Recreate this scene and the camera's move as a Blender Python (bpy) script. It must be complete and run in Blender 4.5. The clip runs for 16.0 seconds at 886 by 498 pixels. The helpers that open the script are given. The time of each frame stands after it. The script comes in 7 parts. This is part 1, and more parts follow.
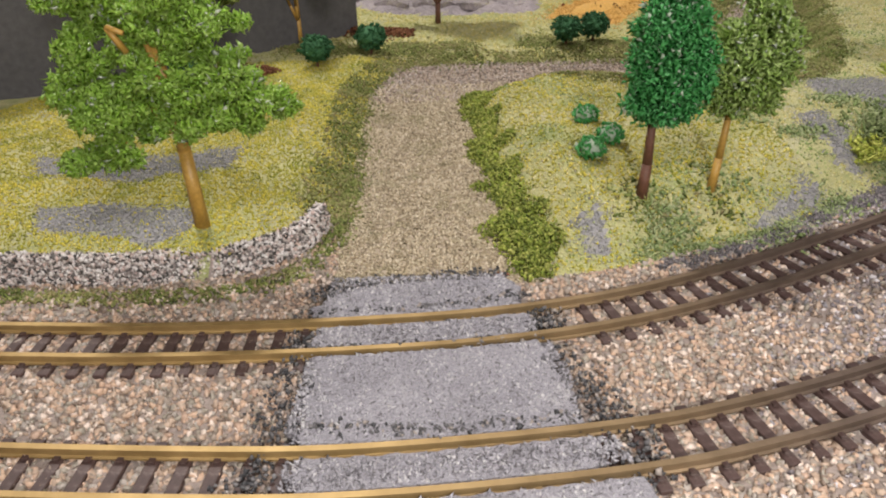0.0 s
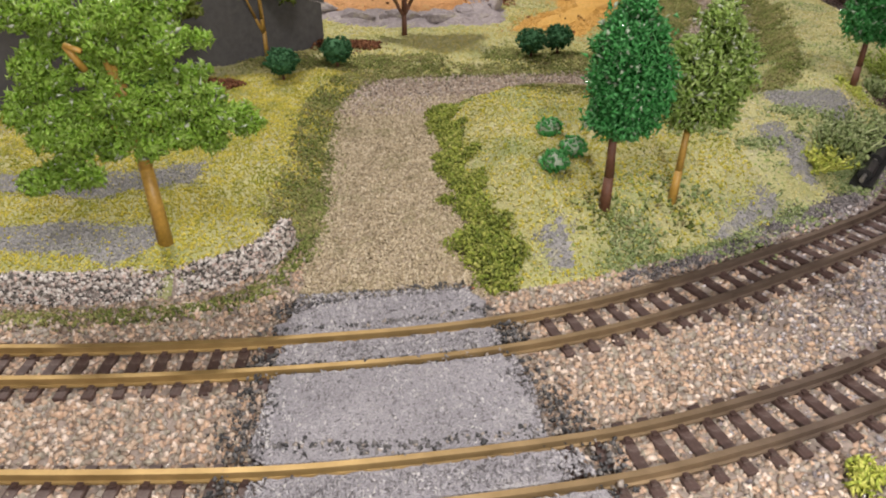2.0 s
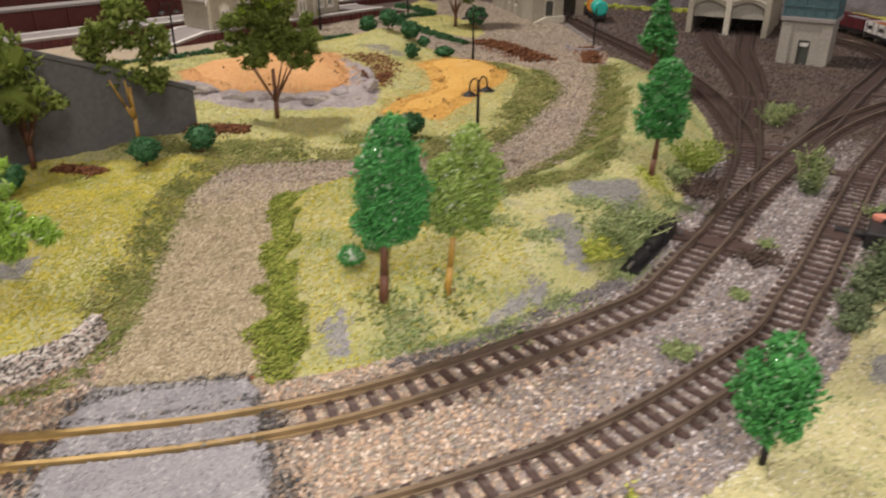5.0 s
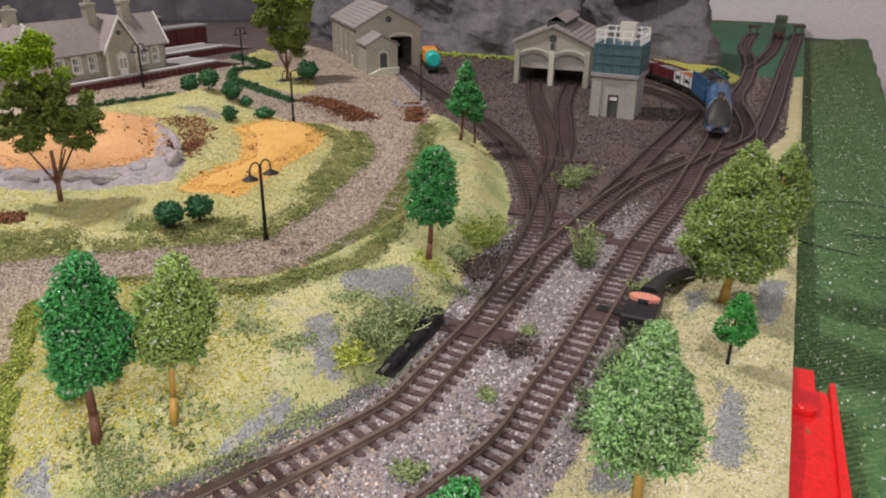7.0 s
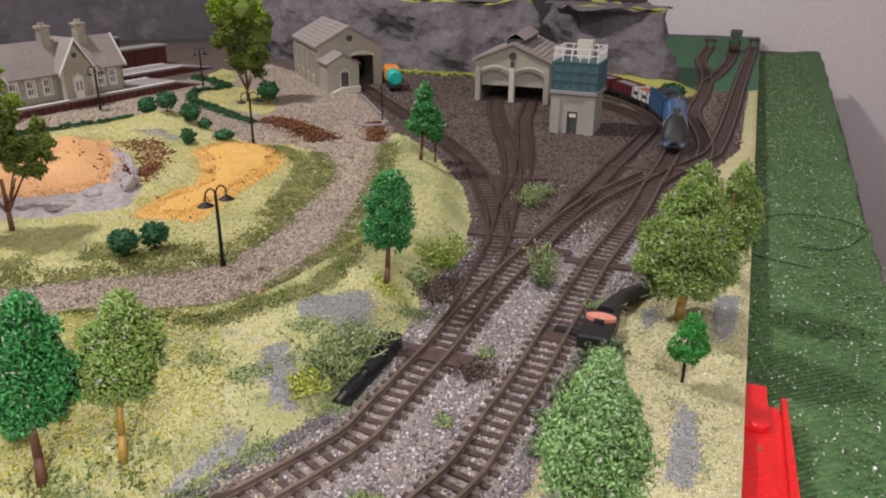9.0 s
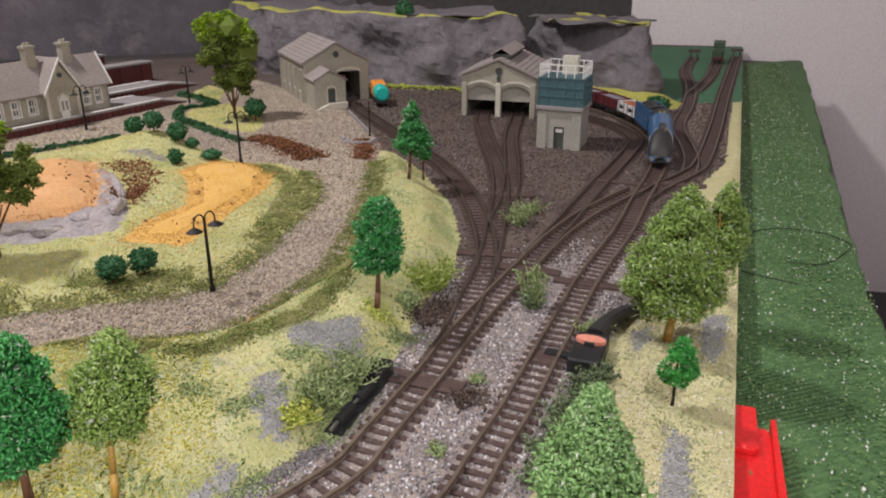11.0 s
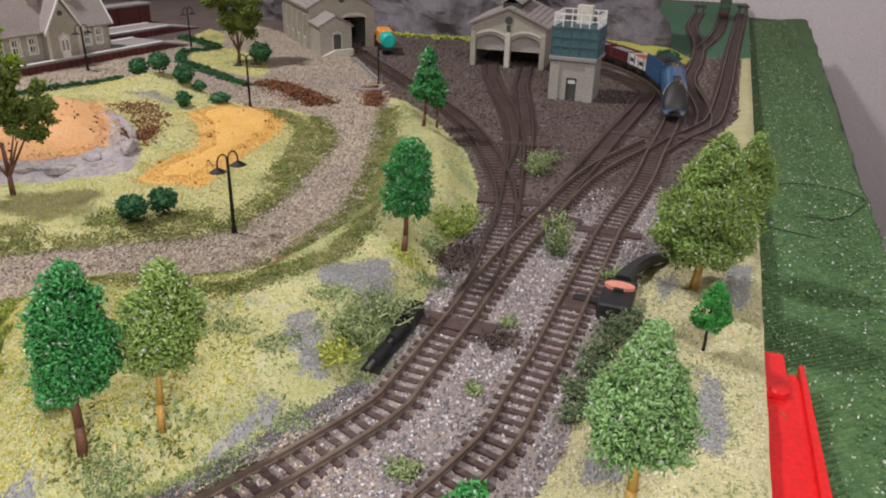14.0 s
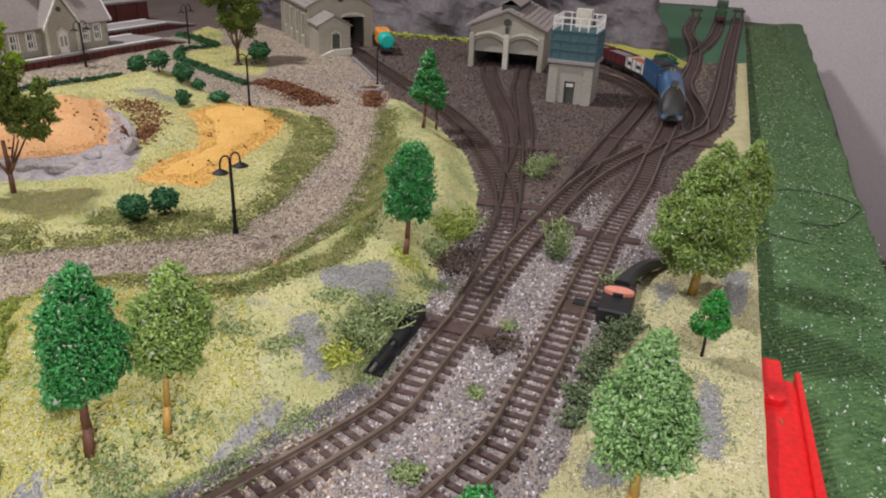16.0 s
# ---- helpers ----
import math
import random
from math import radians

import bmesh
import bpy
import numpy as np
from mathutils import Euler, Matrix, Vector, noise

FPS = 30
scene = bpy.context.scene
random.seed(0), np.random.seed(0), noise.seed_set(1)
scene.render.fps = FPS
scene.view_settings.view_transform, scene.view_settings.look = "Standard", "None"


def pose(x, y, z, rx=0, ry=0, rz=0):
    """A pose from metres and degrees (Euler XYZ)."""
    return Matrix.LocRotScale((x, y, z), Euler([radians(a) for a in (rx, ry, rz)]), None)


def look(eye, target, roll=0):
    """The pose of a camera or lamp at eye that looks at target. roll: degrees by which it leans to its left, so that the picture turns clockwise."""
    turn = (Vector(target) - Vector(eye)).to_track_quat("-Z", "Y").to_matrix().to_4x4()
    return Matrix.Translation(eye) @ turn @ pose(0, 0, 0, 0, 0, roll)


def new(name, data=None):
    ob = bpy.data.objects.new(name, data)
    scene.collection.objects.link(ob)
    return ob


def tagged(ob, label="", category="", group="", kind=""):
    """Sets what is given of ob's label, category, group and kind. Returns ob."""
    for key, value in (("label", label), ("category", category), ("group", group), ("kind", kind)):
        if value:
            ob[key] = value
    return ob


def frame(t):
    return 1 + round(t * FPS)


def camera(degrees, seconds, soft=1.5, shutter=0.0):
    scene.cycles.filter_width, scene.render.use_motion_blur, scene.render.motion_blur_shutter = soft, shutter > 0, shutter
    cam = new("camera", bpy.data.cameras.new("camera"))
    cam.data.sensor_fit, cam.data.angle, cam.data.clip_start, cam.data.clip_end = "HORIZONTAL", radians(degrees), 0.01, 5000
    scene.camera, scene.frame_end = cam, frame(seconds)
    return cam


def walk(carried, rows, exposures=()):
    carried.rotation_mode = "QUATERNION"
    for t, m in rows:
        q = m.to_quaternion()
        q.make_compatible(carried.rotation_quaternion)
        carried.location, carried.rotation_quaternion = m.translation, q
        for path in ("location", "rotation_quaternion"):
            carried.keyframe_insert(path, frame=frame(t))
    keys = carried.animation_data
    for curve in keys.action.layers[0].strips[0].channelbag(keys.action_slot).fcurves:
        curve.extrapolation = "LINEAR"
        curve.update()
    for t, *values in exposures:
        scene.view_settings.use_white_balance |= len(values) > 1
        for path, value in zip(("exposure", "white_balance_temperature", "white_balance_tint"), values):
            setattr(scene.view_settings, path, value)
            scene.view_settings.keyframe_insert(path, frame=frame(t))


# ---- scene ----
cam = camera(61.3, 16.0, soft=2.0, shutter=0.5)
PATH = [
    (0, (0.028, 0.028, 0.162), (0.021, 1.772, -0.818), -1.5),
    (0.5, (0.029, 0.029, 0.161), (0.027, 1.773, -0.817), -1.4),
    (1, (0.028, 0.029, 0.162), (0.043, 1.774, -0.815), -1.2),
    (1.5, (0.029, 0.028, 0.163), (0.067, 1.776, -0.809), -1.1),
    (2, (0.031, 0.028, 0.165), (0.099, 1.78, -0.797), -1.0),
    (2.5, (0.031, 0.029, 0.166), (0.133, 1.785, -0.785), -0.7),
    (3, (0.031, 0.029, 0.166), (0.157, 1.789, -0.774), -0.4),
    (3.2, (0.032, 0.028, 0.167), (0.162, 1.79, -0.771), -0.5),
    (5.3, (0.13, -0.009, 0.218), (0.371, 1.791, -0.619), 0.4),
    (5.5, (0.146, -0.002, 0.227), (0.419, 1.797, -0.602), 0.4),
    (6, (0.185, 0.007, 0.235), (0.541, 1.8, -0.578), 0.6),
    (6.5, (0.2, 0.007, 0.241), (0.636, 1.789, -0.556), 0.7),
    (7, (0.196, 0.006, 0.244), (0.688, 1.778, -0.543), 0.8),
    (7.5, (0.202, 0.008, 0.245), (0.728, 1.775, -0.531), 0.7),
    (8, (0.206, 0.007, 0.249), (0.753, 1.771, -0.519), 0.7),
    (8.5, (0.206, 0.007, 0.251), (0.767, 1.77, -0.509), 0.6),
    (9, (0.206, 0.006, 0.251), (0.777, 1.769, -0.503), 0.5),
    (11.3, (0.206, 0.009, 0.269), (0.814, 1.768, -0.464), 0.2),
    (11.5, (0.191, 0.009, 0.273), (0.805, 1.756, -0.485), 1.2),
    (12, (0.179, 0.014, 0.262), (0.799, 1.748, -0.518), 1.7),
    (12.5, (0.178, 0.019, 0.252), (0.802, 1.74, -0.554), 1.9),
    (13, (0.179, 0.019, 0.252), (0.802, 1.731, -0.573), 1.8),
    (13.5, (0.177, 0.018, 0.254), (0.797, 1.726, -0.582), 1.6),
    (14, (0.177, 0.017, 0.253), (0.798, 1.723, -0.587), 1.6),
    (14.5, (0.177, 0.018, 0.252), (0.801, 1.722, -0.589), 1.7),
    (15, (0.176, 0.017, 0.253), (0.805, 1.718, -0.59), 2.0),
    (15.5, (0.171, 0.017, 0.258), (0.803, 1.716, -0.586), 2.1),
    (16, (0.17, 0.017, 0.258), (0.809, 1.714, -0.585), 2.5),
]
# The camera's automatic white balance: warm at first, then cooler.
BALANCE = [(0, -0.30, 6500, 9.8), (1.5, -0.30, 6600, 9.8), (3, -0.26, 6800, 10), (5.5, -0.14, 7000, 11), (6, -0.1, 6650, 11.5), (7, -0.03, 6350, 12), (9, -0.03, 6300, 12), (11.5, 0, 6300, 10.5), (16, -0.05, 6200, 10)]
walk(cam, [(t, look(eye, target, roll)) for t, eye, target, roll in PATH], BALANCE)

# ---- world, lights, exposure ----
world = bpy.data.worlds.new("room_air")
scene.world = world
world.use_nodes = True
world.node_tree.nodes["Background"].inputs[0].default_value = (1.0, 0.96, 0.96, 1)
world.node_tree.nodes["Background"].inputs[1].default_value = 0.36


def area_lamp(name, eye, target, size, watts, colour):
    data = bpy.data.lights.new(name, "AREA")
    data.shape, data.size, data.energy, data.color = "DISK", size, watts, colour
    ob = new(name, data)
    ob.matrix_world = look(eye, target)
    return ob


# The room's lamp hangs high over the far side of the layout; the viewer's own small light is near the track. The weaker
# light behind the viewer is an added fill, not a lamp of the room.
area_lamp("room_or_fill_light", (-0.50, 1.30, 1.70), (0.35, 0.7, 0.0), 0.16, 35.0, (1.0, 0.95, 0.92))
area_lamp("room_or_fill_light", (0.28, -0.45, 1.15), (0.3, 0.35, 0.0), 0.45, 11.0, (1.0, 0.95, 0.93))
area_lamp("torch", (0.09, -0.10, 0.21), (0.20, 0.45, 0.0), 0.03, 1.5, (1.0, 0.96, 0.93))


# ---- materials ----
def nodes_of(name):
    m = bpy.data.materials.new(name)
    m.use_nodes = True
    nt = m.node_tree
    return m, nt, nt.nodes["Principled BSDF"]


def ramp(nt, fac, stops):
    r = nt.nodes.new("ShaderNodeValToRGB")
    while len(r.color_ramp.elements) < len(stops):
        r.color_ramp.elements.new(0.5)
    for e, (p, c) in zip(r.color_ramp.elements, stops):
        e.position, e.color = p, (*c, 1)
    nt.links.new(fac, r.inputs[0])
    return r.outputs[0]


def tex(nt, scale, detail=4.0, rough=0.6, kind="ShaderNodeTexNoise", coord="Object"):
    co = nt.nodes.new("ShaderNodeTexCoord")
    n = nt.nodes.new(kind)
    n.inputs["Scale"].default_value = scale
    if kind == "ShaderNodeTexNoise":
        n.inputs["Detail"].default_value, n.inputs["Roughness"].default_value = detail, rough
    nt.links.new(co.outputs[coord], n.inputs["Vector"])
    return n.outputs[0]


def blend(nt, a, b, fac, mode="MIX"):
    x = nt.nodes.new("ShaderNodeMix")
    x.data_type, x.blend_type = "RGBA", mode
    for sock, v in ((x.inputs[0], fac), (x.inputs[6], a), (x.inputs[7], b)):
        if hasattr(v, "links"):
            nt.links.new(v, sock)
        else:
            sock.default_value = v if isinstance(v, float) else (*v, 1)
    return x.outputs[2]


def relief(nt, bsdf, height, strength, depth):
    b = nt.nodes.new("ShaderNodeBump")
    b.inputs["Strength"].default_value, b.inputs["Distance"].default_value = strength, depth
    nt.links.new(height, b.inputs["Height"])
    nt.links.new(b.outputs[0], bsdf.inputs["Normal"])


def surface(name, dark, light, scale, fine=None, rough=0.8, metal=0.0, bump=0.4, depth=0.0006, spec=0.5, wear=None, coat=0.0):
    """Two noises, a broad and a fine one, run the colour from dark to light; wear is a third colour in patches."""
    m, nt, b = nodes_of(name)
    fine = fine or scale * 9
    broad, grain = tex(nt, scale, 5), tex(nt, fine, 3)
    col = ramp(nt, broad, [(0.3, dark), (0.7, light)])
    mid = tuple(0.5 * (a + c) for a, c in zip(dark, light))
    col = blend(nt, col, ramp(nt, grain, [(0.3, tuple(0.6 * v for v in mid)), (0.7, tuple(min(1, 1.35 * v) for v in mid))]), 0.45)
    if wear:
        col = blend(nt, col, wear, ramp(nt, tex(nt, scale * 2.3, 6, 0.7), [(0.56, (0, 0, 0)), (0.66, (0.8, 0.8, 0.8))]))
    nt.links.new(col, b.inputs["Base Color"])
    b.inputs["Roughness"].default_value, b.inputs["Metallic"].default_value = rough, metal
    b.inputs["Specular IOR Level"].default_value, b.inputs["Coat Weight"].default_value = spec, coat
    if bump:
        relief(nt, b, grain, bump, depth)
    return m


def grains(name, colours, rough=0.7, spec=0.5, scale=900.0, per="island", sparkle=0.0, thin=0.0, other=None, patch=28.0, cut=(0.46, 0.58), rag=(7, 0.68)):
    """Loose crumbs: each island takes its own colour out of the list."""
    m, nt, b = nodes_of(name)
    if per == "island":
        src = nt.nodes.new("ShaderNodeNewGeometry").outputs["Random Per Island"]
    else:
        src = nt.nodes.new("ShaderNodeObjectInfo").outputs["Random"]
    n = len(colours)
    col = ramp(nt, src, [(i / n, c) for i, c in enumerate(colours)])
    col.node.color_ramp.interpolation = "CONSTANT"
    if other:
        # A second set of colours takes over in soft-edged patches.
        col_2 = ramp(nt, src, [(i / len(other), c) for i, c in enumerate(other)])
        col_2.node.color_ramp.interpolation = "CONSTANT"
        col = blend(nt, col, col_2, ramp(nt, tex(nt, patch, *rag), [(cut[0], (0, 0, 0)), (cut[1], (1, 1, 1))]))
    col = blend(nt, col, ramp(nt, tex(nt, scale, 3), [(0.3, (0.65, 0.65, 0.65)), (0.7, (1.0, 1.0, 1.0))]), 0.8, "MULTIPLY")
    nt.links.new(col, b.inputs["Base Color"])
    b.inputs["Roughness"].default_value, b.inputs["Specular IOR Level"].default_value = rough, spec
    if sparkle:
        w = nt.nodes.new("ShaderNodeTexWhiteNoise")
        w.noise_dimensions = "1D"
        nt.links.new(src, w.inputs["W"])
        nt.links.new(ramp(nt, w.outputs[0], [(sparkle, (0.16, 0.16, 0.16)), (sparkle + 0.02, (rough, rough, rough))]), b.inputs["Roughness"])
    if thin:
        # Thin foam lets some light through.
        tr, mx = nt.nodes.new("ShaderNodeBsdfTranslucent"), nt.nodes.new("ShaderNodeMixShader")
        mx.inputs[0].default_value = thin
        nt.links.new(col, tr.inputs[0])
        nt.links.new(b.outputs[0], mx.inputs[1])
        nt.links.new(tr.outputs[0], mx.inputs[2])
        nt.links.new(mx.outputs[0], nt.nodes["Material Output"].inputs[0])
    return m


M = {}
M["ballast_dust"] = surface("ballast_dust", (0.23, 0.19, 0.165), (0.36, 0.30, 0.265), 60, 900, 0.95, bump=0.8, spec=0.2)
M["ballast"] = grains("ballast", [(0.25, 0.185, 0.14), (0.46, 0.34, 0.25), (0.58, 0.44, 0.33), (0.34, 0.28, 0.225), (0.63, 0.44, 0.31), (0.43, 0.38, 0.33), (0.78, 0.65, 0.55), (0.53, 0.37, 0.27), (0.37, 0.33, 0.265)], 0.65, 0.5, sparkle=0.12)
M["ballast_pink"] = grains("ballast_pink", [(0.125, 0.108, 0.112), (0.285, 0.245, 0.25), (0.40, 0.355, 0.36), (0.205, 0.18, 0.188), (0.39, 0.325, 0.31), (0.305, 0.288, 0.302), (0.72, 0.67, 0.68), (0.325, 0.275, 0.27)], 0.65, 0.5, sparkle=0.16)
M["black_chips"] = grains("black_chips", [(0.05, 0.05, 0.053), (0.09, 0.088, 0.09), (0.20, 0.19, 0.19), (0.06, 0.06, 0.064), (0.40, 0.35, 0.31), (0.12, 0.115, 0.115)], 0.6)
M["path_dust"] = surface("path_dust", (0.35, 0.285, 0.21), (0.48, 0.405, 0.31), 25, 700, 0.95, bump=0.9, spec=0.15, wear=(0.30, 0.25, 0.16))
M["path_chips"] = grains("path_chips", [(0.47, 0.385, 0.255), (0.64, 0.54, 0.38), (0.74, 0.645, 0.48), (0.53, 0.44, 0.30), (0.32, 0.26, 0.17), (0.68, 0.58, 0.42)], 0.85, 0.25, other=[(0.38, 0.33, 0.20), (0.54, 0.46, 0.31), (0.30, 0.27, 0.14), (0.46, 0.42, 0.26)], patch=32.0, cut=(0.52, 0.66))
M["path_pink"] = grains("path_pink", [(0.32, 0.25, 0.20), (0.54, 0.445, 0.375), (0.68, 0.59, 0.51), (0.44, 0.345, 0.28), (0.22, 0.17, 0.13), (0.58, 0.48, 0.405), (0.40, 0.36, 0.33)], 0.85, 0.25)
M["path_far"] = grains("path_far", [(0.42, 0.345, 0.285), (0.52, 0.44, 0.37), (0.60, 0.52, 0.445), (0.36, 0.295, 0.24), (0.48, 0.405, 0.345)], 0.9, 0.2, other=[(0.34, 0.285, 0.225), (0.44, 0.375, 0.305), (0.52, 0.45, 0.37), (0.30, 0.25, 0.20)], patch=11.0, cut=(0.48, 0.64))
M["tarmac"] = surface("tarmac", (0.27, 0.26, 0.285), (0.43, 0.415, 0.445), 38, 900, 0.85, bump=1.0, depth=0.002, spec=0.35, wear=(0.50, 0.485, 0.49))
M["tarmac_grit"] = grains("tarmac_grit", [(0.32, 0.305, 0.33), (0.43, 0.415, 0.445), (0.52, 0.505, 0.53), (0.36, 0.345, 0.37), (0.66, 0.64, 0.64), (0.19, 0.18, 0.19)], 0.6, 0.5, other=[(0.25, 0.24, 0.26), (0.36, 0.345, 0.37), (0.44, 0.425, 0.45), (0.16, 0.15, 0.16)], patch=70.0)
M["bare_patch"] = surface("plaster_and_shade_patch", (0.25, 0.245, 0.25), (0.37, 0.36, 0.36), 50, 900, 0.95, bump=0.6, spec=0.2, wear=(0.42, 0.40, 0.28))
M["patch_grit"] = grains("patch_grit", [(0.31, 0.305, 0.305), (0.39, 0.385, 0.38), (0.46, 0.455, 0.44), (0.42, 0.42, 0.34), (0.34, 0.335, 0.335)], 0.95, 0.15)


def lawn_material():
    m, nt, b = nodes_of("flock_lawn")
    broad, mid, fine = tex(nt, 16, 5), tex(nt, 70, 6, 0.75), tex(nt, 1500, 3)
    col = ramp(nt, broad, [(0.34, (0.40, 0.44, 0.19)), (0.44, (0.55, 0.54, 0.26)), (0.60, (0.64, 0.61, 0.32)), (0.72, (0.46, 0.48, 0.22))])
    col = blend(nt, col, (0.44, 0.42, 0.38), ramp(nt, tex(nt, 30, 7, 0.7), [(0.55, (0, 0, 0)), (0.72, (0.7, 0.7, 0.7))]))
    col = blend(nt, col, (0.29, 0.35, 0.14), ramp(nt, mid, [(0.52, (0, 0, 0)), (0.70, (0.7, 0.7, 0.7))]))
    col = blend(nt, col, ramp(nt, fine, [(0.35, (0.55, 0.55, 0.52)), (0.65, (1.0, 1.0, 1.0))]), 0.8, "MULTIPLY")
    nt.links.new(col, b.inputs["Base Color"])
    b.inputs["Roughness"].default_value, b.inputs["Specular IOR Level"].default_value = 0.95, 0.15
    relief(nt, b, fine, 0.8, 0.0008)
    return m


M["lawn"] = lawn_material()
M["lawn_pale"] = surface("pale_flock", (0.42, 0.39, 0.20), (0.60, 0.55, 0.33), 45, 800, 0.95, bump=0.8, depth=0.0008, spec=0.15, wear=(0.38, 0.40, 0.20))
M["orange"] = surface("orange_flock", (0.60, 0.34, 0.085), (0.72, 0.45, 0.15), 30, 420, 0.95, bump=0.8, depth=0.0012, spec=0.1, wear=(0.66, 0.45, 0.20))
M["peach"] = surface("peach_flock", (0.58, 0.30, 0.12), (0.70, 0.42, 0.22), 30, 420, 0.95, bump=0.8, depth=0.0012, spec=0.1, wear=(0.62, 0.40, 0.19))
M["rockery"] = surface("grey_rock_ledge", (0.22, 0.195, 0.205), (0.50, 0.445, 0.45), 45, 300, 0.9, bump=0.9, depth=0.003, wear=(0.44, 0.40, 0.30))
M["brown_crumbs"] = grains("brown_crumbs", [(0.10, 0.035, 0.015), (0.22, 0.09, 0.045), (0.30, 0.14, 0.07), (0.14, 0.06, 0.03)], 0.9, 0.2)
M["yard_dust"] = surface("yard_dust", (0.075, 0.056, 0.050), (0.15, 0.115, 0.102), 18, 700, 0.95, bump=0.8, spec=0.2)
M["yard_grit"] = grains("yard_grit", [(0.075, 0.058, 0.054), (0.14, 0.112, 0.106), (0.21, 0.172, 0.165), (0.11, 0.084, 0.075), (0.29, 0.24, 0.23), (0.05, 0.038, 0.036)], 0.85, 0.3, other=[(0.12, 0.085, 0.065), (0.18, 0.13, 0.10), (0.25, 0.19, 0.15), (0.09, 0.065, 0.05)], patch=9.0)
M["yard_tan"] = grains("yard_tan", [(0.22, 0.165, 0.14), (0.31, 0.24, 0.205), (0.39, 0.31, 0.27), (0.17, 0.125, 0.105), (0.27, 0.215, 0.185)], 0.9, 0.2)
M["green_board"] = surface("green_board", (0.035, 0.12, 0.06), (0.06, 0.17, 0.085), 6, 400, 0.8, bump=0.2)
M["lawn_crumbs"] = grains("lawn_crumbs", [(0.70, 0.62, 0.24), (0.80, 0.71, 0.33), (0.60, 0.56, 0.20), (0.84, 0.77, 0.46), (0.46, 0.47, 0.18), (0.74, 0.65, 0.27), (0.84, 0.79, 0.60)], 0.95, 0.15, other=[(0.30, 0.42, 0.14), (0.40, 0.52, 0.18), (0.22, 0.30, 0.11), (0.50, 0.58, 0.26), (0.56, 0.57, 0.44), (0.34, 0.44, 0.16)], patch=22.0, cut=(0.47, 0.56), rag=(5, 0.62))
M["lawn_yellow"] = grains("lawn_yellow", [(0.68, 0.57, 0.085), (0.76, 0.65, 0.12), (0.57, 0.52, 0.075), (0.80, 0.70, 0.19), (0.46, 0.45, 0.08)], 0.95, 0.15, other=[(0.32, 0.36, 0.05), (0.44, 0.45, 0.075), (0.25, 0.28, 0.045), (0.54, 0.50, 0.10)], patch=34.0, cut=(0.50, 0.62))
M["park_crumbs"] = grains("park_crumbs", [(0.66, 0.59, 0.20), (0.75, 0.67, 0.27), (0.56, 0.52, 0.16), (0.80, 0.74, 0.40), (0.48, 0.48, 0.16), (0.70, 0.62, 0.22)], 0.95, 0.15, other=[(0.40, 0.42, 0.14), (0.52, 0.52, 0.20), (0.30, 0.33, 0.10), (0.60, 0.58, 0.34)], patch=13.0, cut=(0.50, 0.62), rag=(5, 0.62))
M["edge_crumbs"] = grains("edge_crumbs", [(0.74, 0.67, 0.40), (0.80, 0.75, 0.54), (0.66, 0.61, 0.34), (0.76, 0.71, 0.48), (0.48, 0.50, 0.26), (0.78, 0.72, 0.48), (0.56, 0.49, 0.29), (0.88, 0.85, 0.74)], 0.95, 0.15, other=[(0.38, 0.42, 0.20), (0.54, 0.54, 0.31), (0.29, 0.33, 0.15), (0.68, 0.64, 0.43)], patch=34.0, cut=(0.50, 0.60), rag=(5, 0.6))
M["moss_flecks"] = grains("moss_flecks", [(0.38, 0.43, 0.20), (0.48, 0.51, 0.27), (0.52, 0.49, 0.41), (0.42, 0.46, 0.22), (0.56, 0.57, 0.32), (0.33, 0.39, 0.18)], 0.95, 0.15)
M["dark_soil"] = grains("dark_soil", [(0.06, 0.042, 0.035), (0.12, 0.085, 0.07), (0.085, 0.06, 0.05), (0.16, 0.115, 0.095)], 0.9, 0.2)
M["mat_flecks"] = grains("mat_flecks", [(0.07, 0.16, 0.05), (0.16, 0.28, 0.095), (0.11, 0.215, 0.07), (0.27, 0.38, 0.16)], 0.55, 0.6, sparkle=0.15)
M["glitter"] = grains("glitter", [(0.75, 0.78, 0.70), (0.60, 0.70, 0.55)], 0.25, 0.8)
M["hedge"] = grains("hedge_crumbs", [(0.20, 0.27, 0.04), (0.31, 0.36, 0.065), (0.14, 0.18, 0.035), (0.45, 0.48, 0.11), (0.25, 0.30, 0.055)], 0.85, 0.3, other=[(0.30, 0.38, 0.06), (0.44, 0.50, 0.09), (0.21, 0.25, 0.055), (0.54, 0.54, 0.16)], patch=60.0)
M["weed"] = grains("weed_crumbs", [(0.16, 0.20, 0.05), (0.24, 0.28, 0.08), (0.11, 0.14, 0.04), (0.36, 0.39, 0.14), (0.19, 0.23, 0.06), (0.30, 0.26, 0.12)], 0.9, 0.2, other=[(0.30, 0.32, 0.10), (0.42, 0.43, 0.17), (0.22, 0.22, 0.08), (0.38, 0.32, 0.16)], patch=26.0)
M["dark_hedge"] = grains("dark_hedge_crumbs", [(0.02, 0.09, 0.03), (0.04, 0.14, 0.05), (0.03, 0.07, 0.02)], 0.85, 0.3)
# The near-white last colour paints glints on the leaves, besides some pale shreds.
M["leaf_dark"] = grains("leaf_dark", [(0.085, 0.43, 0.105), (0.115, 0.51, 0.135), (0.165, 0.59, 0.185), (0.095, 0.46, 0.115)] * 5 + [(0.70, 0.82, 0.64)], 0.45, 0.8, sparkle=0.3, thin=0.42)
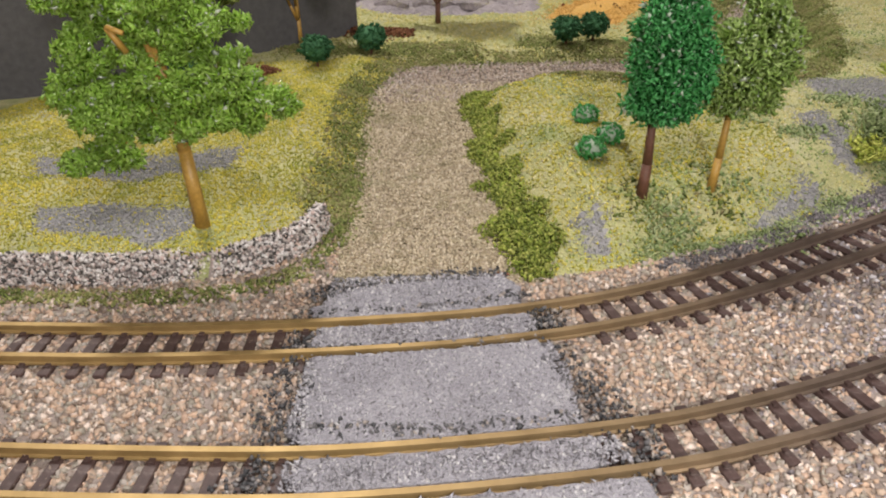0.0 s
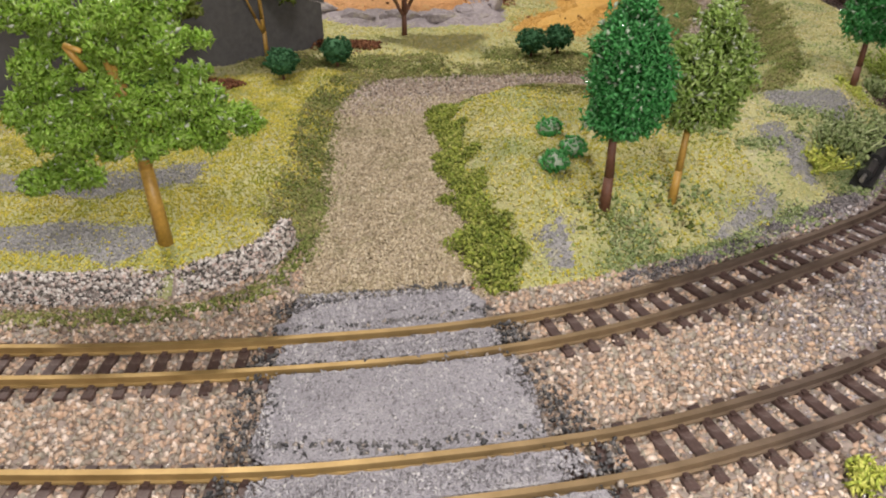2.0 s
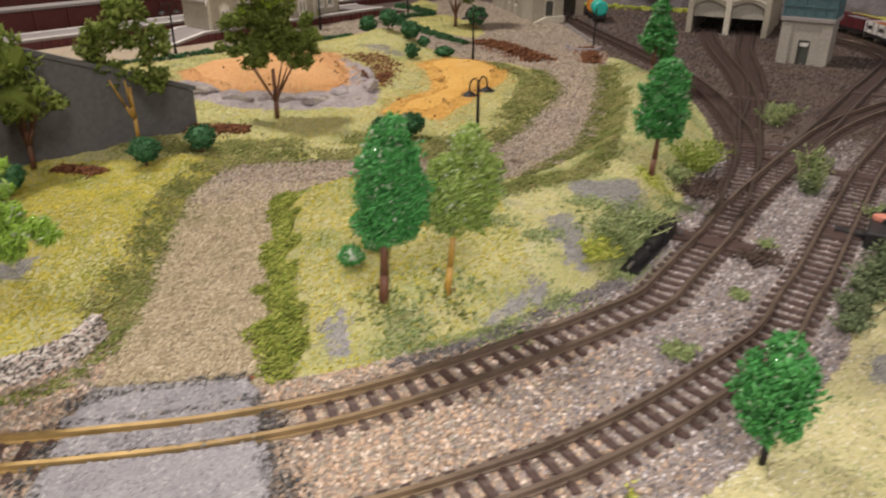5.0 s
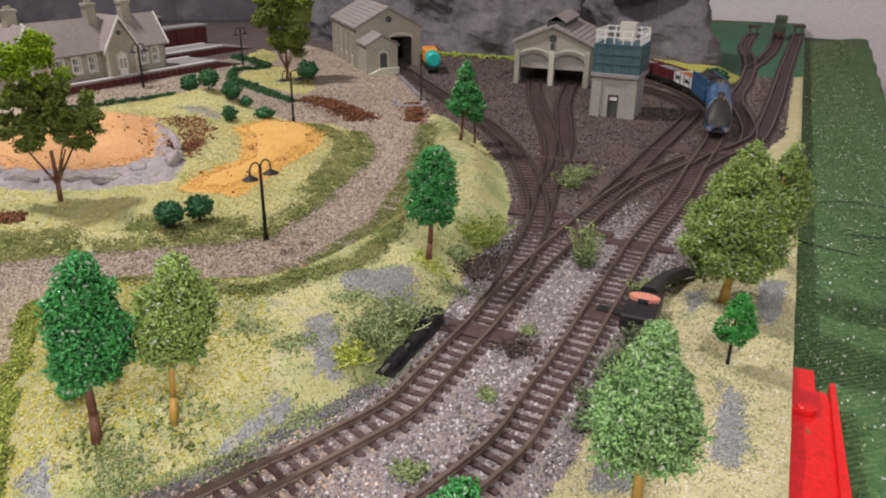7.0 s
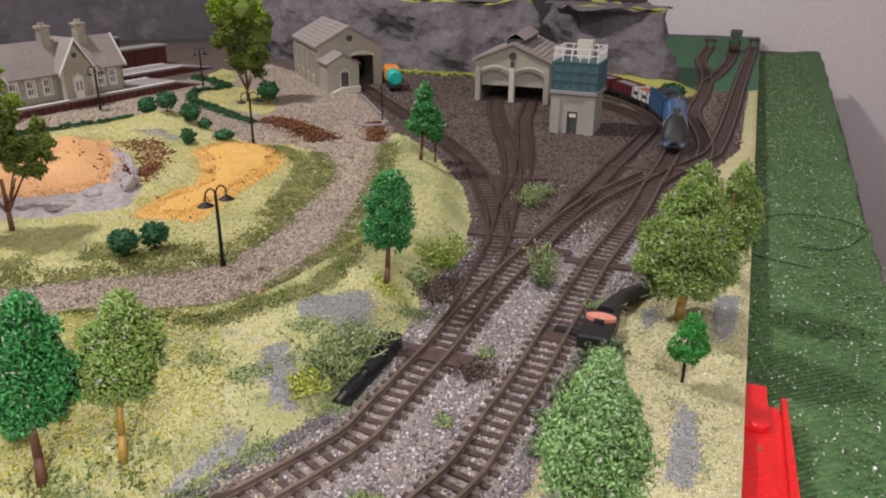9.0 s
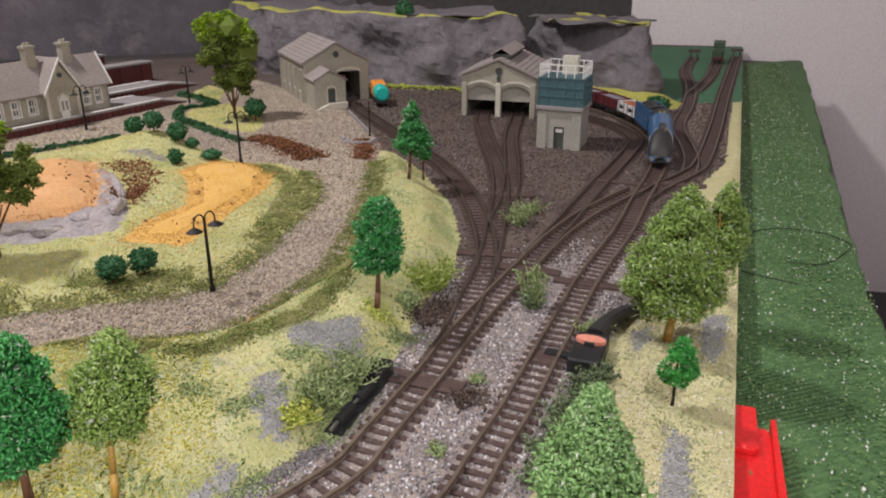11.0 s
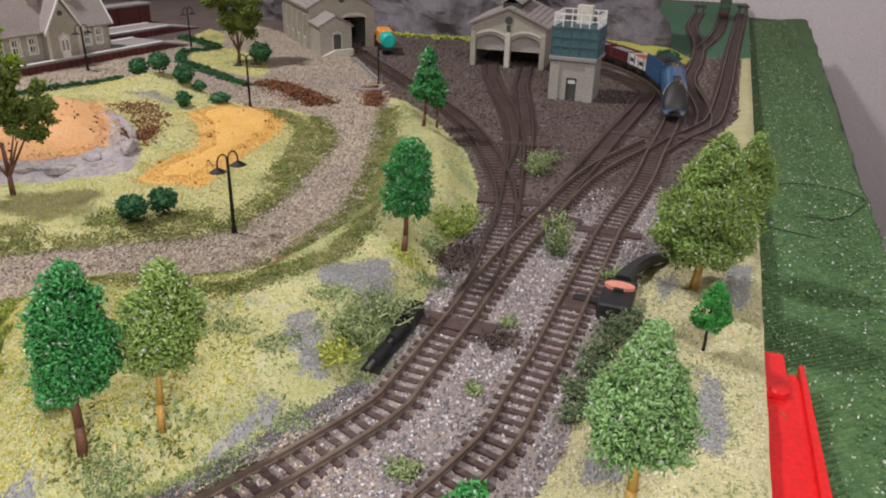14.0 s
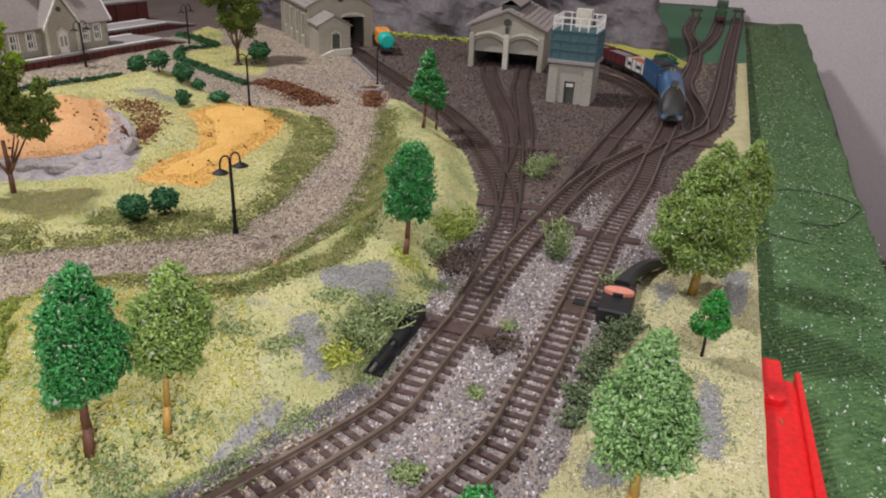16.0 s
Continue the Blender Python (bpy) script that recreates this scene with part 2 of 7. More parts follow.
M["leaf_mid"] = grains("leaf_mid", [(0.42, 0.70, 0.09), (0.49, 0.76, 0.12), (0.57, 0.81, 0.18), (0.45, 0.72, 0.10)] * 7 + [(0.88, 0.92, 0.78)], 0.45, 0.8, sparkle=0.3, thin=0.42)
M["leaf_pale"] = grains("leaf_pale", [(0.44, 0.70, 0.27), (0.52, 0.78, 0.34), (0.60, 0.84, 0.42), (0.47, 0.73, 0.29)] * 7 + [(0.88, 0.92, 0.78)], 0.5, 0.7, sparkle=0.25, thin=0.5)
M["leaf_light"] = grains("leaf_light", [(0.41, 0.60, 0.13), (0.48, 0.67, 0.18), (0.57, 0.73, 0.25), (0.44, 0.63, 0.15)] * 5 + [(0.88, 0.92, 0.78)], 0.45, 0.8, sparkle=0.3, thin=0.42)
M["leaf_bright"] = grains("leaf_bright", [(0.09, 0.52, 0.08), (0.13, 0.6, 0.12), (0.18, 0.67, 0.17)] * 7 + [(0.7, 0.82, 0.64)], 0.5, 0.7, sparkle=0.2, thin=0.5)
M["leaf_olive"] = grains("leaf_olive", [(0.25, 0.34, 0.07), (0.32, 0.41, 0.09), (0.40, 0.48, 0.13), (0.28, 0.36, 0.08)], 0.8, 0.3, thin=0.5)
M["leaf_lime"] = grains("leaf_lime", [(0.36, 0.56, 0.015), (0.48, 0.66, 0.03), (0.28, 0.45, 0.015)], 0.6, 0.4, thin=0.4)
M["leaf_bush"] = grains("leaf_bush", [(0.02, 0.09, 0.03), (0.04, 0.14, 0.055), (0.03, 0.11, 0.04), (0.06, 0.18, 0.075)], 0.8, 0.3)
M["lichen"] = grains("lichen", [(0.33, 0.43, 0.17), (0.46, 0.55, 0.25), (0.55, 0.62, 0.33), (0.26, 0.34, 0.13)], 0.85, 0.25, thin=0.25)
M["lichen_lime"] = grains("lichen_lime", [(0.36, 0.48, 0.08), (0.47, 0.58, 0.13), (0.56, 0.64, 0.20), (0.28, 0.38, 0.07)], 0.85, 0.25, thin=0.25)
M["lichen_dark"] = grains("lichen_dark", [(0.17, 0.235, 0.12), (0.26, 0.33, 0.175), (0.35, 0.42, 0.24), (0.12, 0.16, 0.08)], 0.85, 0.25, thin=0.25)
M["lichen_yellow"] = grains("lichen_yellow", [(0.48, 0.52, 0.09), (0.60, 0.62, 0.15), (0.38, 0.46, 0.08)], 0.85, 0.25)
M["dark_grit"] = grains("dark_grit", [(0.12, 0.11, 0.115), (0.19, 0.175, 0.18), (0.27, 0.25, 0.255), (0.15, 0.135, 0.14), (0.36, 0.33, 0.33)], 0.9, 0.25)
M["bark_brown"] = surface("bark_brown", (0.09, 0.035, 0.02), (0.19, 0.085, 0.05), 90, 600, 0.6, bump=0.5)
M["bark_yellow"] = surface("bark_yellow", (0.36, 0.20, 0.035), (0.55, 0.34, 0.085), 90, 600, 0.4, bump=0.4)
M["sleeper"] = surface("sleeper_plastic", (0.050, 0.029, 0.025), (0.088, 0.052, 0.045), 120, 900, 0.6, bump=0.3, depth=0.0002, wear=(0.14, 0.105, 0.095))
M["dull_rail"] = surface("dull_rail", (0.10, 0.076, 0.062), (0.19, 0.145, 0.118), 70, 500, 0.45, 0.7, bump=0.1, depth=0.0001)


def brass_to_brown_rail():
    """Brass on the near curve that turns brown further along the line."""
    m, nt, b = nodes_of("brass_to_brown_rail")
    co, xyz = nt.nodes.new("ShaderNodeTexCoord"), nt.nodes.new("ShaderNodeSeparateXYZ")
    nt.links.new(co.outputs["Object"], xyz.inputs[0])
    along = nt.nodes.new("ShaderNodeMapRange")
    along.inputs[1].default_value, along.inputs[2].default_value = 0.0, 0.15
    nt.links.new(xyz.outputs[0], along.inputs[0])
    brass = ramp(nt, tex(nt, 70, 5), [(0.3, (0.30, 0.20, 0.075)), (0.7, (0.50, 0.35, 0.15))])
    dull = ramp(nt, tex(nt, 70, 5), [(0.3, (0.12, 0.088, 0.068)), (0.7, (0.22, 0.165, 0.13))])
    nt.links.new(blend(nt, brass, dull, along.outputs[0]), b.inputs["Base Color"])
    b.inputs["Metallic"].default_value, b.inputs["Roughness"].default_value = 0.55, 0.55
    relief(nt, b, tex(nt, 600, 3), 0.1, 0.0001)
    return m


M["brass_to_brown_rail"] = brass_to_brown_rail()
M["black_plastic"] = surface("black_plastic", (0.012, 0.012, 0.013), (0.025, 0.025, 0.027), 40, 600, 0.4, bump=0.1, depth=0.0001)
M["pink_plastic"] = surface("pink_plastic", (0.62, 0.22, 0.15), (0.72, 0.30, 0.22), 40, 400, 0.45, bump=0.1)
M["red_plastic"] = surface("red_plastic", (0.60, 0.010, 0.012), (0.70, 0.018, 0.018), 12, 300, 0.32, bump=0.04, depth=0.0001)
M["mat"] = None
M["wall_stone"] = grains("wall_granules", [(0.06, 0.055, 0.05), (0.62, 0.55, 0.51), (0.78, 0.73, 0.69), (0.12, 0.11, 0.10), (0.68, 0.52, 0.46), (0.84, 0.80, 0.77), (0.70, 0.62, 0.58), (0.30, 0.26, 0.24)], 0.55, 0.5)
M["wall_core"] = surface("wall_core", (0.16, 0.145, 0.135), (0.34, 0.30, 0.28), 300, 900, 0.9)
M["dry_stone"] = surface("sheds_stone", (0.30, 0.275, 0.22), (0.42, 0.39, 0.32), 35, 420, 0.85, bump=0.6, depth=0.0006)
M["slate"] = surface("roof_slate", (0.235, 0.20, 0.19), (0.33, 0.29, 0.27), 25, 350, 0.8, bump=0.5, depth=0.0005)
M["cream"] = surface("cream_trim", (0.50, 0.47, 0.39), (0.62, 0.59, 0.50), 40, 400, 0.7, bump=0.2)
M["white"] = surface("white_paint", (0.66, 0.64, 0.61), (0.80, 0.78, 0.75), 40, 400, 0.55, bump=0.1)
M["tank_teal"] = surface("tank_teal", (0.040, 0.092, 0.108), (0.062, 0.128, 0.145), 40, 300, 0.55, bump=0.2)
M["tower_wall"] = surface("tower_render", (0.30, 0.285, 0.245), (0.39, 0.37, 0.325), 25, 380, 0.85, bump=0.4)
# Near-black: the shade of an interior is put into this colour.
M["shaded_inside"] = surface("shaded_inside", (0.02, 0.017, 0.015), (0.04, 0.035, 0.03), 30, 300, 0.9, bump=0.1)
M["dark_door"] = surface("dark_door", (0.035, 0.04, 0.035), (0.07, 0.075, 0.065), 60, 400, 0.6, bump=0.2)
M["maroon"] = surface("maroon_brick", (0.075, 0.018, 0.018), (0.14, 0.035, 0.03), 60, 500, 0.75, bump=0.4)
M["platform_top"] = surface("platform_top", (0.22, 0.20, 0.195), (0.32, 0.30, 0.295), 20, 500, 0.85, bump=0.3)
M["rock"] = surface("carved_rock", (0.10, 0.088, 0.096), (0.17, 0.152, 0.162), 9, 120, 0.85, bump=0.5, depth=0.002, wear=(0.205, 0.185, 0.195))
M["moss"] = surface("yellow_moss", (0.33, 0.33, 0.06), (0.47, 0.45, 0.11), 40, 800, 0.95, bump=0.9, depth=0.001, wear=(0.26, 0.23, 0.12))
M["lamp_black"] = surface("lamp_black", (0.012, 0.010, 0.009), (0.022, 0.020, 0.018), 60, 400, 0.6, bump=0.05, spec=0.25)
M["room_wall"] = surface("room_wall", (0.83, 0.74, 0.75), (0.86, 0.77, 0.78), 0.9, 300, 0.9, bump=0.0)
M["backdrop_rock"] = surface("backdrop_rock", (0.075, 0.067, 0.078), (0.19, 0.17, 0.19), 2.6, 22, 0.9, bump=0.6, depth=0.01, wear=(0.23, 0.205, 0.22))
M["room_dark"] = surface("room_dark", (0.05, 0.045, 0.045), (0.09, 0.08, 0.08), 2, 60, 0.9, bump=0.1)
M["panel_grey"] = surface("grey_panel", (0.075, 0.073, 0.075), (0.11, 0.107, 0.11), 8, 200, 0.7, bump=0.2)
M["loco_blue"] = surface("garter_blue", (0.020, 0.080, 0.185), (0.026, 0.100, 0.225), 12, 500, 0.36, bump=0.03, depth=0.0001, coat=0.2)
M["loco_black"] = surface("loco_black", (0.014, 0.013, 0.013), (0.03, 0.027, 0.026), 30, 500, 0.55, bump=0.05, depth=0.0001)
M["wheel_red"] = surface("wheel_red", (0.25, 0.01, 0.02), (0.36, 0.02, 0.035), 60, 500, 0.4, bump=0.05)
M["steel"] = surface("bright_steel", (0.40, 0.38, 0.36), (0.58, 0.56, 0.53), 90, 500, 0.3, 0.9, bump=0.05)
M["brass"] = surface("brass", (0.55, 0.36, 0.08), (0.75, 0.52, 0.16), 90, 500, 0.3, 0.9, bump=0.05)
M["coal"] = grains("coal", [(0.015, 0.015, 0.016), (0.04, 0.04, 0.042), (0.025, 0.024, 0.024)], 0.35, 0.6)
M["wagon_white"] = surface("wagon_white", (0.52, 0.50, 0.48), (0.68, 0.66, 0.64), 50, 400, 0.6, bump=0.2)
M["wagon_red"] = surface("wagon_red", (0.075, 0.008, 0.012), (0.12, 0.013, 0.018), 50, 400, 0.6, bump=0.2)
M["rust_load"] = surface("rust_load", (0.22, 0.06, 0.02), (0.36, 0.12, 0.05), 80, 600, 0.9, bump=0.8)
M["grey_load"] = surface("grey_load", (0.13, 0.125, 0.14), (0.25, 0.24, 0.26), 120, 600, 0.9, bump=0.8)
M["tank_green"] = surface("tank_wagon_teal", (0.01, 0.40, 0.34), (0.02, 0.52, 0.44), 40, 300, 0.4, bump=0.05)
M["van_orange"] = surface("van_orange", (0.75, 0.24, 0.03), (0.85, 0.33, 0.05), 40, 300, 0.45, bump=0.05)
M["olive_loco"] = surface("olive_loco", (0.03, 0.06, 0.03), (0.05, 0.09, 0.045), 40, 300, 0.5, bump=0.05)


def mat_material():
    m, nt, b = nodes_of("green_mat")
    broad, weave, fine = tex(nt, 7, 4), tex(nt, 170, 4, 0.7), tex(nt, 800, 2)
    col = ramp(nt, weave, [(0.3, (0.036, 0.092, 0.030)), (0.55, (0.08, 0.165, 0.056)), (0.75, (0.175, 0.275, 0.10))])
    col = blend(nt, col, ramp(nt, broad, [(0.35, (0.7, 0.75, 0.7)), (0.65, (1, 1, 1))]), 0.8, "MULTIPLY")
    nt.links.new(col, b.inputs["Base Color"])
    nt.links.new(ramp(nt, fine, [(0.66, (0.75, 0.75, 0.75)), (0.72, (0.12, 0.12, 0.12))]), b.inputs["Roughness"])
    ribs = tex(nt, 75, kind="ShaderNodeTexWave")
    ribs.node.bands_direction = "Y"
    ribs.node.inputs["Distortion"].default_value, ribs.node.inputs["Detail Scale"].default_value = 0.7, 2.0
    ribs = ribs.node.outputs[1]
    relief(nt, b, blend(nt, weave, ribs, 0.35), 0.9, 0.002)
    return m


M["mat"] = mat_material()


# ---- mesh helpers ----
def mesh_from(name, verts, faces, material, parent=None, label="", smooth=False):
    me = bpy.data.meshes.new(name)
    me.from_pydata([tuple(v) for v in verts], [], [tuple(f) for f in faces])
    me.materials.append(material)
    if smooth:
        me.polygons.foreach_set("use_smooth", [True] * len(me.polygons))
    me.update()
    ob = new(name, me)
    ob.parent = parent
    if label:
        tagged(ob, label)
    return ob


def fast_mesh(name, verts, tris, material, parent=None):
    """A mesh of triangles out of two arrays."""
    me = bpy.data.meshes.new(name)
    me.vertices.add(len(verts))
    me.vertices.foreach_set("co", np.ascontiguousarray(verts, dtype=np.float32).ravel())
    me.loops.add(len(tris) * 3)
    me.loops.foreach_set("vertex_index", np.ascontiguousarray(tris, dtype=np.int32).ravel())
    me.polygons.add(len(tris))
    me.polygons.foreach_set("loop_start", np.arange(0, len(tris) * 3, 3, dtype=np.int32))
    me.update(calc_edges=True)
    me.validate()
    me.materials.append(material)
    ob = new(name, me)
    ob.parent = parent
    return ob


def part(name, bm, material, parent=None, label="", smooth=False):
    me = bpy.data.meshes.new(name)
    bm.to_mesh(me)
    bm.free()
    me.materials.append(material)
    if smooth:
        me.polygons.foreach_set("use_smooth", [True] * len(me.polygons))
    ob = new(name, me)
    ob.parent = parent
    if label:
        tagged(ob, label)
    return ob


def empty(name, m=None):
    ob = new(name)
    ob.empty_display_size = 0.01
    if m is not None:
        ob.matrix_basis = m
    return ob


def box(bm, x0, x1, y0, y1, z0, z1, bevel=0.0, m=None):
    r = bmesh.ops.create_cube(bm, size=1, matrix=Matrix.Translation(((x0 + x1) / 2, (y0 + y1) / 2, (z0 + z1) / 2)) @ Matrix.Diagonal((x1 - x0, y1 - y0, z1 - z0, 1)))
    vs = r["verts"]
    if bevel:
        es = {e for v in vs for e in v.link_edges}
        out = bmesh.ops.bevel(bm, geom=list(es), offset=bevel, segments=1, affect="EDGES")
        vs = list({v for f in out["faces"] for v in f.verts} | {v for v in vs if v.is_valid})
    if m is not None:
        bmesh.ops.transform(bm, matrix=m, verts=vs)
    return vs


def boxes(*rows, bevel=0.0):
    bm = bmesh.new()
    for r in rows:
        box(bm, *r, bevel=bevel)
    return bm


def rod(bm, a, b, r0, r1=None, n=8):
    a, b = Vector(a), Vector(b)
    d = b - a
    m = Matrix.Translation((a + b) / 2) @ d.to_track_quat("Z", "Y").to_matrix().to_4x4()
    bmesh.ops.create_cone(bm, cap_ends=True, segments=n, radius1=r0, radius2=r0 if r1 is None else r1, depth=d.length, matrix=m)


def rods(*rows, n=8):
    bm = bmesh.new()
    for r in rows:
        rod(bm, *r, n=n)
    return bm


def prism(outline, y0, y1):
    """A solid between y0 and y1 whose outline lies in x and z."""
    bm = bmesh.new()
    f = [bm.verts.new((x, y0, z)) for x, z in outline]
    g = [bm.verts.new((x, y1, z)) for x, z in outline]
    n = len(outline)
    bm.faces.new(f)
    bm.faces.new(g[::-1])
    for i in range(n):
        bm.faces.new((f[i], g[i], g[(i + 1) % n], f[(i + 1) % n]))
    bmesh.ops.recalc_face_normals(bm, faces=bm.faces)
    return bm


def slab(outline, z0, z1):
    """A flat plate between z0 and z1 with an outline in plan."""
    bm = bmesh.new()
    f = [bm.verts.new((x, y, z0)) for x, y in outline]
    g = [bm.verts.new((x, y, z1)) for x, y in outline]
    n = len(outline)
    bm.faces.new(f)
    bm.faces.new(g)
    for i in range(n):
        bm.faces.new((f[i], g[i], g[(i + 1) % n], f[(i + 1) % n]))
    bmesh.ops.recalc_face_normals(bm, faces=bm.faces)
    return bm


def spline(points, step):
    """A smooth curve through plan points, cut into even steps: places and headings."""
    p = np.array(points, float)
    p = np.vstack([2 * p[0] - p[1], p, 2 * p[-1] - p[-2]])
    out = []
    for i in range(1, len(p) - 2):
        a, b, c, d = p[i - 1:i + 3]
        for t in np.linspace(0, 1, 24, endpoint=False):
            out.append(0.5 * (2 * b + (c - a) * t + (2 * a - 5 * b + 4 * c - d) * t * t + (3 * b - a - 3 * c + d) * t ** 3))
    out.append(p[-2])
    out = np.array(out)
    s = np.r_[0, np.cumsum(np.hypot(*np.diff(out, axis=0).T))]
    n = max(2, int(round(s[-1] / step)))
    at = np.linspace(0, s[-1], n + 1)
    q = np.c_[np.interp(at, s, out[:, 0]), np.interp(at, s, out[:, 1])]
    d = np.gradient(q, axis=0)
    d /= np.hypot(d[:, 0], d[:, 1])[:, None]
    return q, d


def sweep(name, q, d, profile, material, parent, z=0.0):
    """Carries a profile (sideways, up) along a curve."""
    side = np.c_[d[:, 1], -d[:, 0]]
    n, k = len(q), len(profile)
    verts = [(*(q[i] + side[i] * u), z + w) for i in range(n) for u, w in profile]
    faces = [(i * k + j, i * k + (j + 1) % k, (i + 1) * k + (j + 1) % k, (i + 1) * k + j) for i in range(n - 1) for j in range(k)]
    faces += [tuple(range(k))[::-1], tuple(range((n - 1) * k, n * k))]
    return mesh_from(name, verts, faces, material, parent)


OCTA = np.array([(1, 0, 0), (0, 1, 0), (-1, 0, 0), (0, -1, 0), (0, 0, 1), (0, 0, -1)], float)
OCTA_F = np.array([(0, 1, 4), (1, 2, 4), (2, 3, 4), (3, 0, 4), (1, 0, 5), (2, 1, 5), (3, 2, 5), (0, 3, 5)])


TETRA = np.array([(1, 0.5, 0.3), (-1, 0.6, -0.3), (0.1, -0.9, -0.7), (-0.1, -0.4, 0.9)], float)
TETRA_F = np.array([(0, 2, 1), (0, 1, 3), (1, 2, 3), (0, 3, 2)])


def crumbs(name, places, size, material, parent=None, flat=0.7, seed=1, spread=0.45, long=1.0, shred=False):
    """Loose angular crumbs, or finer shreds, each turned and shaped by chance."""
    rng = np.random.default_rng(seed)
    n = len(places)
    form, sides = (TETRA, TETRA_F) if shred else (OCTA, OCTA_F)
    v = form[None] * rng.uniform(0.55, 1.35, (n, len(form), 1)) + rng.normal(0, 0.18, (n, len(form), 3))
    v[:, :, 2] *= flat
    v[:, :, 0] *= long
    q = rng.normal(size=(n, 4))
    q /= np.linalg.norm(q, axis=1)[:, None]
    w, x, y, z = q.T
    R = np.stack([1 - 2 * (y * y + z * z), 2 * (x * y - w * z), 2 * (x * z + w * y), 2 * (x * y + w * z), 1 - 2 * (x * x + z * z), 2 * (y * z - w * x),
                  2 * (x * z - w * y), 2 * (y * z + w * x), 1 - 2 * (x * x + y * y)], 1).reshape(n, 3, 3)
    v = np.einsum("nij,nkj->nki", R, v) * (size / 2 * rng.uniform(1 - spread, 1 + spread, (n, 1, 1)))
    v += np.asarray(places)[:, None, :]
    tris = (sides[None] + len(form) * np.arange(n)[:, None, None]).reshape(-1, 3)
    return fast_mesh(name, v.reshape(-1, 3), tris, material, parent)


def inside(poly, x, y):
    r = np.zeros(np.shape(x), bool)
    for (x0, y0), (x1, y1) in zip(poly, poly[1:] + poly[:1]):
        if y0 != y1:
            r ^= ((y0 > y) != (y1 > y)) & (x < (x1 - x0) * (y - y0) / (y1 - y0) + x0)
    return r


def to_edge(poly, x, y, closed=True):
    """The distance to a line through plan points."""
    best = np.full(np.shape(x), 9.0)
    for (x0, y0), (x1, y1) in zip(poly, poly[1:] + (poly[:1] if closed else [])):
        l2 = (x1 - x0) ** 2 + (y1 - y0) ** 2
        t = np.clip(((x - x0) * (x1 - x0) + (y - y0) * (y1 - y0)) / max(l2, 1e-12), 0, 1)
        best = np.minimum(best, np.hypot(x - x0 - t * (x1 - x0), y - y0 - t * (y1 - y0)))
    return best


def ripple(x, y, scale, seed=0.0):
    """A cheap smooth noise between about -1 and 1."""
    r = 0
    for k, (a, b, c) in enumerate([(1.0, 0.6, 0.3), (-0.7, 1.1, 1.7), (1.6, -0.9, 2.9), (0.5, 1.9, 4.1), (-1.9, -1.2, 5.3), (2.7, 1.4, 0.9), (-1.3, 3.1, 2.2)]):
        r = r + np.sin((a * x + b * y) * scale + c + seed * (k + 1)) / (1 + 0.35 * k)
    return r / 3.2

# ---- plan of the board ----
def edge_x(y):
    return 0.438 + (y - 0.242) * 0.8227


LAWN_1 = [(0.065, 0.288), (0.062, 0.33), (0.053, 0.383), (0.047, 0.469), (0.045, 0.525), (0.087, 0.537), (0.13, 0.541), (0.175, 0.526), (0.215, 0.526), (0.283, 0.589), (0.323, 0.645),
          (0.36, 0.73), (0.389, 0.812), (0.42, 0.90), (0.446, 0.989), (0.463, 1.04), (0.478, 1.0), (0.485, 0.90), (0.481, 0.868), (0.474, 0.763), (0.446, 0.658), (0.416, 0.590), (0.380, 0.545),
          (0.352, 0.50), (0.325, 0.455), (0.300, 0.430), (0.275, 0.395), (0.248, 0.365), (0.221, 0.346), (0.186, 0.328), (0.149, 0.313), (0.12, 0.302), (0.093, 0.294)]
WEST = [(-0.021, 0.352), (-0.021, 0.435), (-0.023, 0.538), (-0.006, 0.604), (0.04, 0.615), (0.122, 0.612), (0.206, 0.614), (0.248, 0.667), (0.297, 0.754), (0.335, 0.83), (0.350, 0.885), (0.345, 0.95), (0.315, 1.005),
        (0.262, 1.03), (0.235, 1.08), (0.20, 1.17), (0.14, 1.27), (0.09, 1.235), (0.05, 1.20), (-0.05, 1.14), (-0.25, 1.00), (-0.7, 0.7), (-0.7, 0.30), (-0.129, 0.297), (-0.083, 0.294), (-0.061, 0.297), (-0.043, 0.309), (-0.031, 0.335)]
LAWN_2 = [(0.06, 0.02), (0.12, 0.135), (0.17, 0.165), (0.23, 0.195), (0.29, 0.235), (0.343, 0.281), (0.401, 0.361), (0.482, 0.432), (0.556, 0.495), (0.66, 0.615), (0.75, 0.71), (0.88, 0.81), (1.0, 0.955), (1.187, 1.178),
          (1.22, 1.184), (0.45, 0.242), (0.26, 0.01)]
FORECOURT = [(-0.018, 0.288), (0.066, 0.286), (0.10, 0.4), (0.10, 0.52), (0.2, 0.5), (0.35, 0.62), (0.42, 0.80), (0.463, 1.03), (0.475, 1.12), (0.475, 1.345), (0.425, 1.40), (0.40, 1.62), (0.36, 1.75), (0.2, 1.6), (-0.05, 1.40), (-0.7, 0.95), (-0.7, 0.6), (-0.03, 0.55)]
ORANGE_1 = [(-0.09, 0.90), (-0.02, 0.835), (0.05, 0.822), (0.103, 0.86), (0.108, 0.93), (0.10, 0.99), (0.083, 1.07), (0.035, 1.11), (-0.05, 1.03), (-0.12, 0.98)]
ORANGE_2 = [(0.185, 1.00), (0.231, 1.035), (0.285, 1.00), (0.305, 0.95), (0.284, 0.885), (0.236, 0.80), (0.186, 0.715), (0.152, 0.735), (0.128, 0.752), (0.150, 0.80), (0.192, 0.85), (0.195, 0.93)]
